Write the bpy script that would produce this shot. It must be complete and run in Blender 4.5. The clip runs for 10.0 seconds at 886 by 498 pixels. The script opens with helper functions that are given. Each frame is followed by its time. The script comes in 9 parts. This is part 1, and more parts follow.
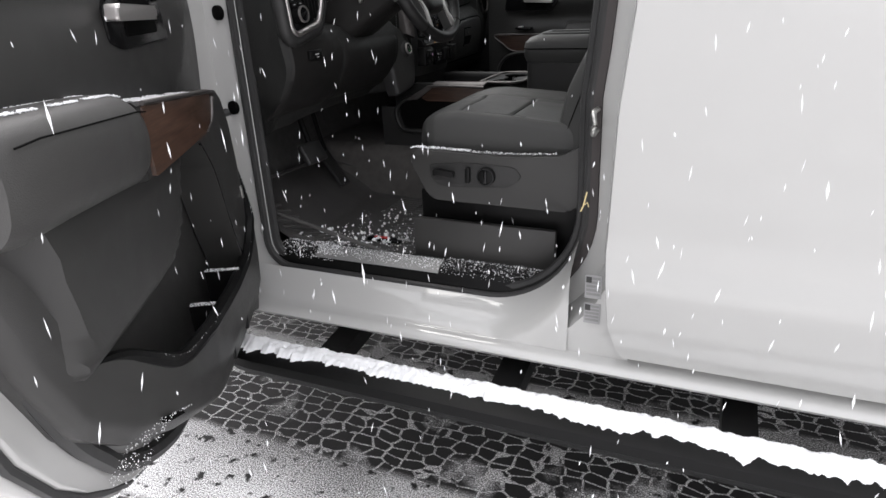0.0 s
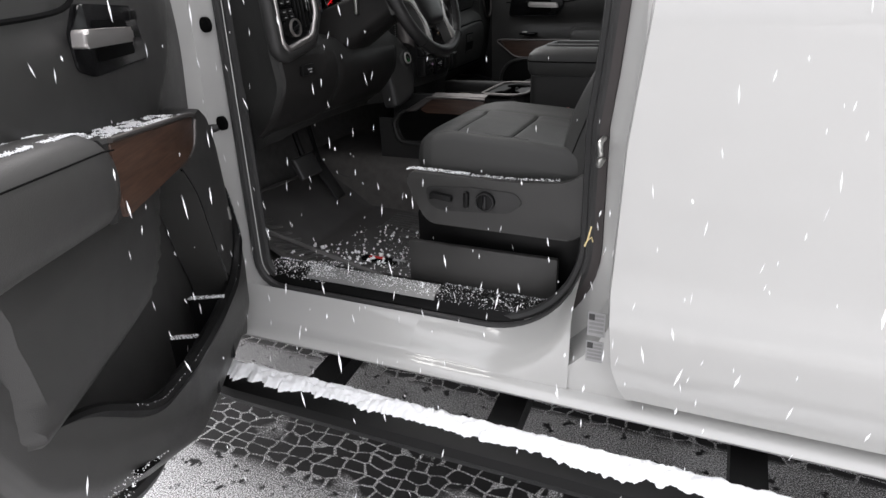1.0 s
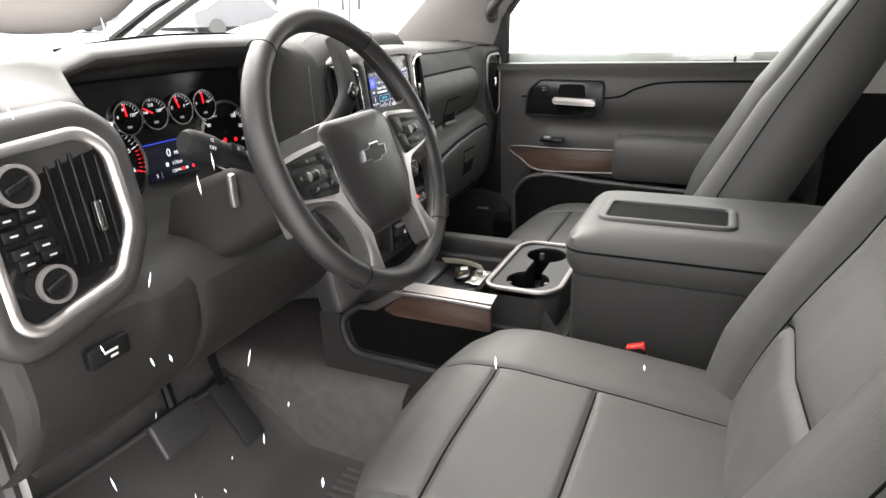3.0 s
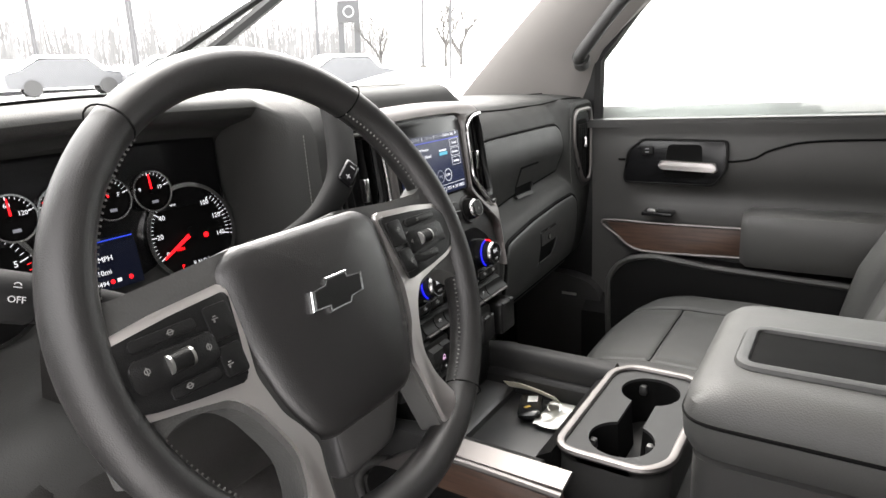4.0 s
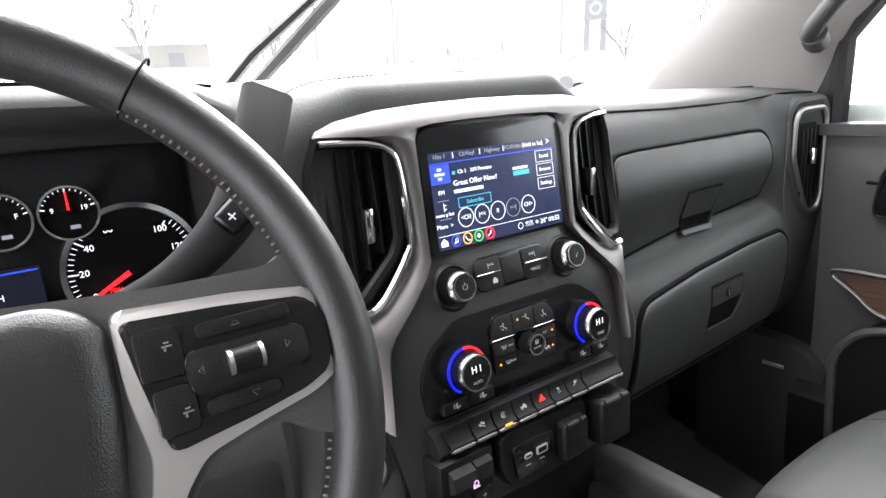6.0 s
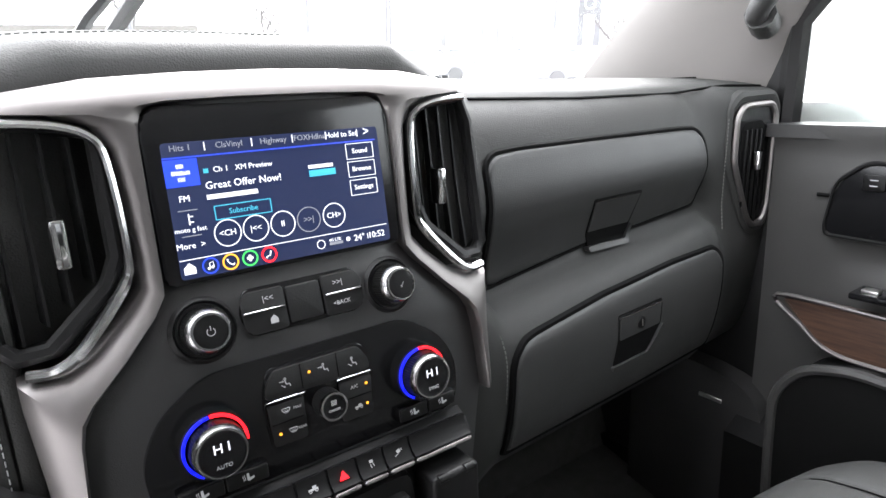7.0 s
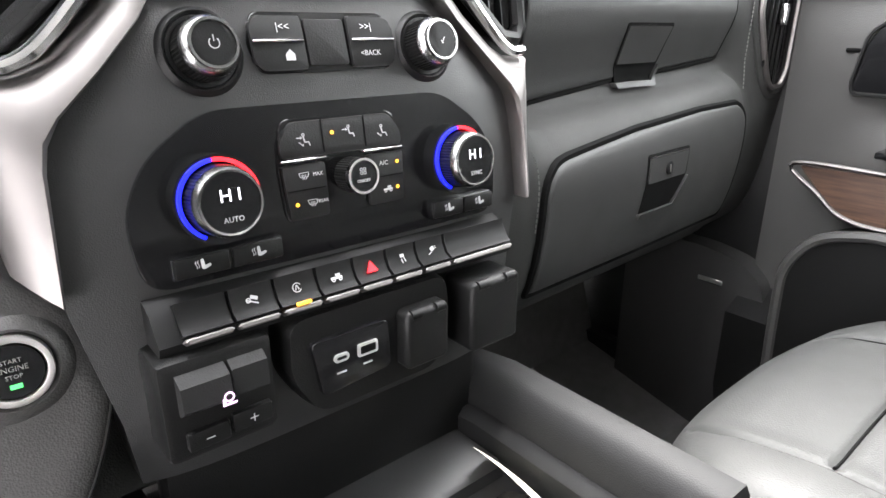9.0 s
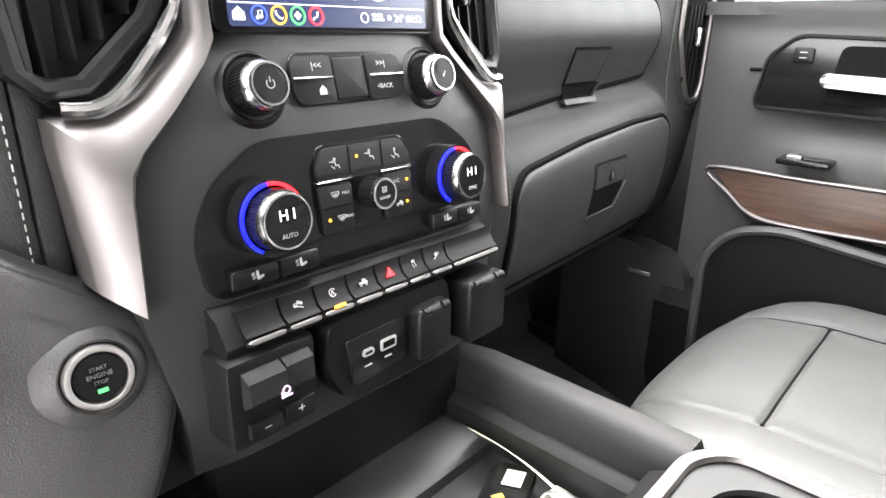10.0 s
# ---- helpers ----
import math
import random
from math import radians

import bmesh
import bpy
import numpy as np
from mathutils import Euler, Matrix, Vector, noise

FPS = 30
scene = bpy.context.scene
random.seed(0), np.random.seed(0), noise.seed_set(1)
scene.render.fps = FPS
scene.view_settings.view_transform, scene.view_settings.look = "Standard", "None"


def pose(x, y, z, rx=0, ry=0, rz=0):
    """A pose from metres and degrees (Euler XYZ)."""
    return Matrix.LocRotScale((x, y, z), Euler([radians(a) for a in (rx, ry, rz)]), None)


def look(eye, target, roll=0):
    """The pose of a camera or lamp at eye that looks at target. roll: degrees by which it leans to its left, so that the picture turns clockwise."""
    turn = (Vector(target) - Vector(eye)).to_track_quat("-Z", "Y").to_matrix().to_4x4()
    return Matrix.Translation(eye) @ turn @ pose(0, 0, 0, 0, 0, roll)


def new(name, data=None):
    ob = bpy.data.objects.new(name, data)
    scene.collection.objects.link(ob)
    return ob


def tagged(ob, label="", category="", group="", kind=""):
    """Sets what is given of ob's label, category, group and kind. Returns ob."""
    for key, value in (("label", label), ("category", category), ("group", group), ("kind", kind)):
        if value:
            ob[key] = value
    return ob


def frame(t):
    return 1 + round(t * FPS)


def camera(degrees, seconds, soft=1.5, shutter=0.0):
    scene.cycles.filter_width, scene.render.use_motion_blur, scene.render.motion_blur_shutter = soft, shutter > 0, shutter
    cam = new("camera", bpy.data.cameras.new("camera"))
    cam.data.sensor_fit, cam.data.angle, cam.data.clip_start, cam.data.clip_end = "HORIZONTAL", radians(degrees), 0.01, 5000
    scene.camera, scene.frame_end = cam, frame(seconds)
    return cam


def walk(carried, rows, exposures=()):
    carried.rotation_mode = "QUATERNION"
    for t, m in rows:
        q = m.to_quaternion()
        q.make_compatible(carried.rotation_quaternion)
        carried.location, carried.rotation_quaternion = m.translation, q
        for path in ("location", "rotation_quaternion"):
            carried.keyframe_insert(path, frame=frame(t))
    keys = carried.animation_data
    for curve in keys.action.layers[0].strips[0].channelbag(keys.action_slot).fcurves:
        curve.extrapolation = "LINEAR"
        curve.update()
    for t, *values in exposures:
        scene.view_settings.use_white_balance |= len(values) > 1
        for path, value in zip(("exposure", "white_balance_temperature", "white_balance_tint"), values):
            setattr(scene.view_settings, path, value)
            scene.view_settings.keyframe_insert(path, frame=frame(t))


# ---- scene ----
# ---- camera and its way ----
cam = camera(70.9, 10.0, soft=1.5)
PATH = [
    (0, (0.946, -2.205, 1.253), (0.201, -0.512, 0.491), -2.5),
    (0.5, (0.956, -2.214, 1.264), (0.21, -0.527, 0.492), -2.2),
    (1, (0.92, -2.107, 1.304), (0.174, -0.426, 0.519), -1.8),
    (1.5, (0.818, -1.909, 1.373), (0.073, -0.231, 0.58), -1.7),
    (2, (0.681, -1.643, 1.403), (-0.073, 0.032, 0.612), -1.6),
    (2.5, (0.632, -1.406, 1.441), (-0.131, 0.272, 0.664), -1.7),
    (3, (0.588, -1.182, 1.464), (-0.187, 0.525, 0.765), -1.8),
    (3.2, (0.544, -1.08, 1.458), (-0.234, 0.643, 0.807), -1.7),
    (4.3, (0.477, -0.746, 1.451), (-0.746, 0.757, 0.958), -3.8),
    (4.5, (0.464, -0.718, 1.454), (-0.857, 0.701, 0.965), -4.1),
    (5, (0.439, -0.647, 1.452), (-1.062, 0.581, 0.964), -4.4),
    (5.5, (0.431, -0.552, 1.43), (-1.154, 0.566, 0.941), -4.4),
    (6, (0.437, -0.419, 1.422), (-1.155, 0.685, 0.93), -4.0),
    (6.2, (0.445, -0.357, 1.419), (-1.15, 0.743, 0.924), -3.8),
    (7.3, (0.376, -0.154, 1.381), (-1.175, 0.99, 0.846), -1.5),
    (7.5, (0.369, -0.15, 1.365), (-1.169, 1.005, 0.816), -1.2),
    (8, (0.353, -0.148, 1.313), (-1.134, 1.046, 0.709), -0.7),
    (8.5, (0.327, -0.182, 1.274), (-1.116, 1.032, 0.607), -0.2),
    (9, (0.315, -0.206, 1.247), (-1.123, 1.007, 0.567), 0.2),
    (9.5, (0.311, -0.232, 1.243), (-1.116, 0.989, 0.557), 0.5),
    (10, (0.313, -0.294, 1.273), (-0.941, 1.108, 0.594), 1.2),
]
walk_rows = [(t, look(eye, target, roll)) for t, eye, target, roll in PATH]
STOPS = [(0.0, 1.12, 6550), (1.5, 1.14, 6550), (2.0, 1.5, 6650), (2.2, 1.90, 6750), (2.5, 2.40, 6800), (3.0, 3.24, 6900), (4.5, 3.2, 6800), (5.0, 3.28, 6700), (6.0, 3.8, 6500), (7.5, 3.82, 6400), (8.5, 4.72, 6500), (9.0, 4.8, 6600), (10.0, 4.9, 6700)]
EXPOSURES = [(t, e, k, 14) for t, e, k in STOPS]
walk(cam, walk_rows, EXPOSURES)

# ---- world and sun: bright overcast sky over snow ----
world = bpy.data.worlds.new("overcast_sky")
scene.world = world
world.use_nodes = True
wn = world.node_tree.nodes
wl = world.node_tree.links
bg = wn["Background"]
sky = wn.new("ShaderNodeTexSky")
sky.sky_type = 'NISHITA'
sky.sun_disc = False
sky.sun_elevation = radians(38)
sky.sun_rotation = radians(310)
sky.dust_density = 6.0
sky.air_density = 1.0
grey = wn.new("ShaderNodeHueSaturation")
grey.inputs["Saturation"].default_value = 0.12
grey.inputs["Value"].default_value = 1.0
mixw = wn.new("ShaderNodeMix")
mixw.data_type = 'RGBA'
mixw.inputs[0].default_value = 0.55
mixw.inputs[7].default_value = (10.5, 10.7, 11.0, 1)
wl.new(sky.outputs[0], grey.inputs["Color"])
wl.new(grey.outputs[0], mixw.inputs[6])
# overcast: the sky pales towards the zenith
co_w = wn.new("ShaderNodeTexCoord")
sep_w = wn.new("ShaderNodeSeparateXYZ")
rise = wn.new("ShaderNodeMapRange")
rise.inputs["From Min"].default_value, rise.inputs["From Max"].default_value = 0.0, 1.0
rise.inputs["To Min"].default_value, rise.inputs["To Max"].default_value = 0.50, 1.50
dome = wn.new("ShaderNodeMix")
dome.data_type, dome.blend_type = 'RGBA', 'MULTIPLY'
dome.inputs[0].default_value = 1.0
wl.new(co_w.outputs["Generated"], sep_w.inputs[0])
wl.new(sep_w.outputs["Z"], rise.inputs["Value"])
wl.new(mixw.outputs[2], dome.inputs[6])
wl.new(rise.outputs["Result"], dome.inputs[7])
wl.new(dome.outputs[2], bg.inputs["Color"])
bg.inputs["Strength"].default_value = 0.118
sun_data = bpy.data.lights.new("veiled_sun", 'SUN')
sun_data.energy = 0.55
sun_data.angle = radians(25)
sun_data.color = (1.0, 0.97, 0.93)
sun = new("veiled_sun", sun_data)
sun.matrix_world = look((0, 0, 20), (7.0, -6.0, 6.0))

# ---- small mesh tools ----
ROOTS = {}


def thing(name, loc, label, category, group="", kind=""):
    ob = new(name)
    ob.empty_display_size = 0.05
    ob.location = loc
    ROOTS[ob.name] = Vector(loc)
    return tagged(ob, label, category, group, kind)


def origin_of(ob):
    while ob.parent:
        ob = ob.parent
    return ROOTS.get(ob.name, Vector((0, 0, 0)))


def part(name, bm, mat, parent, label="", flat=False, limit=40):
    """Links one bmesh, drawn in world metres, as a mesh under a thing or a part."""
    bm.normal_update()
    off = origin_of(parent) if parent else Vector((0, 0, 0))
    bmesh.ops.translate(bm, verts=bm.verts, vec=-off)
    bmesh.ops.recalc_face_normals(bm, faces=bm.faces)
    if not flat:
        for f in bm.faces:
            f.smooth = True
        for e in bm.edges:
            if len(e.link_faces) == 2 and e.calc_face_angle(0) > radians(limit):
                e.smooth = False
    me = bpy.data.meshes.new(name)
    bm.to_mesh(me)
    bm.free()
    me.materials.append(mat)
    ob = new(name, me)
    if parent:
        ob.parent = parent
    if label:
        tagged(ob, label)
    return ob


def solid(name, bm, mat, label, category, group="", kind="", flat=False):
    """A thing that is one mesh."""
    ob = part(name, bm, mat, None, flat=flat)
    return tagged(ob, label, category, group, kind)


def frame_of(o, u, v):
    """A matrix with axes u, v and their normal at o."""
    u = Vector(u).normalized()
    n = u.cross(Vector(v)).normalized()
    v = n.cross(u)
    m = Matrix((u, v, n)).transposed().to_4x4()
    m.translation = Vector(o)
    return m


def box(c, s, bevel=0.0, seg=2, m=None):
    bm = bmesh.new()
    bmesh.ops.create_cube(bm, size=1.0, matrix=Matrix.Translation(c) @ Matrix.Diagonal((*s, 1)))
    if bevel:
        bmesh.ops.bevel(bm, geom=list(bm.edges), offset=bevel, segments=seg, profile=0.5, affect='EDGES')
    if m is not None:
        bmesh.ops.transform(bm, matrix=m, verts=bm.verts)
    return bm


def merge(*bms):
    out = bmesh.new()
    for b in bms:
        me = bpy.data.meshes.new("tmp")
        b.to_mesh(me)
        b.free()
        out.from_mesh(me)
        bpy.data.meshes.remove(me)
    return out


def prism(pts, lo, hi, m=None, bevel=0.0, seg=2):
    """A polygon of (u, v) points drawn from w = lo to w = hi, in the axes of m."""
    bm = bmesh.new()
    a = [bm.verts.new((p[0], p[1], lo)) for p in pts]
    b = [bm.verts.new((p[0], p[1], hi)) for p in pts]
    bm.faces.new(a[::-1])
    top = bm.faces.new(b)
    k = len(pts)
    for i in range(k):
        bm.faces.new((a[i], a[(i + 1) % k], b[(i + 1) % k], b[i]))
    if bevel:
        bmesh.ops.bevel(bm, geom=list(top.edges), offset=bevel, segments=seg, profile=0.5, affect='EDGES')
    if m is not None:
        bmesh.ops.transform(bm, matrix=m, verts=bm.verts)
    return bm


def loft(rings, closed=True, caps=True, m=None):
    """A skin over rings of equally many points."""
    bm = bmesh.new()
    vs = [[bm.verts.new(p) for p in r] for r in rings]
    k = len(rings[0])
    for a, b in zip(vs, vs[1:]):
        for i in range(k if closed else k - 1):
            j = (i + 1) % k
            try:
                bm.faces.new((a[i], a[j], b[j], b[i]))
            except ValueError:
                pass
    if caps and closed:
        bm.faces.new(vs[0][::-1])
        bm.faces.new(vs[-1])
    if m is not None:
        bmesh.ops.transform(bm, matrix=m, verts=bm.verts)
    return bm


def tube(path, r, n=10, closed=False, squash=1.0, up=(0, 0, 1), caps=True, m=None):
    """A round or flattened bar along a path; r a number or one for each point."""
    pts = [Vector(p) for p in path]
    k = len(pts)
    rs = r if isinstance(r, (list, tuple)) else [r] * k
    rings = []
    up = Vector(up)
    for i, p in enumerate(pts):
        a = pts[(i - 1) % k] if closed or i else p
        b = pts[(i + 1) % k] if closed or i < k - 1 else p
        d = (b - a).normalized()
        s = d.cross(up)
        if s.length < 1e-4:
            s = d.cross(Vector((1, 0, 0.01)))
        s.normalize()
        w = s.cross(d).normalized()
        rings.append([p + rs[i] * (math.cos(q) * s + squash * math.sin(q) * w) for q in [2 * math.pi * j / n for j in range(n)]])
    if closed:
        rings.append(rings[0])
        bm = loft(rings, caps=False)
        bmesh.ops.remove_doubles(bm, verts=bm.verts, dist=1e-6)
    else:
        bm = loft(rings, caps=caps)
    if m is not None:
        bmesh.ops.transform(bm, matrix=m, verts=bm.verts)
    return bm


def smooth_path(pts, steps=6, closed=False):
    """A Catmull-Rom curve through points."""
    pts = [Vector(p) for p in pts]
    k = len(pts)
    out = []
    for i in range(k if closed else k - 1):
        p0 = pts[(i - 1) % k] if closed or i else pts[0]
        p1, p2 = pts[i], pts[(i + 1) % k]
        p3 = pts[(i + 2) % k] if closed or i + 2 < k else pts[-1]
        for s in range(steps):
            t = s / steps
            out.append(0.5 * ((2 * p1) + (p2 - p0) * t + (2 * p0 - 5 * p1 + 4 * p2 - p3) * t * t + (3 * p1 - p0 - 3 * p2 + p3) * t ** 3))
    if not closed:
        out.append(pts[-1])
    return out


def rounded(w, h, r, n=5, c=(0, 0)):
    """A rounded rectangle of half width w and half height h, as (u, v) points."""
    out = []
    for sx_, sy_, a0 in ((1, 1, 0), (-1, 1, 90), (-1, -1, 180), (1, -1, 270)):
        for i in range(n + 1):
            a = radians(a0 + 90 * i / n)
            out.append((c[0] + sx_ * (w - r) + r * math.cos(a), c[1] + sy_ * (h - r) + r * math.sin(a)))
    return out


def fillet(pts, r, n=4):
    """A polygon with its corners rounded."""
    out = []
    k = len(pts)
    for i in range(k):
        p = Vector(pts[i]).to_2d()
        a, b = Vector(pts[i - 1]).to_2d() - p, Vector(pts[(i + 1) % k]).to_2d() - p
        rr = min(r, a.length * 0.45, b.length * 0.45)
        a, b = p + a.normalized() * rr, p + b.normalized() * rr
        for j in range(n + 1):
            t = j / n
            q = (1 - t) ** 2 * a + 2 * t * (1 - t) * p + t * t * b
            out.append((q.x, q.y))
    return out


def disc(r, lo, hi, n=32, m=None, bevel=0.0):
    return prism([(r * math.cos(2 * math.pi * i / n), r * math.sin(2 * math.pi * i / n)) for i in range(n)], lo, hi, m, bevel)


def ring(r0, r1, lo, hi, n=40, m=None, a0=0.0, a1=360.0):
    """A flat ring, or a part of one, between two radii."""
    full = abs(a1 - a0) >= 359.9
    k = n if full else n + 1
    rings = []
    for i in range(k):
        a = radians(a0 + (a1 - a0) * i / n)
        c, s = math.cos(a), math.sin(a)
        rings.append([(r0 * c, r0 * s, lo), (r1 * c, r1 * s, lo), (r1 * c, r1 * s, hi), (r0 * c, r0 * s, hi)])
    if full:
        rings.append(rings[0])
        bm = loft(rings, caps=False)
        bmesh.ops.remove_doubles(bm, verts=bm.verts, dist=1e-6)
    else:
        bm = loft(rings)
    if m is not None:
        bmesh.ops.transform(bm, matrix=m, verts=bm.verts)
    return bm


def sheet(nu, nv, f, thick=0.0, way=(0, 0, -1)):
    """A surface f(u, v) with u, v from 0 to 1; with a back at thick along way."""
    bm = bmesh.new()
    g = [[bm.verts.new(f(i / nu, j / nv)) for j in range(nv + 1)] for i in range(nu + 1)]
    for i in range(nu):
        for j in range(nv):
            bm.faces.new((g[i][j], g[i + 1][j], g[i + 1][j + 1], g[i][j + 1]))
    if thick:
        got = bmesh.ops.extrude_face_region(bm, geom=list(bm.faces))
        vs = [e for e in got["geom"] if isinstance(e, bmesh.types.BMVert)]
        bmesh.ops.translate(bm, verts=vs, vec=Vector(way) * thick)
    return bm


def lerp(a, b, t):
    return a + (b - a) * t


def table(x, rows):
    """Straight-line look-up in rows of (x, value)."""
    if x <= rows[0][0]:
        return rows[0][1]
    for (a, va), (b, vb) in zip(rows, rows[1:]):
        if x <= b:
            return va + (vb - va) * (x - a) / (b - a)
    return rows[-1][1]


def words(text, size, m, align='CENTER', depth=0.0004):
    """Lettering as a mesh, standing in the axes of m."""
    cu = bpy.data.curves.new("lettering", 'FONT')
    cu.body, cu.size, cu.align_x, cu.align_y, cu.extrude = text, size, align, 'CENTER', depth
    cu.resolution_u = 2
    ob = bpy.data.objects.new("lettering", cu)
    scene.collection.objects.link(ob)
    bpy.context.view_layer.update()
    me = bpy.data.meshes.new_from_object(ob)
    bpy.data.objects.remove(ob)
    bm = bmesh.new()
    bm.from_mesh(me)
    bpy.data.meshes.remove(me)
    bmesh.ops.transform(bm, matrix=m, verts=bm.verts)
    return bm


def knurled_ring(r, lo, hi, m, n=48, cut=0.0006):
    """A short cylinder with a finely notched edge."""
    pts = []
    for i in range(n * 2):
        a = math.pi * i / n
        rr = r - (cut if i % 2 else 0)
        pts.append((rr * math.cos(a), rr * math.sin(a)))
    return prism(pts, lo, hi, m)

# ---- materials ----
def material(name, color, rough=0.5, metal=0.0, grain=0.0, grain_scale=400.0, vary=0.12, vary_scale=6.0, coat=0.0, spec=0.5, rough_vary=0.08, emit=None, power=0.0):
    mat = bpy.data.materials.new(name)
    mat.use_nodes = True
    nt = mat.node_tree
    b = nt.nodes["Principled BSDF"]
    b.inputs["Metallic"].default_value = metal
    b.inputs["Roughness"].default_value = rough
    b.inputs["Specular IOR Level"].default_value = spec
    b.inputs["Coat Weight"].default_value = coat
    b.inputs["Coat Roughness"].default_value = 0.05
    co = nt.nodes.new("ShaderNodeTexCoord")
    no = nt.nodes.new("ShaderNodeTexNoise")
    no.inputs["Scale"].default_value = vary_scale
    no.inputs["Detail"].default_value = 5
    nt.links.new(co.outputs["Object"], no.inputs["Vector"])
    ramp = nt.nodes.new("ShaderNodeMapRange")
    ramp.inputs["To Min"].default_value = 1 - vary
    ramp.inputs["To Max"].default_value = 1 + vary
    nt.links.new(no.outputs["Fac"], ramp.inputs["Value"])
    mul = nt.nodes.new("ShaderNodeMix")
    mul.data_type, mul.blend_type = 'RGBA', 'MULTIPLY'
    mul.inputs[0].default_value = 1.0
    mul.inputs[6].default_value = (*color, 1)
    nt.links.new(ramp.outputs["Result"], mul.inputs[7])
    nt.links.new(mul.outputs[2], b.inputs["Base Color"])
    rr = nt.nodes.new("ShaderNodeMapRange")
    rr.inputs["To Min"].default_value = max(0.02, rough - rough_vary)
    rr.inputs["To Max"].default_value = min(1, rough + rough_vary)
    no2 = nt.nodes.new("ShaderNodeTexNoise")
    no2.inputs["Scale"].default_value = vary_scale * 4
    no2.inputs["Detail"].default_value = 6
    nt.links.new(co.outputs["Object"], no2.inputs["Vector"])
    nt.links.new(no2.outputs["Fac"], rr.inputs["Value"])
    nt.links.new(rr.outputs["Result"], b.inputs["Roughness"])
    if grain:
        vo = nt.nodes.new("ShaderNodeTexVoronoi")
        vo.inputs["Scale"].default_value = grain_scale
        nt.links.new(co.outputs["Object"], vo.inputs["Vector"])
        bu = nt.nodes.new("ShaderNodeBump")
        bu.inputs["Strength"].default_value = grain
        bu.inputs["Distance"].default_value = 0.0006
        nt.links.new(vo.outputs["Distance"], bu.inputs["Height"])
        nt.links.new(bu.outputs["Normal"], b.inputs["Normal"])
    if emit:
        b.inputs["Emission Color"].default_value = (*emit, 1)
        b.inputs["Emission Strength"].default_value = power
    return mat


def wood_material():
    mat = material("walnut_trim", (0.07, 0.035, 0.02), 0.38, spec=0.5)
    nt = mat.node_tree
    b = nt.nodes["Principled BSDF"]
    co = nt.nodes.new("ShaderNodeTexCoord")
    mp = nt.nodes.new("ShaderNodeMapping")
    mp.inputs["Scale"].default_value = (5, 5, 75)
    nt.links.new(co.outputs["Object"], mp.inputs["Vector"])
    no = nt.nodes.new("ShaderNodeTexNoise")
    no.inputs["Scale"].default_value = 2.2
    no.inputs["Detail"].default_value = 8
    no.inputs["Roughness"].default_value = 0.65
    nt.links.new(mp.outputs["Vector"], no.inputs["Vector"])
    cr = nt.nodes.new("ShaderNodeValToRGB")
    cr.color_ramp.elements[0].position, cr.color_ramp.elements[0].color = 0.3, (0.022, 0.012, 0.009, 1)
    cr.color_ramp.elements[1].position, cr.color_ramp.elements[1].color = 0.72, (0.085, 0.046, 0.030, 1)
    nt.links.new(no.outputs["Fac"], cr.inputs["Fac"])
    nt.links.new(cr.outputs["Color"], b.inputs["Base Color"])
    return mat


def glass_material(name, tint=(0.90, 0.925, 0.915)):
    mat = bpy.data.materials.new(name)
    mat.use_nodes = True
    nt = mat.node_tree
    nt.nodes.remove(nt.nodes["Principled BSDF"])
    out = nt.nodes["Material Output"]
    tr = nt.nodes.new("ShaderNodeBsdfTransparent")
    tr.inputs["Color"].default_value = (*tint, 1)
    gl = nt.nodes.new("ShaderNodeBsdfGlossy")
    gl.inputs["Roughness"].default_value = 0.02
    mx = nt.nodes.new("ShaderNodeMixShader")
    mx.inputs[0].default_value = 0.05
    nt.links.new(tr.outputs[0], mx.inputs[1])
    nt.links.new(gl.outputs[0], mx.inputs[2])
    nt.links.new(mx.outputs[0], out.inputs["Surface"])
    return mat


def snow_material(name="snow", bump=0.5, scale=60.0):
    mat = material(name, (0.92, 0.93, 0.94), 0.85, vary=0.05, vary_scale=30, spec=0.2)
    nt = mat.node_tree
    b = nt.nodes["Principled BSDF"]
    co = nt.nodes.new("ShaderNodeTexCoord")
    no = nt.nodes.new("ShaderNodeTexNoise")
    no.inputs["Scale"].default_value = scale
    no.inputs["Detail"].default_value = 8
    nt.links.new(co.outputs["Object"], no.inputs["Vector"])
    bu = nt.nodes.new("ShaderNodeBump")
    bu.inputs["Strength"].default_value = bump
    bu.inputs["Distance"].default_value = 0.01
    nt.links.new(no.outputs["Fac"], bu.inputs["Height"])
    nt.links.new(bu.outputs["Normal"], b.inputs["Normal"])
    return mat


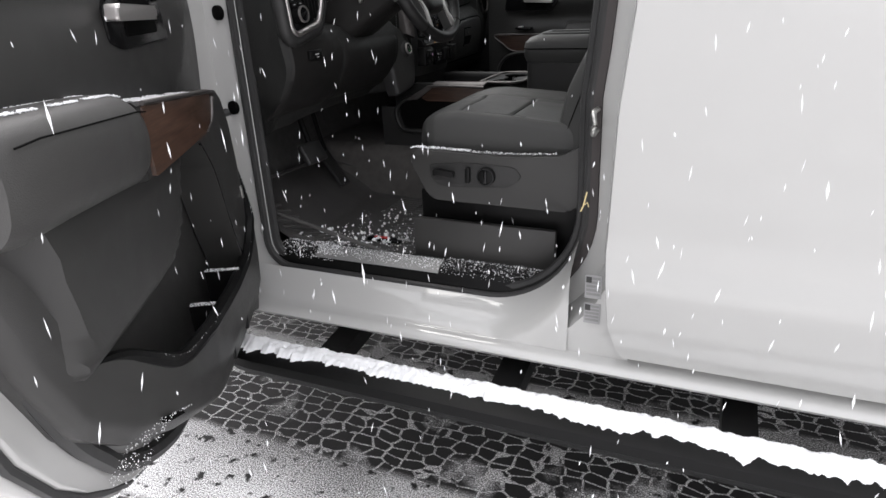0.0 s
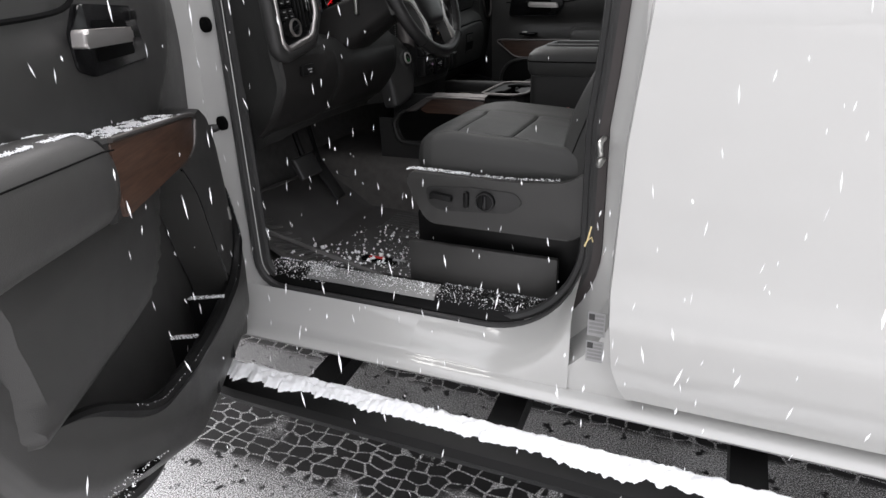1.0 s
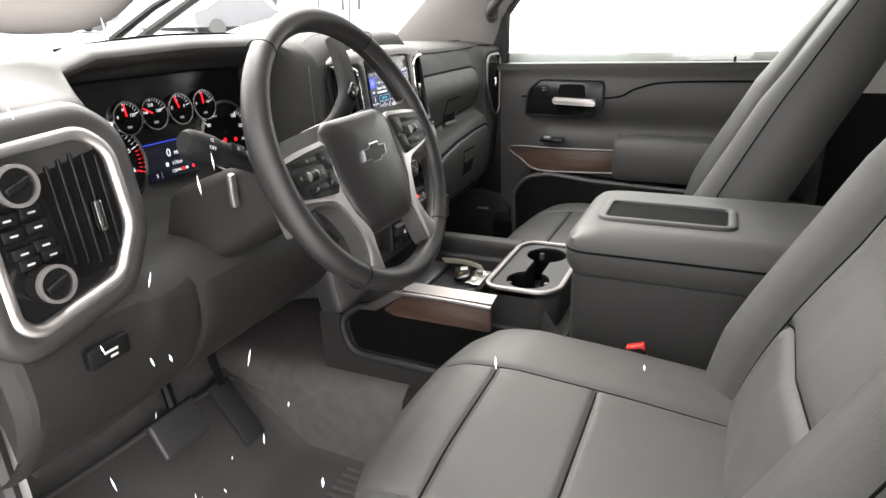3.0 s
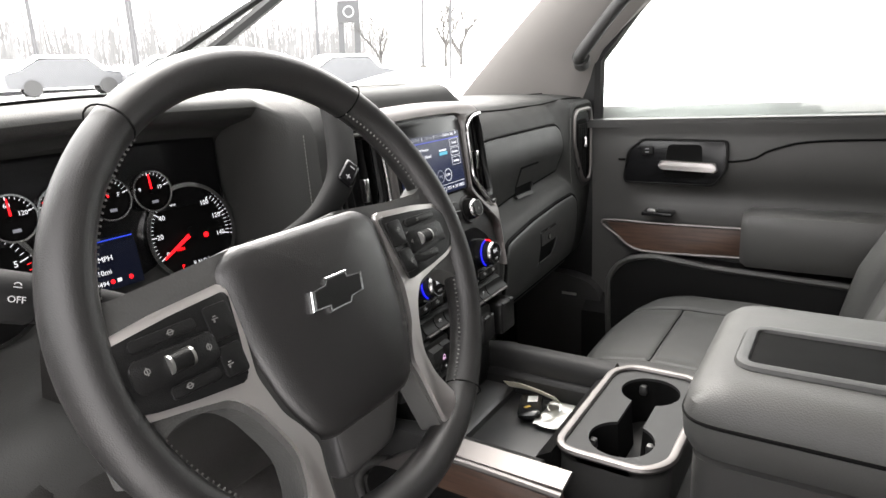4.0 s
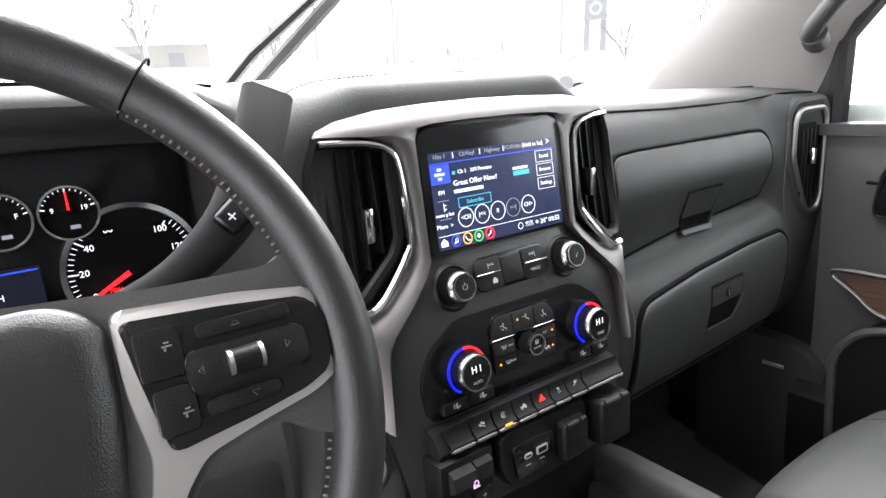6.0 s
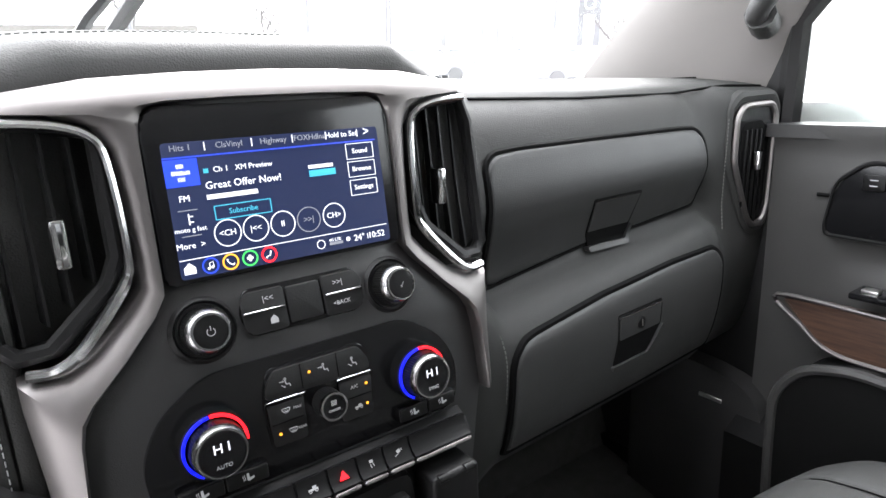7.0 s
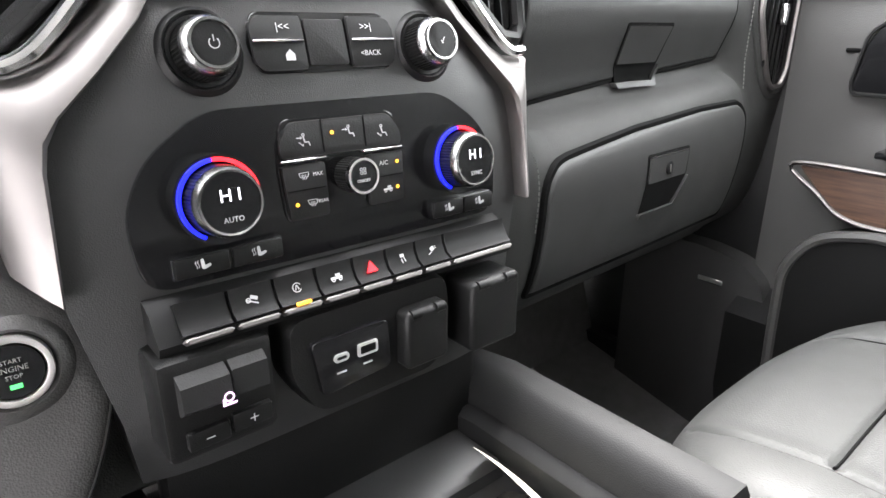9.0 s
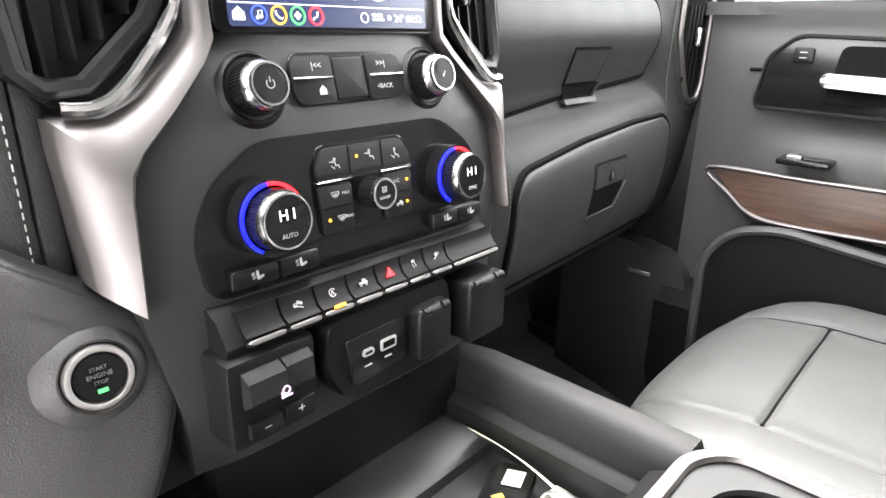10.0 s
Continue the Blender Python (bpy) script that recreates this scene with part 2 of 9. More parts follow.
def ground_material():
    """Thin snow on asphalt, with dark wet tread prints in lanes along the truck."""
    mat = material("snowy_asphalt", (0.6, 0.6, 0.6), 0.8)
    nt = mat.node_tree
    N, K = nt.nodes.new, nt.links.new
    b = nt.nodes["Principled BSDF"]
    co = N("ShaderNodeTexCoord")
    sep = N("ShaderNodeSeparateXYZ")
    K(co.outputs["Object"], sep.inputs[0])

    def math_node(op, a, c=None, clamp=False):
        n = N("ShaderNodeMath")
        n.operation, n.use_clamp = op, clamp
        for i, v in enumerate((a, c)):
            if v is None:
                continue
            if isinstance(v, (int, float)):
                n.inputs[i].default_value = v
            else:
                K(v, n.inputs[i])
        return n.outputs[0]

    wob = N("ShaderNodeTexNoise")
    wob.inputs["Scale"].default_value = 1.6
    wob.inputs["Detail"].default_value = 4
    K(co.outputs["Object"], wob.inputs["Vector"])
    y = math_node('ADD', sep.outputs["Y"], math_node('MULTIPLY', math_node('SUBTRACT', wob.outputs["Fac"], 0.5), 0.10))

    def lane(c, half):
        d = math_node('ABSOLUTE', math_node('SUBTRACT', y, c))
        return math_node('MULTIPLY', math_node('SUBTRACT', half, d), 30.0, True)

    lanes = None
    for c, half in LANES:
        g = lane(c, half)
        lanes = g if lanes is None else math_node('MAXIMUM', lanes, g)
    # tread blocks: dark cells, pale ridges of packed snow between them
    mp = N("ShaderNodeMapping")
    mp.inputs["Scale"].default_value = (16, 25, 1)
    K(co.outputs["Object"], mp.inputs["Vector"])
    warp = N("ShaderNodeTexNoise")
    warp.inputs["Scale"].default_value = 7
    K(co.outputs["Object"], warp.inputs["Vector"])
    add = N("ShaderNodeMix")
    add.data_type, add.blend_type = 'RGBA', 'LINEAR_LIGHT'
    add.inputs[0].default_value = 0.5
    K(mp.outputs["Vector"], add.inputs[6])
    K(warp.outputs["Color"], add.inputs[7])
    vo = N("ShaderNodeTexVoronoi")
    vo.feature = 'DISTANCE_TO_EDGE'
    vo.inputs["Scale"].default_value = 1.0
    vo.inputs["Randomness"].default_value = 0.48
    K(add.outputs[2], vo.inputs["Vector"])
    patch = N("ShaderNodeTexNoise")
    patch.inputs["Scale"].default_value = 5.0
    patch.inputs["Detail"].default_value = 5
    K(co.outputs["Object"], patch.inputs["Vector"])
    edge = math_node('MULTIPLY', math_node('SUBTRACT', vo.outputs["Distance"], 0.05), 40.0, True)
    worn = math_node('MULTIPLY', math_node('SUBTRACT', patch.outputs["Fac"], 0.31), 9.0, True)
    dark = math_node('MULTIPLY', math_node('MULTIPLY', edge, lanes), worn)
    fine = N("ShaderNodeTexNoise")
    fine.inputs["Scale"].default_value = 260.0
    fine.inputs["Detail"].default_value = 4
    K(co.outputs["Object"], fine.inputs["Vector"])
    big = N("ShaderNodeTexNoise")
    big.inputs["Scale"].default_value = 2.4
    big.inputs["Detail"].default_value = 6
    K(co.outputs["Object"], big.inputs["Vector"])
    spots = N("ShaderNodeTexNoise")
    spots.inputs["Scale"].default_value = 22.0
    spots.inputs["Detail"].default_value = 3
    K(co.outputs["Object"], spots.inputs["Vector"])
    wet = math_node('MULTIPLY', math_node('SUBTRACT', spots.outputs["Fac"], 0.60), 16.0, True)
    near = math_node('MULTIPLY', math_node('SUBTRACT', 9.0, math_node('ABSOLUTE', sep.outputs["X"])), 0.2, True)
    wet = math_node('MULTIPLY', wet, near)
    dark = math_node('MAXIMUM', dark, wet)
    # dusting: how much asphalt shows through the thin snow near the truck
    dust = math_node('ADD', math_node('MULTIPLY', math_node('SUBTRACT', big.outputs["Fac"], 0.5), 1.3), math_node('MULTIPLY', math_node('SUBTRACT', fine.outputs["Fac"], 0.5), 5.5))
    away = math_node('MULTIPLY', math_node('SUBTRACT', -1.02, y), 5.0, True)
    dust = math_node('ADD', math_node('ADD', dust, 0.32), math_node('MULTIPLY', away, 0.38), True)
    far = math_node('MULTIPLY', math_node('SUBTRACT', math_node('ABSOLUTE', sep.outputs["X"]), 3.5), 0.5, True)
    dust = math_node('MAXIMUM', dust, far)
    c1 = N("ShaderNodeMix")
    c1.data_type = 'RGBA'
    c1.inputs[6].default_value = (0.10, 0.097, 0.095, 1)
    c1.inputs[7].default_value = (0.88, 0.88, 0.88, 1)
    K(dust, c1.inputs[0])
    c2 = N("ShaderNodeMix")
    c2.data_type = 'RGBA'
    c2.inputs[7].default_value = (0.020, 0.0195, 0.0195, 1)
    K(dark, c2.inputs[0])
    K(c1.outputs[2], c2.inputs[6])
    K(c2.outputs[2], b.inputs["Base Color"])
    rg = N("ShaderNodeMapRange")
    rg.inputs["To Min"].default_value, rg.inputs["To Max"].default_value = 0.85, 0.62
    b.inputs["Specular IOR Level"].default_value = 0.2
    K(dark, rg.inputs["Value"])
    K(rg.outputs["Result"], b.inputs["Roughness"])
    bu = N("ShaderNodeBump")
    bu.inputs["Strength"].default_value, bu.inputs["Distance"].default_value = 0.6, 0.006
    K(math_node('ADD', math_node('MULTIPLY', fine.outputs["Fac"], 0.4), math_node('SUBTRACT', 1.0, dark)), bu.inputs["Height"])
    K(bu.outputs["Normal"], b.inputs["Normal"])
    return mat


LANES = [(-0.86, 0.17), (-0.32, 0.15), (-1.42, 0.09)]
M_GROUND = ground_material()
M_SNOW = snow_material()
M_PAINT = material("white_paint", (0.455, 0.455, 0.443), 0.28, vary=0.012, vary_scale=0.8, coat=0.9, rough_vary=0.01)
M_SOFT = material("soft_black_plastic", (0.027, 0.0268, 0.0263), 0.46, spec=0.34, grain=0.35, grain_scale=900, vary=0.1)
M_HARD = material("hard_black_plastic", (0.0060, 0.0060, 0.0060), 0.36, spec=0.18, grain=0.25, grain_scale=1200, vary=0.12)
M_LEATHER = material("black_leather", (0.046, 0.0462, 0.0447), 0.56, grain=0.35, grain_scale=520, vary=0.14, spec=0.27)
M_GLOSS = material("gloss_black", (0.0055, 0.0055, 0.006), 0.22, vary=0.05, spec=0.35)
M_RUBBER = material("black_rubber", (0.030, 0.030, 0.030), 0.45, vary=0.2, vary_scale=15)
M_SILVER = material("satin_silver", (0.160, 0.150, 0.146), 0.50, metal=1.0, vary=0.03, rough_vary=0.03)
M_CHROME = material("chrome", (0.66, 0.66, 0.66), 0.14, metal=1.0, vary=0.02, rough_vary=0.03)
M_DARKCHROME = material("smoked_chrome", (0.27, 0.27, 0.27), 0.26, metal=1.0, vary=0.03, rough_vary=0.04)
M_LID = material("glove_lid_plastic", (0.028, 0.0282, 0.0277), 0.48, grain=0.35, grain_scale=900, vary=0.12, spec=0.28)
M_STALK = material("matt_stalk_plastic", (0.010, 0.010, 0.010), 0.70, vary=0.08, spec=0.08, grain=0.2, grain_scale=1200)
M_DOOR = material("door_black_plastic", (0.040, 0.0395, 0.038), 0.42, grain=0.35, grain_scale=900, vary=0.1, spec=0.42)
M_WHEEL = material("wheel_leather", (0.0125, 0.0121, 0.0120), 0.42, grain=0.22, grain_scale=1100, vary=0.12, spec=0.36)
M_HUB = material("hub_pad_vinyl", (0.0105, 0.0100, 0.0100), 0.36, grain=0.22, grain_scale=1100, vary=0.1, spec=0.45)
M_DECK = material("dark_satin_deck", (0.020, 0.020, 0.020), 0.45, spec=0.2, vary=0.05)
M_DIC = material("dim_display", (0.006, 0.007, 0.012), 0.18, vary=0.0, emit=(0.006, 0.009, 0.026), power=0.034)
M_WAX = material("yellow_wax_mark", (0.80, 0.66, 0.34), 0.7)
M_SPOKE = material("bright_satin_silver", (0.60, 0.575, 0.56), 0.42, metal=1.0, vary=0.03, rough_vary=0.03)
M_RAIL = material("matt_black_rail", (0.011, 0.011, 0.011), 0.60, vary=0.1, spec=0.2, grain=0.2, grain_scale=900)
M_ARM = material("door_arm_leather", (0.050, 0.049, 0.047), 0.46, grain=0.35, grain_scale=520, vary=0.1)
M_PILLAR = material("grey_pillar_trim", (0.150, 0.141, 0.134), 0.75, grain=0.3, grain_scale=900, vary=0.05, spec=0.2)
# M_KNEE and M_POD: one grained plastic, toned for the light each part gets
M_KNEE = material("grained_plastic_shaded", (0.0155, 0.0148, 0.0142), 0.50, grain=0.4, grain_scale=800, vary=0.12, spec=0.22)
M_POD = material("grained_plastic_lit", (0.037, 0.0360, 0.0350), 0.52, grain=0.4, grain_scale=800, vary=0.1, spec=0.4)
M_DASH = material("matt_dash_vinyl", (0.029, 0.0292, 0.0282), 0.58, grain=0.4, grain_scale=700, vary=0.12, spec=0.13)
M_STACK = material("stack_black_plastic", (0.020, 0.020, 0.020), 0.42, spec=0.48, grain=0.25, grain_scale=1200, vary=0.1)
M_TRAY = material("black_tray_rubber", (0.020, 0.020, 0.020), 0.42, vary=0.15, vary_scale=15, spec=0.4)
M_TOGGLE = material("matt_black_switch", (0.0065, 0.0065, 0.0065), 0.5, vary=0.05, spec=0.14)
M_MAT = material("floor_mat_rubber", (0.082, 0.080, 0.078), 0.42, vary=0.2, vary_scale=15)
M_SEALTRIM = material("brown_black_trim", (0.055, 0.049, 0.048), 0.6, vary=0.1, spec=0.25)
M_WOOD = wood_material()
M_CARPET = material("black_carpet", (0.080, 0.079, 0.077), 0.95, grain=0.9, grain_scale=500, vary=0.3, vary_scale=40, spec=0.1)
M_TUNNEL = material("grey_tunnel_carpet", (0.118, 0.112, 0.108), 0.95, grain=0.9, grain_scale=500, vary=0.25, vary_scale=40, spec=0.1)
M_LINER = material("grey_headliner", (0.58, 0.57, 0.55), 0.9, grain=0.3, grain_scale=700, vary=0.05, spec=0.1)
M_GLASS = glass_material("window_glass")
M_PRIVACY = glass_material("privacy_glass", (0.30, 0.31, 0.31))
M_THREAD = material("grey_thread", (0.11, 0.11, 0.105), 0.8)
# near-black in place of shade in recesses and creases; also for black parts
M_DARK = material("recess_shade_black", (0.004, 0.004, 0.004), 0.8, spec=0.05)
M_STEEL = material("zinc_steel", (0.55, 0.55, 0.53), 0.35, metal=1.0)
M_LCD = material("lit_screen", (0.01, 0.012, 0.03), 0.2, vary=0.0, emit=(0.020, 0.030, 0.075), power=0.077)
M_WHITE_LIT = material("white_lit_sign", (0.1, 0.1, 0.1), 0.4, emit=(0.80, 0.84, 0.9), power=0.15)
M_GREY_LIT = material("dim_lit_sign", (0.1, 0.1, 0.1), 0.4, emit=(0.28, 0.30, 0.36), power=0.077)
M_BLUE_LIT = material("blue_lit", (0.02, 0.02, 0.1), 0.4, emit=(0.01, 0.06, 0.75), power=0.123)
M_CYAN_LIT = material("cyan_lit", (0.02, 0.1, 0.1), 0.4, emit=(0.05, 0.50, 0.75), power=0.106)
M_ORANGE_LIT = material("amber_lit", (0.1, 0.05, 0.01), 0.4, emit=(1.0, 0.42, 0.03), power=0.158)
M_GREEN_LIT = material("green_lit", (0.01, 0.1, 0.02), 0.4, emit=(0.05, 0.62, 0.12), power=0.141)
M_RED_LIT = material("red_lit", (0.1, 0.01, 0.01), 0.4, emit=(0.80, 0.006, 0.010), power=0.42)
M_RINGBLUE = material("ring_blue_lit", (0.02, 0.02, 0.1), 0.4, emit=(0.0008, 0.004, 0.75), power=0.176)
M_PRINT = material("pale_print", (0.40, 0.40, 0.40), 0.6)
M_PORT = material("pale_steel_rim", (0.42, 0.42, 0.41), 0.35, metal=0.3)
M_PINK_LIT = material("pink_lit", (0.1, 0.05, 0.1), 0.4, emit=(0.85, 0.55, 0.85), power=0.106)
M_RED = material("red_plastic", (0.55, 0.03, 0.025), 0.4)
M_SCUFF = material("brushed_scuff", (0.28, 0.28, 0.275), 0.45, metal=0.6, vary=0.2, vary_scale=20)

# ---- ground ----
def ground_height(x, y):
    """Level round the truck; rises gently ahead of it."""
    s = max(0.0, -x - 3.0)
    return 0.063 * s * min(1.0, s / 6.0)


def build_ground():
    xs = [-900, -300, -120, -60, -40, -30, -24, -18, -14, -11, -9, -7.5, -6, -5, -4, -3, -2, -1, 0, 1, 2, 3, 5, 8, 14, 30, 80, 300, 900]
    ys = [-900, -300, -80, -30, -12, -6, -3, -2, -1, 0, 1, 2, 3, 6, 12, 20, 30, 45, 80, 300, 900]
    bm = bmesh.new()
    g = [[bm.verts.new((x, y, ground_height(x, y))) for y in ys] for x in xs]
    for i in range(len(xs) - 1):
        for j in range(len(ys) - 1):
            bm.faces.new((g[i][j], g[i + 1][j], g[i + 1][j + 1], g[i][j + 1]))
    return solid("ground", bm, M_GROUND, "asphalt lot under thin snow with dark tyre tread prints", "ground", kind="structure")


build_ground()

# ---- white truck cab ----
truck = thing("truck_cab", (0.3, 0, 0), "white pickup truck cab with its front door open", "truck cab")
SILL_Z, FRONT_X, REAR_X = 0.535, -0.205, 0.705


def opening(grow, y, drop=0.0):
    """The door opening's outline, grown outward, at depth y."""
    pts = []
    r_f, r_r, r_t = 0.07 + grow, 0.24 + grow, 0.12 + grow
    x0, x1, z0, z1 = FRONT_X - grow, REAR_X + grow, SILL_Z - grow - drop, 1.80 + grow
    tip = 0.05
    def arc(cx, cz, r, a0, a1, n):
        for i in range(n + 1):
            a = radians(lerp(a0, a1, i / n))
            pts.append((cx + r * math.cos(a), y, cz + r * math.sin(a)))
    arc(x0 + r_f, z0 + r_f, r_f, 180, 270, 6)
    arc(x1 - r_r, z0 + r_r, r_r, 270, 360, 12)
    for dz, dx in ((1.035, -0.003), (1.134, 0.008), (1.22, 0.015), (1.32, 0.022)):
        pts.append((x1 + dx, y, dz))
    arc(x1 - r_t + tip, z1 - r_t, r_t, 0, 90, 6)
    # the windscreen pillar slopes forward from the roof down to the belt
    pts.append((0.33, y, z1))
    pts.append((0.20, y, z1 - 0.06))
    pts.append((-0.01 - grow, y, 1.545 + grow * 0.5))
    pts.append((-0.135 - grow * 0.9, y, 1.452 + grow * 0.4))
    pts.append((x0 - 0.003, y, 1.36))
    pts.append((x0, y, 1.30))
    return pts


part("door_jamb", loft([opening(0.0, -0.80), opening(0.0, -0.838), opening(0.012, -0.848), opening(0.05, -0.856), opening(0.075, -0.872), opening(0.092, -0.935), opening(0.10, -0.950)], caps=False), M_PAINT, truck)
part("door_seal", tube(opening(0.006, -0.850)[:], 0.010, 8, closed=True, up=(0, 1, 0)), M_RUBBER, truck, "black rubber door seal")
part("jamb_trim", loft([opening(g, y)[14:28] for g, y in ((-0.002, -0.836), (0.006, -0.856), (0.020, -0.8585), (0.030, -0.8575), (0.032, -0.851))], closed=False), M_SEALTRIM, truck, "dark plastic trim beside the seal")
part("inner_seal", tube(opening(-0.008, -0.828)[:], 0.013, 8, closed=True, up=(0, 1, 0)), M_RUBBER, truck, "black rubber trim edge")


def rocker():
    """The painted sill below the opening, with a step and a rolled lower edge."""
    prof = [(-0.86, 0.53), (-0.905, 0.503), (-0.935, 0.478), (-0.948, 0.470), (-0.965, 0.468), (-0.985, 0.462), (-0.992, 0.452), (-0.985, 0.443), (-0.95, 0.441), (-0.86, 0.445)]
    return loft([[(x, y, z) for y, z in prof] for x in (-0.40, -0.2, 0.2, 0.6, 0.84, 1.4, 1.95)])


def corner_fill():
    """The flat of the body between the opening's round lower corner and the rear door."""
    arc = [(p[0], p[2]) for p in opening(0.0995, 0)[7:20]]
    pts = arc + [(0.793, 1.36), (0.835, 1.36), (0.835, 0.452), (arc[0][0], 0.452)]
    return prism(pts, 0.925, 0.9502, Matrix(((1, 0, 0, 0), (0, 0, -1, 0), (0, 1, 0, 0), (0, 0, 0, 1))))


def sill_corner():
    """The sill's sloping shoulder, which sweeps up round the opening's lower corner."""
    rings = []
    for i in range(19):
        x = lerp(0.30, 0.698, i / 18)
        d = max(0.0, x - 0.465)
        z = 0.775 - math.sqrt(max(0.0, 0.24 ** 2 - d * d))
        foot = 0.4695
        rings.append([(x, -0.852, z - 0.002), (x, -0.880, z - 0.014), (x, -0.908, z - 0.030), (x, -0.932, z - 0.048), (x, -0.946, max(foot + 0.003, z - 0.064)), (x, -0.9525, max(foot + 0.002, z - 0.085)), (x, -0.9530, max(foot + 0.001, lerp(foot, z - 0.085, 0.5))), (x, -0.9560, foot)])
    return loft(rings, closed=False)


part("sill_corner", sill_corner(), M_PAINT, truck)
part("quarter_jamb", corner_fill(), M_PAINT, truck)
part("rocker_panel", rocker(), M_PAINT, truck)
part("hinge_pillar", box((-0.36, -0.88, 0.95), (0.16, 0.10, 1.0), 0.02), M_PAINT, truck)


def z_of(v):
    return lerp(0.488, 1.36, v)


def rear_door_skin():
    """Outer skin of the closed rear door: a shoulder, a shallow waist and a rolled edge."""
    def f(u, v):
        x = lerp(table(z_of(v), [(0.488, 0.818), (0.51, 0.806), (0.57, 0.786), (0.74, 0.772), (1.03, 0.780), (1.23, 0.80), (1.36, 0.81)]), 1.95, u)
        z = lerp(0.488, 1.36, v)
        y = table(z, [(0.488, -0.972), (0.52, -0.986), (0.58, -0.998), (0.64, -1.006), (0.672, -1.009), (0.690, -1.006), (0.730, -0.994), (0.78, -0.988), (0.90, -0.990), (1.10, -0.996), (1.24, -0.996), (1.30, -0.985), (1.36, -0.955)])
        if u == 0:
            y += 0.03
        return (x, y, z)
    bm = bmesh.new()
    us = [0, 0.006, 0.014, 0.05, 0.1, 0.2, 0.35, 0.5, 0.7, 0.85, 1.0]
    vs = [i / 60 for i in range(61)]
    g = [[bm.verts.new(f(u, v)) for v in vs] for u in us]
    for i in range(len(us) - 1):
        for j in range(len(vs) - 1):
            bm.faces.new((g[i][j], g[i + 1][j], g[i + 1][j + 1], g[i][j + 1]))
    got = bmesh.ops.extrude_face_region(bm, geom=list(bm.faces))
    vv = [e for e in got["geom"] if isinstance(e, bmesh.types.BMVert)]
    bmesh.ops.translate(bm, verts=vv, vec=(0, 0.05, 0))
    return bm


rear_door = part("rear_door", rear_door_skin(), M_PAINT, truck, "closed white rear door")
part("window_frame", merge(box((0.845, -0.93, 1.58), (0.05, 0.04, 0.50), 0.01), box((1.38, -0.93, 1.82), (1.10, 0.05, 0.05), 0.01), box((1.93, -0.93, 1.58), (0.05, 0.04, 0.50), 0.01)), M_PAINT, rear_door)
part("rear_pane", box((1.39, -0.925, 1.58), (1.06, 0.005, 0.46)), M_PRIVACY, rear_door)
part("window_snow", box((1.39, -0.955, 1.372), (1.06, 0.04, 0.03), 0.012), M_SNOW, rear_door, "snow lying along the window sill")

# roof, rear wall, floor, firewall and far side close the cab
part("roof", sheet(10, 10, lambda u, v: (lerp(0.12, 1.98, u), lerp(-0.86, 0.86, v), 1.885 - 0.05 * (2 * v - 1) ** 4 - 0.05 * (1 - min(1, u * 5)) ** 2), 0.03), M_PAINT, truck)
part("headliner", sheet(10, 10, lambda u, v: (lerp(0.16, 1.95, u), lerp(-0.80, 0.80, v), 1.845 - 0.06 * (2 * v - 1) ** 4 - 0.05 * (1 - min(1, u * 5)) ** 2), 0.01), M_LINER, truck, "pale grey cloth headliner")
part("back_wall", merge(box((2.0, 0, 0.95), (0.05, 1.75, 1.0)), box((2.0, -0.75, 1.65), (0.05, 0.25, 0.45)), box((2.0, 0.75, 1.65), (0.05, 0.25, 0.45))), M_HARD, truck)
part("back_pane", box((2.0, 0, 1.65), (0.006, 1.26, 0.40)), M_PRIVACY, truck)
part("cab_floor", merge(box((0.75, 0, 0.50), (2.5, 1.66, 0.06)), box((0.30, 0.0, 0.58), (1.3, 0.34, 0.18), 0.05)), M_CARPET, truck, "black carpeted floor")
part("tunnel_carpet", loft([[(x, y, z) for y, z in ((-0.262, 0.54), (-0.250, 0.60), (-0.236, 0.69), (-0.222, 0.722), (-0.200, 0.738), (-0.16, 0.742), (0.16, 0.742), (0.200, 0.738), (0.236, 0.69), (0.262, 0.54))] for x in (-0.56, -0.30, -0.05, 0.05)]), M_TUNNEL, truck, "grey carpet over the tunnel")
part("firewall", sheet(6, 4, lambda u, v: (table(u, [(0, -0.15), (0.35, -0.42), (1, -0.62)]), lerp(-0.84, 0.84, v), table(u, [(0, 0.54), (0.35, 0.60), (1, 1.34)])), 0.03, (-1, 0, 0)), M_CARPET, truck)
part("kick_panel", box((-0.36, -0.80, 0.85), (0.26, 0.03, 0.64), 0.01), M_HARD, truck)
part("far_sill", box((0.6, 0.885, 0.50), (2.3, 0.13, 0.24)), M_HARD, truck)
part("far_kick_panel", box((-0.30, 0.86, 0.88), (0.42, 0.03, 0.74), 0.01), M_HARD, truck)
part("far_side", box((1.43, 0.90, 0.95), (1.15, 0.10, 0.84)), M_HARD, truck)
part("far_pillar", box((0.93, 0.87, 1.55), (0.14, 0.08, 0.62)), M_LINER, truck)
part("far_wing_base", box((-0.42, 0.93, 0.85), (0.4, 0.10, 0.8)), M_PAINT, truck)
part("far_rear_pane", box((1.40, 0.90, 1.60), (1.05, 0.005, 0.44)), M_PRIVACY, truck)
part("far_roof_rail", tube([(0.10, 0.80, 1.80), (0.5, 0.80, 1.835), (1.95, 0.80, 1.83)], 0.035, 8), M_LINER, truck)
part("near_roof_rail", tube([(0.10, -0.80, 1.80), (0.5, -0.80, 1.835), (1.95, -0.80, 1.83)], 0.035, 8), M_LINER, truck)


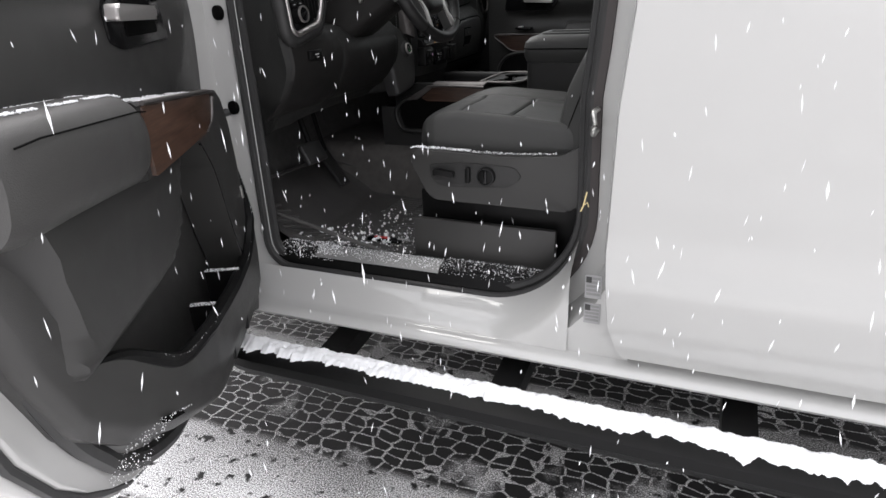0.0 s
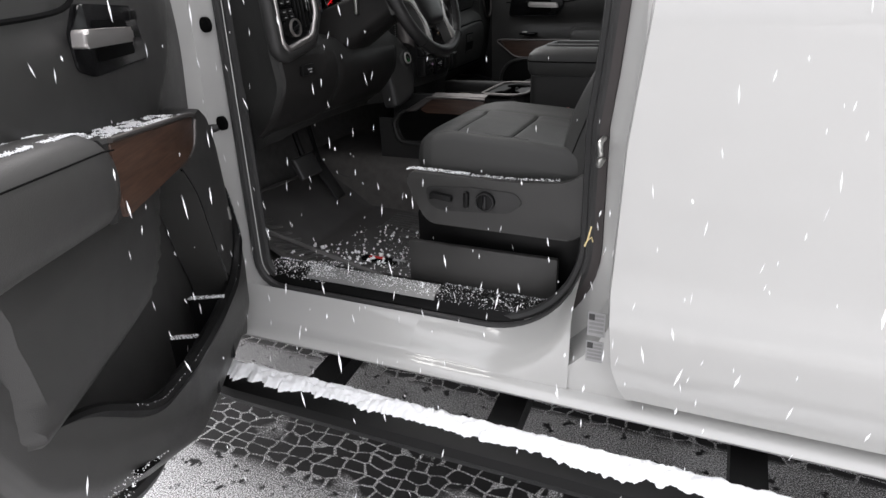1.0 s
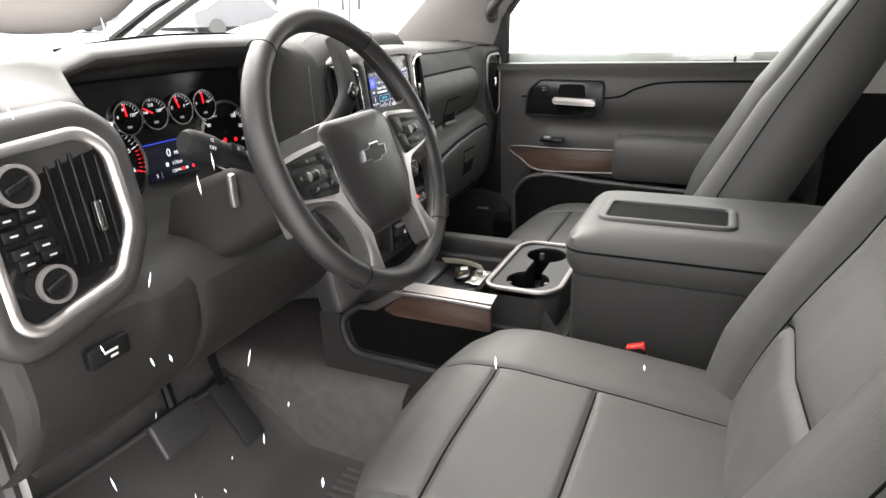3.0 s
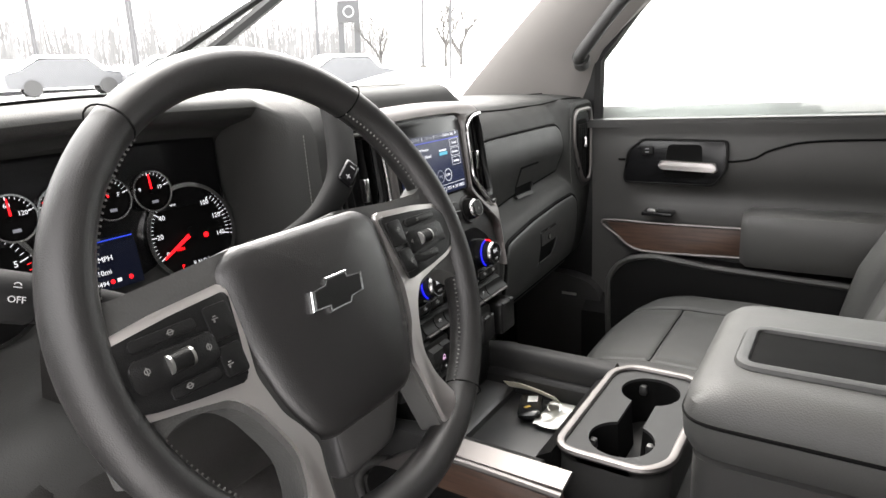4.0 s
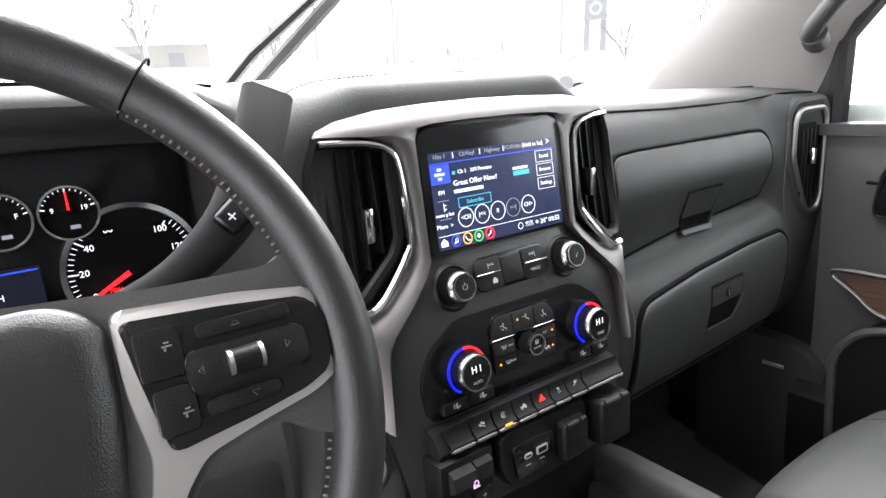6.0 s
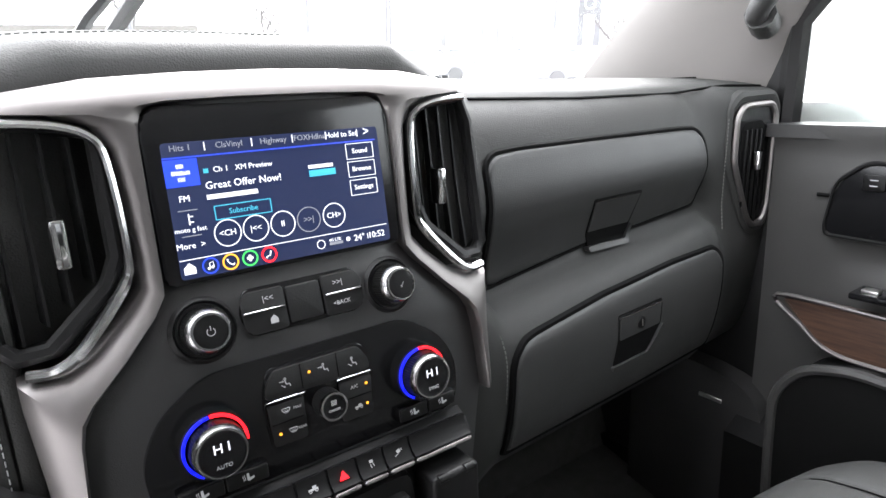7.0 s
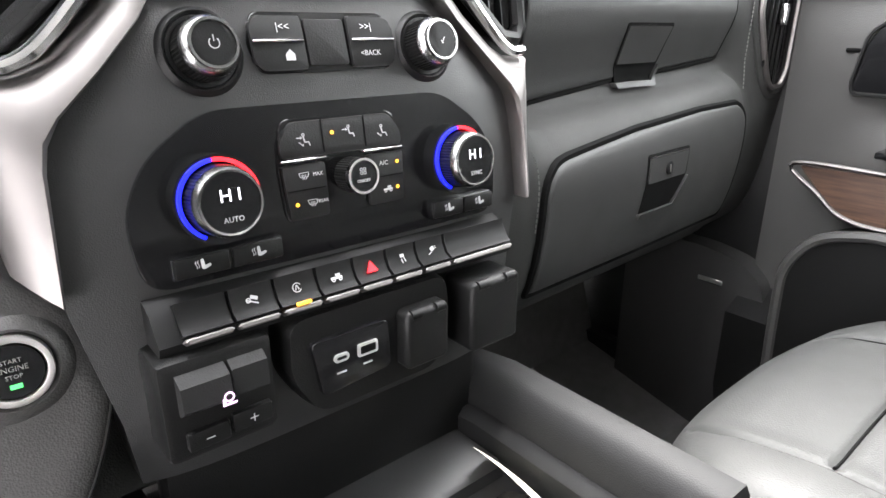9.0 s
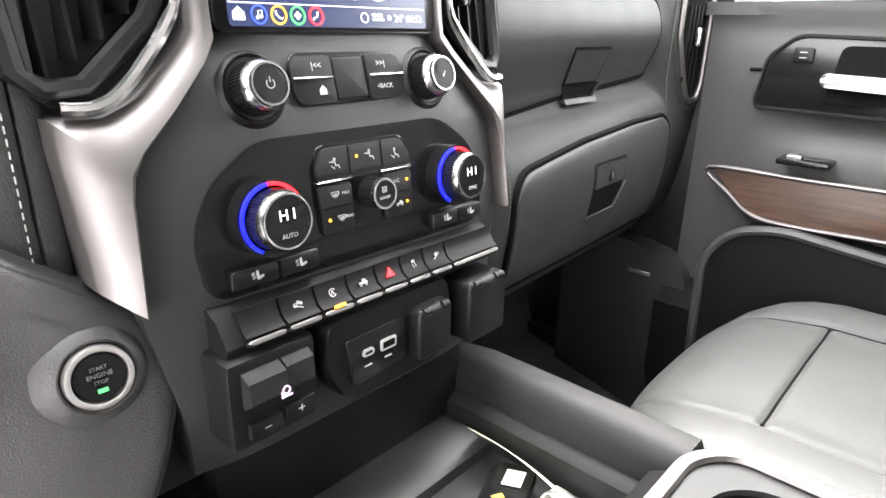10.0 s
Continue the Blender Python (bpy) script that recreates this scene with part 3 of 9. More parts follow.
def a_pillar(side, out=0.0, cut=0.0):
    """Trim of a windscreen pillar: a flat tapering bar from the dash up to the roof."""
    rings = []
    for t in [i / 10 for i in range(11)]:
        xf, zf = lerp(-0.56, 0.02, t), lerp(1.36, 1.83, t)
        xb, zb = table(t, [(0, -0.13), (0.25, -0.10), (1, 0.28)]), table(t, [(0, 1.33), (0.25, 1.47), (1, 1.82)])
        yo = lerp(0.90, 0.80, t) - out
        yi = lerp(0.83, 0.73, t) - out * 0.5
        xb -= cut
        pts = []
        for a, yy, rr in ((0.0, yo, 0), (0.06, yi, 0), (0.25, yi - 0.02, 0), (0.5, yi - 0.015, 0), (0.8, yi + 0.005, 0), (1.0, yi + 0.04, 0), (1.0, yo + 0.01, 0), (0.5, yo + 0.02, 0)):
            pts.append((lerp(xf, xb, a), side * yy, lerp(zf, zb, a)))
        rings.append(pts)
    return loft(rings)


part("windscreen_pillar", a_pillar(1), M_PILLAR, truck, "light grey pillar trim")


def near_pillar():
    """Trim of the driver's pillar, between the door seal and the windscreen, flared onto the dash."""
    rings = []
    for xo, zo, xi, zi, flare in ((-0.205, 1.345, -0.172, 1.375, 0.020), (-0.185, 1.385, -0.150, 1.398, 0.012), (-0.158, 1.425, -0.118, 1.424, 0.004), (-0.135, 1.452, -0.075, 1.448, 0.0), (-0.075, 1.498, -0.018, 1.480, 0.0), (-0.01, 1.545, 0.050, 1.525, 0.0), (0.20, 1.74, 0.262, 1.715, 0.0)):
        rings.append([(xo, -0.838, zo), (lerp(xo, xi, 0.4), -0.822, lerp(zo, zi, 0.4)), (lerp(xo, xi, 0.8), -0.802, lerp(zo, zi, 0.8)), (xi, -0.788 + flare, zi), (xi - 0.012, -0.772 + flare, zi + 0.012), (xi - 0.05, -0.768 + flare, zi + 0.035), (xi - 0.12, -0.800, zi + 0.075), (xo - 0.08, -0.85, zo + 0.03)])
    return loft(rings)


part("windscreen_pillar", near_pillar(), M_PILLAR, truck, "grey pillar trim beside the driver's door")
near_path = smooth_path([(-0.085, -0.815, 1.505), (-0.035, -0.795, 1.487), (0.015, -0.772, 1.481), (0.040, -0.742, 1.489), (0.055, -0.716, 1.515), (0.082, -0.703, 1.550), (0.17, -0.700, 1.625), (0.225, -0.715, 1.675), (0.232, -0.77, 1.70)], 6)
part("grab_handle", tube(near_path, [0.027 - 0.003 * min(1, i / 12) for i in range(len(near_path))], 14, squash=0.9), M_PILLAR, truck, "grey grab handle on the driver's pillar")
grab = part("grab_handle", tube(smooth_path([(-0.118, 0.80, 1.462), (-0.104, 0.752, 1.478), (-0.062, 0.738, 1.523), (-0.016, 0.728, 1.572), (0.04, 0.722, 1.625), (0.075, 0.715, 1.660), (0.088, 0.75, 1.680)], 5), 0.016, 10), M_SOFT, truck, "dark grey grab handle on the pillar")
for p, q in (((-0.118, 0.805, 1.462), (-0.104, 0.760, 1.476)), ((0.088, 0.765, 1.684), (0.076, 0.722, 1.662))):
    part("grab_foot", tube([p, q], 0.022, 10), M_SOFT, grab)
part("wax_mark", merge(tube([(0.716, -0.9535, 0.815), (0.721, -0.9535, 0.828), (0.727, -0.9535, 0.858)], 0.0016, 5), tube([(0.721, -0.9535, 0.828), (0.729, -0.9535, 0.836), (0.732, -0.9535, 0.826)], 0.0012, 5)), M_WAX, truck, "yellow wax pencil mark")
part("windscreen", sheet(8, 12, lambda u, v: (lerp(-0.76, 0.10, u) - 0.10 * (1 - (2 * v - 1) ** 2) * (1 - 0.5 * u), lerp(-0.86, 0.86, v), lerp(1.33, 1.87, u))), M_GLASS, truck, "clear windscreen")
part("bonnet", sheet(10, 12, lambda u, v: (lerp(-0.80, -2.1, u), lerp(-0.88, 0.88, v), 1.318 - 0.07 * u ** 2 - 0.05 * (2 * v - 1) ** 4), 0.04), M_PAINT, truck, "white bonnet")
part("bonnet_snow", sheet(20, 24, lambda u, v: (lerp(-0.84, -2.05, u), lerp(-0.82, 0.82, v), 1.335 - 0.07 * u ** 2 - 0.05 * (2 * v - 1) ** 4 + 0.02 * noise.noise((u * 6, v * 8, 1)) - 0.02 * max(abs(2 * v - 1) ** 8, abs(2 * u - 1) ** 8)), 0.03), M_SNOW, truck, "layer of snow")
part("wing", sheet(4, 6, lambda u, v: (lerp(-0.42, -2.1, u), -0.93 - 0.06 * math.sin(v * math.pi), lerp(0.62, 1.30, v)), 0.04, (0, 1, 0)), M_PAINT, truck)
part("far_wing", sheet(4, 6, lambda u, v: (lerp(-0.42, -2.1, u), 0.93 + 0.06 * math.sin(v * math.pi), lerp(0.62, 1.30, v)), 0.04, (0, -1, 0)), M_PAINT, truck)
import functools

# ---- dashboard ----
dash = thing("dashboard", (-0.3, 0, 1.0), "black soft-touch dashboard with grey stitching", "dashboard")
# profiles of (x, z) from the windscreen down to the underside
NEAR_END = [(-0.72, 1.36), (-0.5, 1.385), (-0.25, 1.395), (-0.14, 1.392), (-0.085, 1.385), (-0.07, 1.372), (-0.066, 1.35), (-0.066, 1.28), (-0.064, 1.2), (-0.06, 1.15), (-0.052, 1.08), (-0.088, 1.01), (-0.15, 0.945), (-0.225, 0.895), (-0.5, 0.88)]
SWITCH_SIDE = [(-0.72, 1.36), (-0.5, 1.39), (-0.25, 1.402), (-0.14, 1.4), (-0.08, 1.392), (-0.058, 1.378), (-0.052, 1.35), (-0.052, 1.28), (-0.05, 1.2), (-0.046, 1.15), (-0.042, 1.08), (-0.080, 1.01), (-0.145, 0.945), (-0.22, 0.90), (-0.5, 0.88)]
SWITCH_EDGE = [(-0.72, 1.365), (-0.5, 1.4), (-0.25, 1.412), (-0.14, 1.408), (-0.085, 1.396), (-0.06, 1.38), (-0.055, 1.35), (-0.055, 1.28), (-0.05, 1.2), (-0.042, 1.15), (-0.040, 1.08), (-0.078, 1.01), (-0.14, 0.95), (-0.22, 0.905), (-0.5, 0.88)]
HOOD_START = [(-0.72, 1.37), (-0.5, 1.405), (-0.25, 1.425), (-0.17, 1.428), (-0.125, 1.42), (-0.13, 1.405), (-0.19, 1.37), (-0.19, 1.28), (-0.12, 1.2), (-0.042, 1.16), (-0.040, 1.08), (-0.078, 1.01), (-0.14, 0.95), (-0.22, 0.91), (-0.5, 0.88)]
HOOD_RISE = [(-0.72, 1.37), (-0.5, 1.415), (-0.27, 1.44), (-0.18, 1.444), (-0.135, 1.435), (-0.14, 1.418), (-0.222, 1.395), (-0.218, 1.28), (-0.19, 1.205), (-0.06, 1.17), (-0.038, 1.09), (-0.075, 1.01), (-0.14, 0.955), (-0.22, 0.915), (-0.5, 0.88)]
HOOD_MID = [(-0.73, 1.37), (-0.5, 1.42), (-0.28, 1.446), (-0.19, 1.45), (-0.14, 1.44), (-0.145, 1.422), (-0.226, 1.4), (-0.22, 1.28), (-0.2, 1.205), (-0.08, 1.175), (-0.036, 1.09), (-0.072, 1.01), (-0.14, 0.96), (-0.22, 0.92), (-0.5, 0.88)]
HOOD_FALL = [(-0.73, 1.37), (-0.5, 1.42), (-0.28, 1.444), (-0.19, 1.447), (-0.14, 1.436), (-0.145, 1.416), (-0.222, 1.385), (-0.218, 1.28), (-0.19, 1.205), (-0.06, 1.17), (-0.038, 1.09), (-0.072, 1.01), (-0.14, 0.96), (-0.22, 0.92), (-0.5, 0.88)]
COLUMN_EDGE = [(-0.73, 1.37), (-0.5, 1.42), (-0.28, 1.44), (-0.19, 1.44), (-0.135, 1.425), (-0.115, 1.405), (-0.115, 1.35), (-0.115, 1.26), (-0.115, 1.2), (-0.085, 1.16), (-0.066, 1.09), (-0.070, 1.0), (-0.06, 0.955), (-0.2, 0.93), (-0.5, 0.91)]
STACK_NEAR = [(-0.73, 1.37), (-0.5, 1.425), (-0.28, 1.442), (-0.19, 1.442), (-0.12, 1.425), (-0.085, 1.395), (-0.08, 1.35), (-0.078, 1.26), (-0.085, 1.2), (-0.076, 1.15), (-0.066, 1.09), (-0.066, 1.0), (-0.07, 0.955), (-0.2, 0.93), (-0.5, 0.91)]
STACK_BACK = [(-0.73, 1.37), (-0.5, 1.425), (-0.28, 1.444), (-0.19, 1.446), (-0.13, 1.44), (-0.098, 1.42), (-0.095, 1.35), (-0.09, 1.26), (-0.085, 1.2), (-0.076, 1.15), (-0.066, 1.09), (-0.066, 1.0), (-0.07, 0.955), (-0.2, 0.93), (-0.5, 0.91)]
STACK_FAR = [(-0.73, 1.37), (-0.5, 1.415), (-0.28, 1.425), (-0.19, 1.42), (-0.14, 1.405), (-0.1, 1.382), (-0.09, 1.34), (-0.08, 1.26), (-0.072, 1.2), (-0.06, 1.15), (-0.055, 1.09), (-0.065, 1.0), (-0.1, 0.94), (-0.2, 0.91), (-0.5, 0.89)]
GLOVE_NEAR = [(-0.73, 1.37), (-0.5, 1.4), (-0.28, 1.405), (-0.19, 1.395), (-0.158, 1.378), (-0.132, 1.352), (-0.117, 1.318), (-0.106, 1.262), (-0.120, 1.172), (-0.078, 1.142), (-0.06, 1.1), (-0.075, 1.0), (-0.12, 0.94), (-0.22, 0.91), (-0.5, 0.89)]
GLOVE_MID = [(-0.73, 1.37), (-0.5, 1.395), (-0.28, 1.395), (-0.19, 1.385), (-0.165, 1.370), (-0.143, 1.348), (-0.126, 1.315), (-0.113, 1.262), (-0.138, 1.183), (-0.088, 1.154), (-0.072, 1.1), (-0.085, 1.0), (-0.13, 0.94), (-0.22, 0.91), (-0.5, 0.89)]
GLOVE_FAR = [(-0.73, 1.37), (-0.5, 1.392), (-0.28, 1.392), (-0.19, 1.382), (-0.165, 1.368), (-0.145, 1.348), (-0.130, 1.315), (-0.118, 1.264), (-0.138, 1.198), (-0.1, 1.166), (-0.085, 1.1), (-0.1, 1.0), (-0.14, 0.94), (-0.22, 0.91), (-0.5, 0.89)]
VENT_NEAR = [(-0.73, 1.37), (-0.5, 1.392), (-0.28, 1.392), (-0.19, 1.386), (-0.145, 1.376), (-0.124, 1.362), (-0.119, 1.335), (-0.119, 1.26), (-0.119, 1.18), (-0.11, 1.145), (-0.1, 1.1), (-0.11, 1.0), (-0.15, 0.94), (-0.22, 0.91), (-0.5, 0.89)]
FAR_END = [(-0.73, 1.365), (-0.5, 1.388), (-0.28, 1.388), (-0.19, 1.382), (-0.135, 1.372), (-0.112, 1.358), (-0.105, 1.335), (-0.105, 1.26), (-0.107, 1.18), (-0.11, 1.145), (-0.115, 1.1), (-0.13, 1.0), (-0.16, 0.94), (-0.24, 0.91), (-0.5, 0.89)]
DASH = [(-0.868, NEAR_END), (-0.850, SWITCH_SIDE), (-0.7, SWITCH_EDGE), (-0.675, HOOD_START), (-0.62, HOOD_RISE), (-0.45, HOOD_MID), (-0.266, HOOD_FALL), (-0.244, COLUMN_EDGE), (-0.222, STACK_NEAR), (-0.13, STACK_BACK), (0.13, STACK_BACK), (0.2, STACK_FAR), (0.24, GLOVE_NEAR), (0.45, GLOVE_MID), (0.68, GLOVE_FAR), (0.72, VENT_NEAR), (0.848, FAR_END)]


def dash_point(y, k):
    return Vector((table(y, [(r[0], r[1][k][0]) for r in DASH]), y, table(y, [(r[0], r[1][k][1]) for r in DASH])))


@functools.lru_cache(maxsize=None)
def dash_curve(y):
    return [(p.z, p.x) for p in smooth_path([dash_point(y, k) for k in range(15)], 4)][16:50]


def dash_face(y, z):
    """x of the dash's rear face at a height."""
    pts = dash_curve(round(y, 3))
    for (za, xa), (zb, xb) in zip(pts, pts[1:]):
        if za >= z >= zb:
            return lerp(xa, xb, (za - z) / max(1e-6, za - zb))
    return pts[-1][1]


def dash_body():
    ys = sorted({round(r[0], 4) for r in DASH} | {round(-0.86 + 0.02 * i, 4) for i in range(86)})
    rings = []
    for y in ys:
        pts = [dash_point(y, k) for k in range(15)]
        if y < -0.79:
            for p in pts:
                p.y = lerp(-0.79, y, table(p.x, [(-0.20, 0.0), (-0.075, 1.0)]))
        rings.append(smooth_path(pts, 4) + [Vector((-0.72, max(y, -0.79), 0.95))])
    # side cover: the end closes inward
    first = rings[0]
    cap = [Vector((lerp(p.x, -0.36, k), lerp(p.y, -0.79, k * 1.6), lerp(p.z, 1.17, k))) for k in (0.22, 0.10, 0.03) for p in first]
    n = len(first)
    return loft([cap[i * n:(i + 1) * n] for i in range(3)] + rings)


part("dash_body", dash_body(), M_DASH, dash)


def lid_edges(y, y0, y1, ztop, zbot, rt, rb):
    """Foot and top of a lid with rounded corners at a place across."""
    d = max(0.0, min(y - y0, y1 - y))
    zt, zb = table(y, ztop), table(y, zbot)
    if d < rt:
        zt -= rt - math.sqrt(max(0.0, rt * rt - (rt - d) ** 2))
    if d < rb:
        zb += rb - math.sqrt(max(0.0, rb * rb - (rb - d) ** 2))
    return zb, zt


def lid_sheet(y0, y1, ztop, zbot, lift, rt=0.022, rb=0.008):
    """A thick curved lid that keeps the dash's bow, with its edge rolled over."""
    nu, nv = 44, 18
    bm = bmesh.new()
    layers = []
    for w, g in ((-0.012, 0.0), (lift - 0.003, 0.0), (lift - 0.0008, 0.0012), (lift, 0.0035)):
        grid = []
        for i in range(nu + 1):
            u = 0.5 - 0.5 * math.cos(math.pi * i / nu)
            y = lerp(y0, y1, u)
            zb, zt = lid_edges(y, y0, y1, ztop, zbot, rt, rb)
            col = []
            for j in range(nv + 1):
                z = lerp(zb + g, zt - g, j / nv)
                col.append(bm.verts.new((dash_face(y, z) + w, lerp(y0 + g, y1 - g, u), z)))
            grid.append(col)
        layers.append(grid)
    top = layers[-1]
    for i in range(nu):
        for j in range(nv):
            bm.faces.new((top[i][j], top[i + 1][j], top[i + 1][j + 1], top[i][j + 1]))
    loop = [(i, 0) for i in range(nu)] + [(nu, j) for j in range(nv)] + [(i, nv) for i in range(nu, 0, -1)] + [(0, j) for j in range(nv, 0, -1)]
    for a, b in zip(layers, layers[1:]):
        for k in range(len(loop)):
            p, q = loop[k], loop[(k + 1) % len(loop)]
            bm.faces.new((a[p[0]][p[1]], a[q[0]][q[1]], b[q[0]][q[1]], b[p[0]][p[1]]))
    return bm


def lid_gap(lid, y0, y1, ztop, zbot, r=0.0026, rt=0.022, rb=0.008):
    """The dark shut line round a lid."""
    ups, downs = [], []
    for i in range(49):
        y = lerp(y0, y1, 0.5 - 0.5 * math.cos(math.pi * i / 48))
        zb, zt = lid_edges(y, y0, y1, ztop, zbot, rt, rb)
        yy = y + (-0.002 if y < (y0 + y1) / 2 else 0.002) * (abs(2 * (y - y0) / (y1 - y0) - 1) ** 8)
        ups.append((dash_face(yy, zt + 0.002) + 0.0005, yy, zt + 0.002))
        downs.append((dash_face(yy, zb - 0.002) + 0.0005, yy, zb - 0.002))
    sides = []
    for y, za, zb in ((y1 + 0.002, ups[-1][2], downs[-1][2]), (y0 - 0.002, downs[0][2], ups[0][2])):
        sides.append([(dash_face(y, lerp(za, zb, i / 8)) + 0.0005, y, lerp(za, zb, i / 8)) for i in range(1, 8)])
    part("shut_line", tube(ups + sides[0] + downs[::-1] + sides[1], r, 6, closed=True, up=(1, 0, 0)), M_DARK, lid)


UP_TOP = [(0.245, 1.318), (0.30, 1.321), (0.62, 1.319), (0.668, 1.316)]
UP_BOT = [(0.245, 1.172), (0.40, 1.186), (0.55, 1.196), (0.668, 1.206)]
LO_TOP = [(0.235, 1.115), (0.27, 1.124), (0.40, 1.137), (0.55, 1.145), (0.675, 1.146)]
LO_BOT = [(0.235, 0.985), (0.675, 0.985)]
upper_lid = part("upper_glove_box", lid_sheet(0.245, 0.668, UP_TOP, UP_BOT, 0.005), M_LID, dash, "closed upper glove box lid")
lower_lid = part("lower_glove_box", lid_sheet(0.235, 0.675, LO_TOP, LO_BOT, 0.006, 0.026), M_LID, dash, "closed lower glove box lid")
lid_gap(upper_lid, 0.245, 0.668, UP_TOP, UP_BOT, 0.0036)
lid_gap(lower_lid, 0.235, 0.675, LO_TOP, LO_BOT, 0.0046, 0.026)
# latches: a pull recess with a painted glint on its edge, and a locked paddle
def bent_plate(outline, lift, back):
    """A small plate cut finely enough to follow the curved lid."""
    bm = prism(outline, back, lift)
    bmesh.ops.triangulate(bm, faces=bm.faces)
    for _ in range(3):
        bmesh.ops.subdivide_edges(bm, edges=[e for e in bm.edges if e.calc_length() > 0.012], cuts=1, use_grid_fill=True)
        bmesh.ops.triangulate(bm, faces=bm.faces)
    for v in bm.verts:
        y, z, w = v.co
        v.co = (dash_face(y, z) + w, y, z)
    return bm


def latch(lid, y, z, base, mat, top, paddle, lip, locked):
    """A pull latch: paddle and lip over a near-black plate that paints gap and hand pocket shade."""
    (u0, u1), v1 = top
    w0, w1, vp = paddle
    l0, l1, vl = lip

    def at(pts, r):
        return fillet([(y + u, z + v) for u, v in pts], r)
    part("latch_shade", bent_plate(at([(u0 - 0.003, v1 + 0.0035), (u1 + 0.0045, v1 + 0.0035), (w1 + 0.006, vp), (l1 + 0.004, vl), (l0, vl), (w0 - 0.002, vp)], 0.004), base + 0.0008, 0.0), M_DARK, lid)
    part("latch_paddle", bent_plate(at([(u0, v1), (u1, v1), (w1, vp), (w0, vp)], 0.003), base + 0.0026, 0.0), mat, lid, "latch paddle")
    # thin smoked chrome strip stands in for the glint on the paddle's edge
    part("latch_glint", bent_plate(at([(u0, v1 - 0.0003), (u1, v1 - 0.0003), (u1, v1 + 0.0008), (u0, v1 + 0.0008)], 0.0003), base + 0.0032, 0.0), M_DARKCHROME, lid)
    part("latch_lip", bent_plate(at([(l0 - 0.002, vl + 0.001), (l1 + 0.003, vl + 0.001), (w1 + 0.006, vp - 0.002), (w1 + 0.010, vp - 0.003), (l1 + 0.006, vl - 0.005), (l0 - 0.002, vl - 0.005)], 0.0015), base + 0.0045, 0.0), mat, lid)
    if locked:
        cy, cz = y + (u0 + u1) / 2, z + v1 - 0.017
        m = frame_of((dash_face(cy, cz) + base + 0.002, cy, cz), (0, 1, 0), (-0.08, 0, 1))
        part("lock", disc(0.0080, 0.0, 0.0022, 24, m, 0.0008), M_HARD, lid, "round lock")
        part("key_slot", box((0, 0, 0.0023), (0.0016, 0.009, 0.0006), m=m), M_STEEL, lid)


latch(upper_lid, 0.455, 1.218, 0.005, M_LID, ((-0.034, 0.057), 0.028), (-0.031, 0.054, -0.014), (-0.024, 0.044, -0.036), False)
latch(lower_lid, 0.455, 1.075, 0.006, M_LID, ((-0.038, 0.052), 0.031), (-0.037, 0.050, 0.001), (-0.044, 0.026, -0.035), True)

# stitched seams on the pads
def stitch_run(path, count, r=0.0008):
    pts = [Vector(p) for p in path]
    bits = []
    seg = [0.0]
    for a, b in zip(pts, pts[1:]):
        seg.append(seg[-1] + (b - a).length)
    for i in range(count):
        d0, d1 = (i + 0.12) / count * seg[-1], (i + 0.78) / count * seg[-1]
        two = []
        for d in (d0, d1):
            for k in range(len(pts) - 1):
                if seg[k] <= d <= seg[k + 1]:
                    two.append(pts[k].lerp(pts[k + 1], (d - seg[k]) / max(1e-9, seg[k + 1] - seg[k])))
                    break
        if len(two) == 2:
            bits.append(tube(two, r, 4, caps=True))
    return merge(*bits)


run = smooth_path([(dash_face(0.222, z) + 0.003, 0.222, z) for z in (1.06, 1.12, 1.18, 1.25, 1.31, 1.345)] + [(-0.118, 0.205, 1.385), (-0.128, 0.16, 1.418), (-0.132, 0.10, 1.437), (-0.134, 0.0, 1.442), (-0.134, -0.10, 1.442), (-0.128, -0.17, 1.437), (-0.112, -0.225, 1.418)], 5)
part("stitching", stitch_run(run, 150), M_THREAD, dash, "grey thread stitches", flat=True)
run = smooth_path([(dash_face(-0.232, z) + 0.003, -0.232, z) for z in (1.17, 1.22, 1.27, 1.32, 1.36, 1.39)], 4)
part("stitching", stitch_run(run, 46), M_THREAD, dash, "grey thread stitches", flat=True)
run = [(dash_face(0.722, z) + 0.002, 0.722, z) for z in (1.16, 1.20, 1.25, 1.30, 1.33)]
part("stitching", stitch_run(run, 30), M_THREAD, dash, "grey thread stitches", flat=True)
part("pad_seam", tube(smooth_path([dash_point(y, 4) + Vector((0, 0, 0.001)) for y in (0.26, 0.35, 0.45, 0.55, 0.65, 0.74, 0.84)], 4), 0.0018, 5), M_DARK, dash)
part("pad_seam", tube(smooth_path([dash_point(y, 3) + Vector((0, 0, 0.001)) for y in (-0.24, -0.32, -0.45, -0.55, -0.64)], 4), 0.0018, 5), M_DARK, dash)

# outer vent by the far door
FV = fillet([(0.738, 1.330), (0.752, 1.346), (0.818, 1.348), (0.830, 1.330), (0.829, 1.182), (0.816, 1.158), (0.790, 1.158), (0.776, 1.176), (0.738, 1.262)], 0.014, 4)


def far_face(y, z, w):
    return (-0.117 + 0.12 * (y - 0.735) + w, y, z)


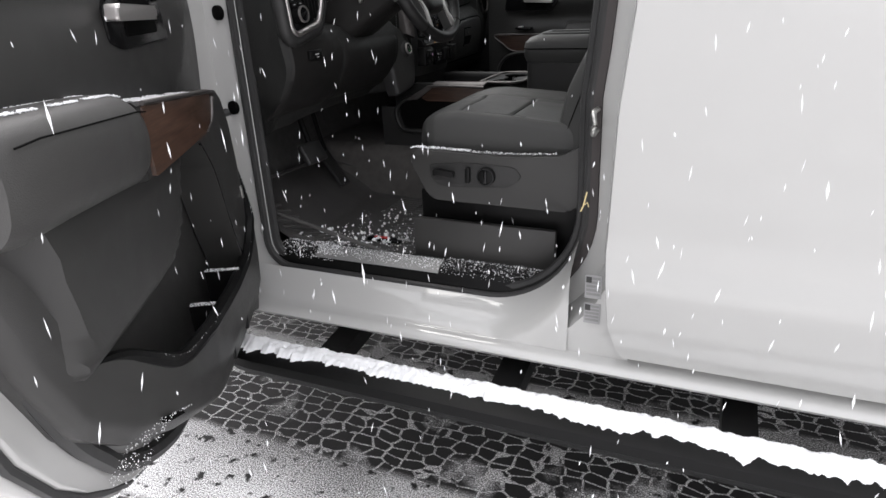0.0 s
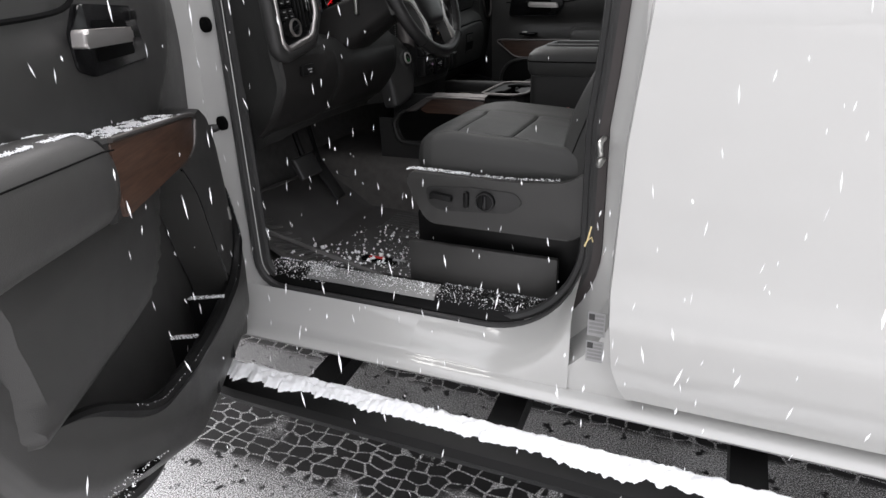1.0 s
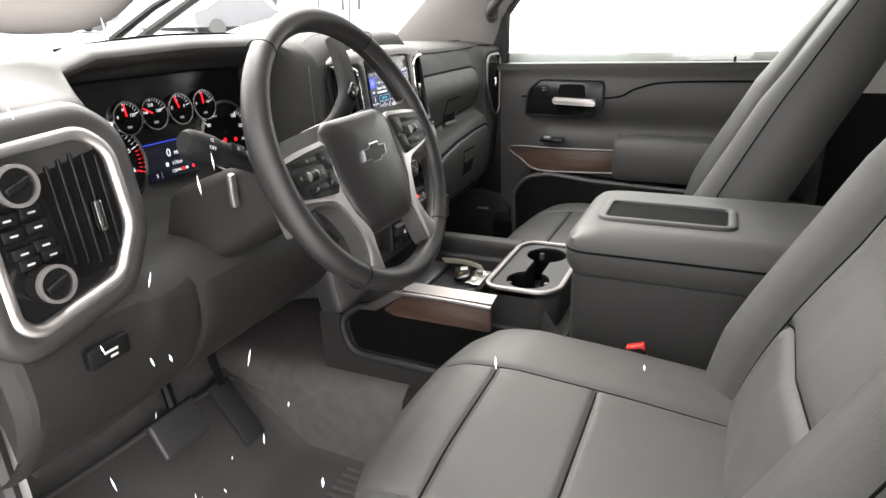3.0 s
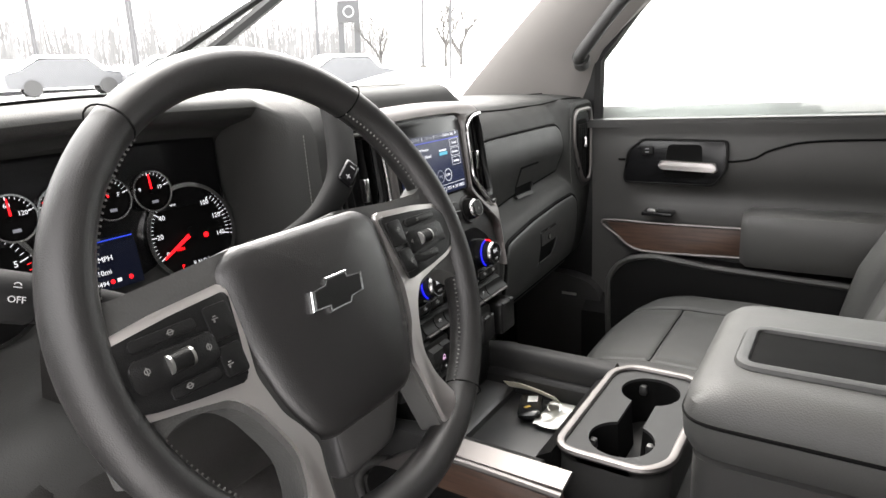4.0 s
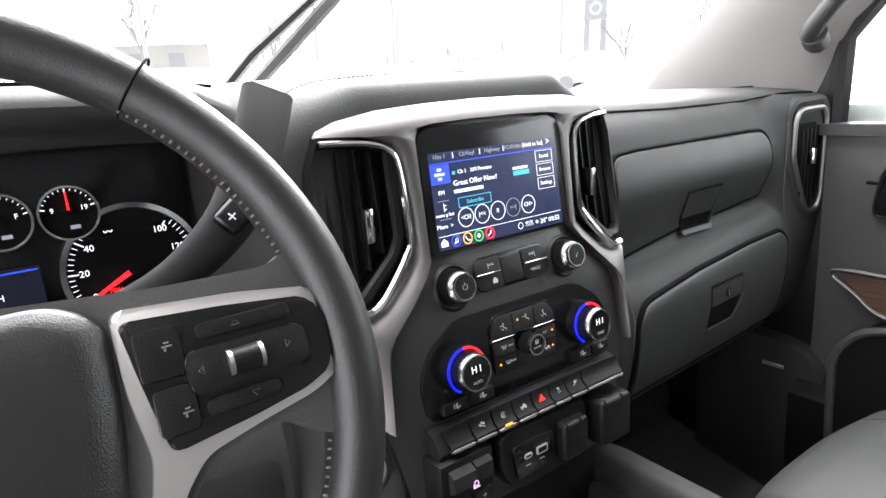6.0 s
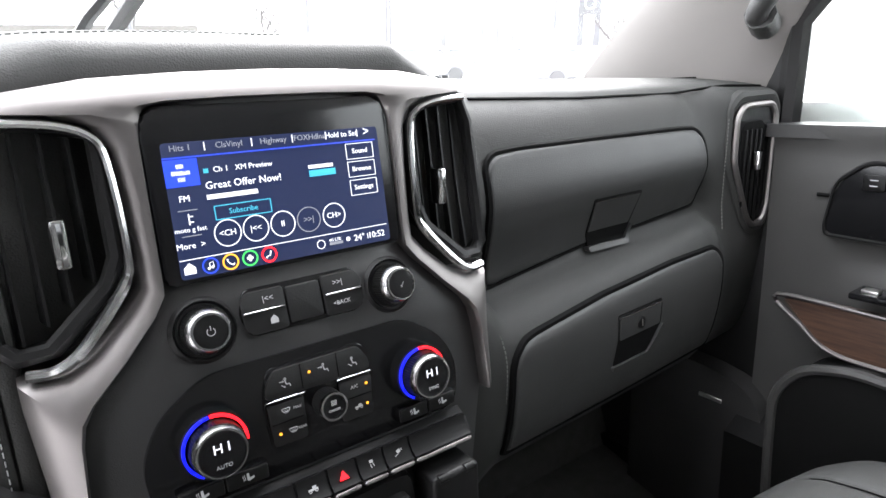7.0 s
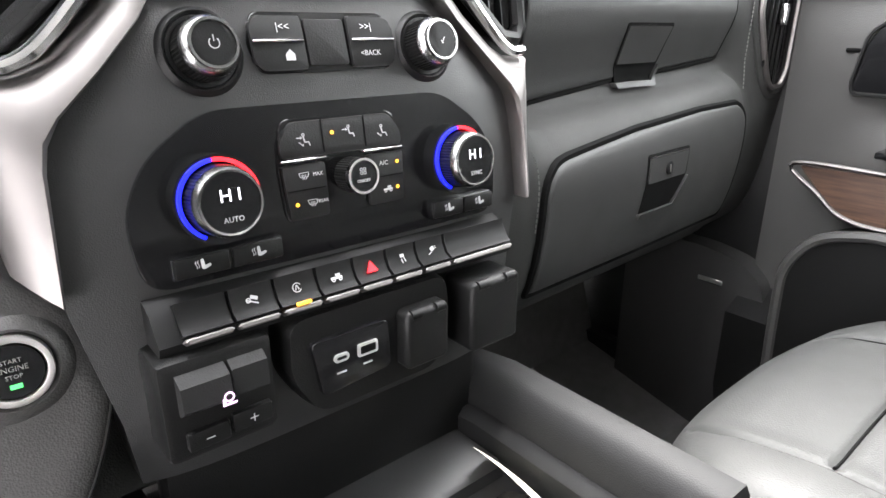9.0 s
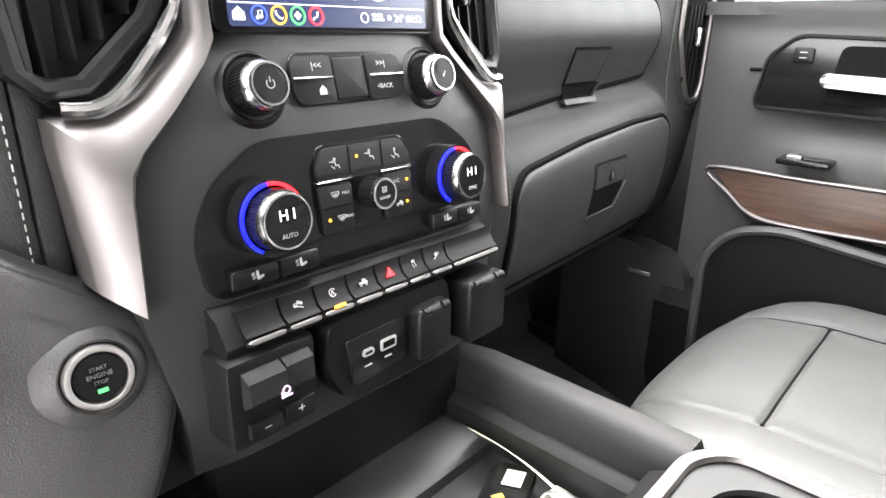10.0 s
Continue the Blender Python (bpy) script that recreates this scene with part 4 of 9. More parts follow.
fv = part("far_vent", tube([far_face(y, z, 0.004) for y, z in FV], 0.0052, 8, closed=True, up=(1, 0, 0)), M_SILVER, dash, "tall vent with a satin silver surround")
inner = [(0.784 + (y - 0.784) * 0.90, 1.252 + (z - 1.252) * 0.95) for y, z in FV]
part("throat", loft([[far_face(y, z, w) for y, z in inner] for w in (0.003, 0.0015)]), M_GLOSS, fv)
# vent opening is not cut: near-black plate paints its inner shade
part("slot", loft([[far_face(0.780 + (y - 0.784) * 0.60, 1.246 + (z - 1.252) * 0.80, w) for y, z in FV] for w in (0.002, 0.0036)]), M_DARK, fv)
for i in range(4):
    y = 0.762 + 0.0115 * i
    part("blade", box(far_face(y, 1.250 - 0.006 * i, 0.005), (0.004, 0.0028, 0.120 + 0.012 * i), 0.001, 1), M_HARD, fv)
part("slider_tab", box(far_face(0.784, 1.262, 0.010), (0.012, 0.010, 0.030), 0.003), M_CHROME, fv, "chrome slider tab")
part("vent_hood", tube([far_face(0.784 + (y - 0.784) * 1.22, 1.254 + (z - 1.252) * 1.12, -0.006) for y, z in FV], 0.010, 8, closed=True, up=(1, 0, 0)), M_DASH, dash)

# switch panel by the open door: bright bezel, knobs, buttons and a vent
SW_X = -0.046
sw_out = fillet([(-0.846, 1.352), (-0.722, 1.360), (-0.694, 1.335), (-0.690, 1.245), (-0.722, 1.190), (-0.828, 1.168), (-0.848, 1.185)], 0.016, 5)


def sw(y, z, w=0.0):
    return (SW_X + w + 0.10 * (1.27 - z) + 0.02 * abs(y + 0.77), y, z)


panel = part("switch_panel", loft([[sw(y, z, w) for y, z in sw_out] for w in (-0.03, -0.004)]), M_GLOSS, dash, "gloss black switch panel with a bright surround")
part("bright_surround", tube([sw(y, z, 0.0) for y, z in sw_out], 0.0078, 10, closed=True, up=(1, 0, 0)), M_SPOKE, panel, "satin silver surround")
part("panel_pad", tube([sw(-0.770 + (y + 0.770) * 1.15, 1.268 + (z - 1.268) * 1.15, -0.012) for y, z in sw_out], 0.018, 10, closed=True, up=(1, 0, 0)), M_SOFT, dash)


def sw_axes(y, z, lift=0.0):
    return frame_of(sw(y, z, -0.004 + lift), (0.0, 1, 0), (-0.10, 0, 1))


for y, z, r in ((-0.813, 1.320, 0.021), (-0.806, 1.215, 0.020)):
    m = sw_axes(y, z)
    knob = part("rotary_knob", knurled_ring(r, 0.0, 0.022, m), M_HARD, panel, "black rotary knob with a chrome face ring")
    part("chrome_edge", ring(r * 0.84, r * 1.02, 0.019, 0.025, 36, m), M_SPOKE, knob, "chrome edge")
    part("cap", disc(r * 0.82, 0.016, 0.0225, 28, m), M_GLOSS, knob)
    part("grip_bar", box((0, 0, 0.024), (r * 1.3, r * 0.35, 0.004), 0.001, 1, m @ pose(0, 0, 0, 0, 0, 20)), M_HARD, knob)
for y, z in ((-0.824, 1.288), (-0.798, 1.290), (-0.822, 1.272), (-0.796, 1.274), (-0.818, 1.252), (-0.794, 1.254), (-0.815, 1.240), (-0.790, 1.242)):
    b = part("panel_button", box((0, 0, 0), (0.023, 0.0125, 0.008), 0.002, 2, sw_axes(y, z, 0.002)), M_HARD, panel)
    part("button_print", box((0, 0, 0), (0.008, 0.002, 0.0003), m=sw_axes(y, z, 0.0063)), M_PRINT, panel, flat=True)
# shade behind the blades, painted as a flat near-black plate
part("vent_throat_shade", prism(fillet([(-0.040, 0.078), (0.030, 0.078), (0.048, 0.055), (0.050, -0.025), (0.024, -0.068), (-0.026, -0.068)], 0.008), -0.002, 0.0015, sw_axes(-0.742, 1.272)), M_DARK, panel)
for i in range(5):
    dy = -0.026 + 0.0145 * i
    part("blade", box((dy, 0.004, 0.003), (0.0035, 0.125 - abs(i - 2) * 0.008, 0.006), 0.001, 1, sw_axes(-0.742, 1.272)), M_HARD, panel)
part("slider_tab", box((0.012, -0.006, 0.009), (0.010, 0.036, 0.012), 0.003, 2, sw_axes(-0.742, 1.272)), M_CHROME, panel, "chrome slider tab")
# demister slots on the dash top, uncut: near-black plates paint their shade
def dash_top(y, x):
    """z of the dash's upper side."""
    pts = smooth_path([dash_point(y, k) for k in range(6)], 6)
    return next(lerp(a.z, b.z, (x - a.x) / (b.x - a.x)) for a, b in zip(pts, pts[1:]) if a.x <= x <= b.x)


for i in range(5):
    y = -0.842 + 0.0145 * i
    slope = (dash_top(y, -0.085) - dash_top(y, -0.115)) / 0.03
    part("demister_slot", box((0, 0, 0), (0.036, 0.0085, 0.004), 0.001, 1, frame_of((-0.100, y, dash_top(y, -0.100) + 0.0002), (1, 0.15, slope), (0, 1, 0.03))), M_DARK, dash)
for i in range(8):
    part("demister_slot", box((0, 0, 0), (0.030, 0.006, 0.004), 0.001, 1, frame_of((-0.25, 0.76 + 0.011 * i, 1.388), (1, 0, 0.02), (0, 1, 0))), M_DARK, dash)
# knee panel: bonnet release handle and a joint line
part("release_handle", box((0, 0, 0), (0.055, 0.026, 0.012), 0.004, 2, frame_of((-0.030, -0.765, 1.115), (0, 1, 0), (0, 0, 1))), M_HARD, dash)
part("release_print", merge(box((0, 0.002, 0.007), (0.018, 0.003, 0.0004), m=frame_of((-0.030, -0.765, 1.115), (0, 1, 0), (0, 0, 1))), box((0.003, -0.005, 0.007), (0.010, 0.003, 0.0004), m=frame_of((-0.030, -0.765, 1.115), (0, 1, 0), (0, 0, 1)))), M_PRINT, dash, flat=True)
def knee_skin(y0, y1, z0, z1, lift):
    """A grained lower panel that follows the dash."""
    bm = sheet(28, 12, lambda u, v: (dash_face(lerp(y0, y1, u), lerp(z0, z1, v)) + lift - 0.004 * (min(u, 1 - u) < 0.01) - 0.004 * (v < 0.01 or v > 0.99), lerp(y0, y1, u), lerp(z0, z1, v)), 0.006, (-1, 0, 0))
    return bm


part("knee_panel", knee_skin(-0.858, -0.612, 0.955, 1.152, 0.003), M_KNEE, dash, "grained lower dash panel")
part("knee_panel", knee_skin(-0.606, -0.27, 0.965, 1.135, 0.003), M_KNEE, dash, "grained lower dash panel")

# ---- centre stack ----
stack = thing("centre_stack", (0, 0, 1.0), "centre stack with satin silver arch, touch screen and climate knobs", "centre stack")
FACE = [(0.90, -0.06), (0.99, -0.028), (1.03, -0.020), (1.08, -0.024), (1.12, -0.026), (1.16, -0.030), (1.20, -0.036), (1.235, -0.043), (1.262, -0.052), (1.27, -0.054), (1.39, -0.068), (1.415, -0.072)]


def face_x(z):
    return table(z, FACE)


def on_face(y, z, lift=0.0):
    """Axes on the stack: u to the far side, v up along the face, w out of it."""
    dz = 0.012
    v = Vector((face_x(z + dz) - face_x(z - dz), 0, 2 * dz))
    m = frame_of((face_x(z), y, z), (0, 1, 0), v)
    return m @ Matrix.Translation((0, 0, lift))


def face_plate(outline, lift, back, bevel=0.0):
    """A plate with a (y, z) outline that follows the face."""
    bm = prism([(p[0], p[1]) for p in outline], back, lift, None, bevel)
    for v in bm.verts:
        y, z, w = v.co
        v.co = (face_x(z) + w, y, z)
    return bm


HALF = [(1.392, 0.080), (1.385, 0.092), (1.372, 0.0965), (1.275, 0.0975), (1.262, 0.101), (1.246, 0.118), (1.222, 0.146), (1.197, 0.162), (1.15, 0.166), (1.112, 0.168), (1.08, 0.162), (1.03, 0.152), (0.98, 0.146)]


def stack_panel():
    zs = sorted({h[0] for h in HALF} | {0.98 + 0.01 * i for i in range(42) if 0.98 + 0.01 * i < 1.392})
    hw = sorted((z, w) for z, w in HALF)
    rings = []
    for z in zs:
        w = table(z, hw)
        row = []
        for i in range(17):
            a = -1 + 2 * i / 16
            row.append((face_x(z) - 0.010 * abs(a) ** 6, a * w, z))
        rings.append(row + [(face_x(z) - 0.05, w, z), (face_x(z) - 0.05, -w, z)])
    return loft(rings)


part("stack_panel", stack_panel(), M_STACK, stack)

ARCH_OUT = [(0.186, 1.128), (0.187, 1.150), (0.191, 1.205), (0.191, 1.222), (0.166, 1.223), (0.148, 1.231), (0.122, 1.254), (0.111, 1.268), (0.110, 1.290), (0.111, 1.330), (0.114, 1.362), (0.124, 1.378), (0.150, 1.387), (0.190, 1.389), (0.186, 1.394), (0.166, 1.401), (0.12, 1.408), (0.06, 1.411), (0.0, 1.412)]
ARCH_IN = [(0.168, 1.112), (0.166, 1.140), (0.163, 1.178), (0.160, 1.191), (0.153, 1.203), (0.130, 1.225), (0.107, 1.249), (0.098, 1.262), (0.0975, 1.275), (0.097, 1.330), (0.0965, 1.365), (0.0955, 1.376), (0.0945, 1.380), (0.093, 1.384), (0.091, 1.387), (0.088, 1.389), (0.075, 1.391), (0.03, 1.392), (0.0, 1.392)]


def arch():
    """The satin silver surround, mirrored about the middle."""
    outer = ARCH_OUT + [(-y, z) for y, z in ARCH_OUT[-2::-1]]
    inner = ARCH_IN + [(-y, z) for y, z in ARCH_IN[-2::-1]]
    rings = []
    for (yo, zo), (yi, zi) in zip(outer, inner):
        fall = table((zo + zi) / 2, [(1.18, 0.016), (1.25, 0.004), (1.30, 0.0)])
        row = []
        for t, w in ((0.0, -0.06), (0.0, -0.002), (0.06, 0.001), (0.35, 0.005), (0.7, 0.007), (0.93, 0.0065), (1.0, 0.003), (1.0, -0.03)):
            y, z = lerp(yo, yi, t), lerp(zo, zi, t)
            back = 0.35 * max(0, z - 1.392) + 0.20 * max(0, abs(y) - 0.12) * (z > 1.36)
            row.append((face_x(z) + w - fall * (1 - t) - back, y, z))
        rings.append(row)
    return loft(rings)


part("silver_arch", arch(), M_SILVER, stack, "satin silver surround")


def air_vent(side):
    """A tall vent beside the screen: chrome edge, dark throat, upright blades and a tab."""
    s = side
    outline = [(0.121, 1.372), (0.150, 1.382), (0.188, 1.384), (0.198, 1.36), (0.201, 1.30), (0.198, 1.245), (0.187, 1.236), (0.168, 1.238), (0.130, 1.272), (0.121, 1.292)]
    def pt(y, z, w):
        return (face_x(z) + w - 0.35 * max(0, y - 0.10) ** 1.5 - 0.06 * max(0, y - 0.12), s * y, z)
    vent = part("air_vent", tube([pt(y, z, -0.006) for y, z in outline], 0.0065, 8, closed=True, up=(1, 0, 0)), M_HARD, stack, "black vent surround")
    chrome_run = [(0.188, 1.383), (0.150, 1.381), (0.126, 1.373), (0.118, 1.355), (0.116, 1.295), (0.121, 1.274), (0.150, 1.240), (0.168, 1.228), (0.185, 1.2275)]
    part("chrome_edge", tube(smooth_path([pt(y, z, 0.004) for y, z in chrome_run], 4), [0.0030] * 4 * 5 + [0.0040] * 13, 8, up=(1, 0, 0)), M_CHROME, vent, "bright chrome edge")
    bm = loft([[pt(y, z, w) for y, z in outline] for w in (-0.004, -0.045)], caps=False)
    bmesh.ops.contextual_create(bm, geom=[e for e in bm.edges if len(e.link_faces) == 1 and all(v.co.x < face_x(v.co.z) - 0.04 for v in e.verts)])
    # near-black lining adds the throat's inner shade as colour
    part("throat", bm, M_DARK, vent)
    for i in range(4):
        y = 0.136 + 0.0155 * i
        zb = table(y, [(0.12, 1.29), (0.15, 1.262), (0.187, 1.238)])
        zt = table(y, [(0.12, 1.365), (0.15, 1.377), (0.187, 1.380)])
        part("blade", loft([[pt(y - 0.001, z, -0.012), pt(y + 0.001, z, -0.012), pt(y + 0.006, z, -0.034), pt(y + 0.004, z, -0.034)] for z in (zb, (zb + zt) / 2, zt)]), M_HARD, vent)
    part("slider_tab", box(pt(0.152, 1.305, -0.006), (0.016, 0.010, 0.034), 0.003), M_CHROME, vent, "chrome slider tab")


air_vent(1)
air_vent(-1)


# the touch screen
bezel = part("screen_bezel", face_plate(fillet([(-0.096, 1.266), (0.096, 1.266), (0.0955, 1.378), (0.086, 1.3885), (-0.086, 1.3885), (-0.0955, 1.378)], 0.006), 0.0035, -0.01, 0.002), M_GLOSS, stack, "gloss black screen surround")
screen = part("touch_screen", face_plate(fillet([(-0.0855, 1.2695), (0.0855, 1.2695), (0.0845, 1.364), (-0.0845, 1.364)], 0.003), 0.0045, 0.002), M_LCD, stack, "lit touch screen showing a radio menu")


def on_screen(u, v):
    """u from 0 to 1 across the screen, v from 0 at its top to 1 at its foot."""
    return on_face(lerp(-0.083, 0.083, u), lerp(1.361, 1.2715, v), 0.0052)


def sign(name, text, size, u, v, mat, align='CENTER'):
    part(name, words(text, size, on_screen(u, v), align, 0.0002), mat, screen, flat=True)


def bar(name, u0, v0, u1, v1, mat, parent=None):
    m = on_screen((u0 + u1) / 2, (v0 + v1) / 2)
    part(name, box((0, 0, 0), (0.166 * (u1 - u0), 0.0895 * (v1 - v0), 0.0004), m=m), mat, parent or screen, flat=True)


def outline_box(name, u0, v0, u1, v1, mat, w=0.0007):
    m = on_screen((u0 + u1) / 2, (v0 + v1) / 2)
    a, b = 0.083 * (u1 - u0), 0.04475 * (v1 - v0)
    part(name, merge(box((0, b, 0), (2 * a, w, 0.0003), m=m), box((0, -b, 0), (2 * a, w, 0.0003), m=m), box((a, 0, 0), (w, 2 * b, 0.0003), m=m), box((-a, 0, 0), (w, 2 * b, 0.0003), m=m)), mat, screen, flat=True)


for text, u, mat in (("Hits 1", 0.066, M_GREY_LIT), ("ClsVinyl", 0.27, M_GREY_LIT), ("Highway", 0.47, M_GREY_LIT), ("FOXHdlns", 0.645, M_GREY_LIT), ("Hold to Set", 0.81, M_WHITE_LIT)):
    sign("preset_name", text, 0.0060, u, 0.018, mat)
for u in (0.165, 0.37, 0.56, 0.728, 0.895):
    bar("preset_divider", u - 0.002, -0.015, u + 0.002, 0.05, M_WHITE_LIT)
sign("next_arrow", ">", 0.010, 0.945, 0.012, M_WHITE_LIT)
bar("header_line", -0.012, 0.082, 0.99, 0.094, M_BLUE_LIT)
bar("source_tile", -0.012, 0.10, 0.125, 0.31, M_BLUE_LIT)
for w, dv in ((0.03, -0.05), (0.075, 0.0), (0.03, 0.05)):
    bar("source_mark", 0.052 - w / 2, 0.205 + dv - 0.016, 0.052 + w / 2, 0.205 + dv + 0.016, M_WHITE_LIT)
sign("source_name", "FM", 0.0062, 0.050, 0.405, M_WHITE_LIT)
bar("source_line", 0.015, 0.49, 0.095, 0.497, M_GREY_LIT)
part("phone_link_mark", merge(box((0, 0, 0), (0.0008, 0.008, 0.0003), m=on_screen(0.055, 0.565)), box((0.0012, 0.002, 0), (0.0034, 0.0008, 0.0003), m=on_screen(0.055, 0.565)), box((0.0012, -0.002, 0), (0.0034, 0.0008, 0.0003), m=on_screen(0.055, 0.565))), M_WHITE_LIT, screen, flat=True)
sign("phone_name", "moto g fast", 0.0048, 0.055, 0.645, M_WHITE_LIT)
bar("source_line", 0.015, 0.69, 0.095, 0.697, M_GREY_LIT)
sign("more", "More  >", 0.0060, 0.045, 0.77, M_WHITE_LIT)
sign("channel", "Ch 1   XM Preview", 0.0056, 0.185, 0.205, M_WHITE_LIT, 'LEFT')
bar("signal_mark", 0.145, 0.19, 0.165, 0.225, M_CYAN_LIT)
sign("title", "Great Offer Now!", 0.0076, 0.142, 0.325, M_WHITE_LIT, 'LEFT')
bar("number_line", 0.142, 0.395, 0.365, 0.432, M_WHITE_LIT)
outline_box("subscribe_box", 0.165, 0.49, 0.415, 0.60, M_CYAN_LIT)
sign("subscribe", "Subscribe", 0.0056, 0.29, 0.545, M_CYAN_LIT)
bar("channel_emblem", 0.62, 0.255, 0.745, 0.285, M_WHITE_LIT)
bar("channel_emblem", 0.62, 0.30, 0.755, 0.355, M_CYAN_LIT)
for text, v in (("Sound", 0.175), ("Browse", 0.335), ("Settings", 0.500)):
    outline_box("menu_box", 0.825, v - 0.068, 0.972, v + 0.068, M_WHITE_LIT, 0.0005)
    sign("menu_name", text, 0.0056, 0.8985, v, M_WHITE_LIT)
for u, text, mat in ((0.205, "<CH", M_WHITE_LIT), (0.331, "|<<", M_WHITE_LIT), (0.458, "II", M_WHITE_LIT), (0.586, ">>|", M_GREY_LIT), (0.717, "CH>", M_WHITE_LIT)):
    part("media_button", ring(0.0092, 0.0099, 0, 0.0003, 36, on_screen(u, 0.715)), mat, screen, flat=True)
    sign("media_mark", text, 0.0062, u, 0.715, mat)
bar("footer_line", -0.012, 0.872, 1.0, 0.878, M_WHITE_LIT)
part("home_mark", prism([(-0.004, -0.0035), (0.004, -0.0035), (0.004, 0.001), (0, 0.0045), (-0.004, 0.001)], 0, 0.0003, on_screen(0.024, 0.952)), M_WHITE_LIT, screen, flat=True)


def app_glyph(kind, m):
    """A small white sign in a round application mark."""
    def rod(*pts, r=0.0004):
        return tube([m @ Vector((a, b, 0.0003)) for a, b in pts], r, 5, squash=0.5)

    if kind == "note":
        return merge(disc(0.0010, 0, 0.0004, 12, m @ Matrix.Translation((-0.0014, -0.0018, 0))), disc(0.0010, 0, 0.0004, 12, m @ Matrix.Translation((0.0013, -0.0012, 0))), rod((-0.0006, -0.0018), (-0.0006, 0.0020), (0.0021, 0.0026), (0.0021, -0.0012)))
    if kind == "phone":
        return rod((-0.0020, 0.0024), (-0.0022, 0.0008), (-0.0004, -0.0014), (0.0014, -0.0024), (0.0025, -0.0016), r=0.0008)
    if kind == "cross":
        return merge(box((0, 0, 0), (0.0046, 0.0018, 0.0004), m=m), box((0, 0, 0.0001), (0.0018, 0.0046, 0.0004), m=m))
    return rod((0.0014, 0.0026), (0.0004, -0.0008), (-0.0022, -0.0014), (-0.0024, -0.0026), r=0.0007)


for u, mat, glyph in ((0.110, M_BLUE_LIT, "note"), (0.197, M_ORANGE_LIT, "phone"), (0.284, M_GREEN_LIT, "cross"), (0.373, M_RED_LIT, "seat")):
    part("app_ring", ring(0.0048, 0.0060, 0, 0.0003, 32, on_screen(u, 0.952)), mat, screen, flat=True)
    part("app_mark", app_glyph(glyph, on_screen(u, 0.952)), M_WHITE_LIT, screen, flat=True)
part("status_mark", ring(0.0030, 0.0036, 0, 0.0003, 24, on_screen(0.63, 0.955)), M_WHITE_LIT, screen, flat=True)
sign("network", "4G LTE", 0.0034, 0.705, 0.935, M_WHITE_LIT)
bar("network_bars", 0.675, 0.955, 0.745, 0.978, M_GREY_LIT)
part("place_mark", disc(0.0018, 0, 0.0003, 16, on_screen(0.775, 0.95)), M_WHITE_LIT, screen, flat=True)
sign("temperature", "24\u00b0", 0.0072, 0.838, 0.957, M_WHITE_LIT)
bar("status_divider", 0.883, 0.935, 0.886, 0.98, M_WHITE_LIT)
sign("clock", "10:52", 0.0072, 0.935, 0.957, M_WHITE_LIT)


# knobs
def audio_knob(y, mark):
    m = on_face(y, 1.2325) @ Matrix.Diagonal((0.84, 0.84, 1, 1))
    knob = part("audio_knob", knurled_ring(0.0200, 0.0, 0.0135, m), M_HARD, stack, "black knob with a chrome edge")
    part("collar", ring(0.0206, 0.0232, -0.003, 0.0012, 40, m), M_HARD, knob)
    part("shoulder", loft([[m @ Vector((r * math.cos(2 * math.pi * i / 44), r * math.sin(2 * math.pi * i / 44), w)) for i in range(44)] for r, w in ((0.0196, 0.012), (0.0190, 0.0150), (0.0160, 0.0185), (0.0150, 0.0190))]), M_DARKCHROME, knob, "smoked chrome shoulder")
    part("chrome_edge", ring(0.0140, 0.0158, 0.0183, 0.0210, 44, m), M_DARKCHROME, knob, "chrome edge")
    part("cap", disc(0.0142, 0.017, 0.0205, 36, m, 0.001), M_HARD, knob)
    part("dish", loft([[m @ Vector((r * math.cos(2 * math.pi * i / 48), r * math.sin(2 * math.pi * i / 48), w)) for i in range(48)] for r, w in ((0.0225, -0.003), (0.0240, 0.0016), (0.0256, 0.0022), (0.0272, 0.0008), (0.0290, -0.0012))], caps=False), M_HARD, knob)
    if mark:
        mm = m @ Matrix.Translation((0, 0, 0.0206))
        part("power_mark", merge(ring(0.0030, 0.0036, 0, 0.0002, 24, mm, -230, 50), box((0, 0.0030, 0.0001), (0.0006, 0.004, 0.0002), m=mm)), M_PRINT, knob, flat=True)
    else:
        mm = m @ Matrix.Translation((0, 0, 0.0206))
        part("tick_mark", merge(box((0.001, 0, 0.0001), (0.0005, 0.006, 0.0002), m=mm @ pose(0, 0, 0, 0, 0, -35)), box((-0.0016, -0.0012, 0.0001), (0.0005, 0.003, 0.0002), m=mm @ pose(0, 0, 0, 0, 0, 40))), M_PRINT, knob, flat=True)


audio_knob(-0.0775, True)
audio_knob(0.0775, False)

# the row of audio buttons between the knobs
audio = part("audio_button_plate", face_plate(fillet([(-0.046, 1.219), (0.046, 1.219), (0.052, 1.236), (0.046, 1.2535), (-0.046, 1.2535), (-0.052, 1.236)], 0.005), 0.0012, -0.004, 0.001), M_GLOSS, stack)
for k in (-1, 1):
    pair = [(k * 0.0160, 1.2210), (k * 0.0440, 1.2210), (k * 0.0495, 1.2260), (k * 0.0495, 1.2465), (k * 0.0440, 1.2515), (k * 0.0160, 1.2515)]
    half = part("audio_button", face_plate(fillet(pair[::k], 0.0022), 0.0042, -0.002, 0.0009), M_RAIL, audio)
    part("chrome_strip", box((0, 0, 0), (0.0325, 0.0016, 0.004), 0.0005, 1, on_face(k * 0.0330, 1.2365, 0.0035)), M_CHROME, audio, "thin chrome strip")
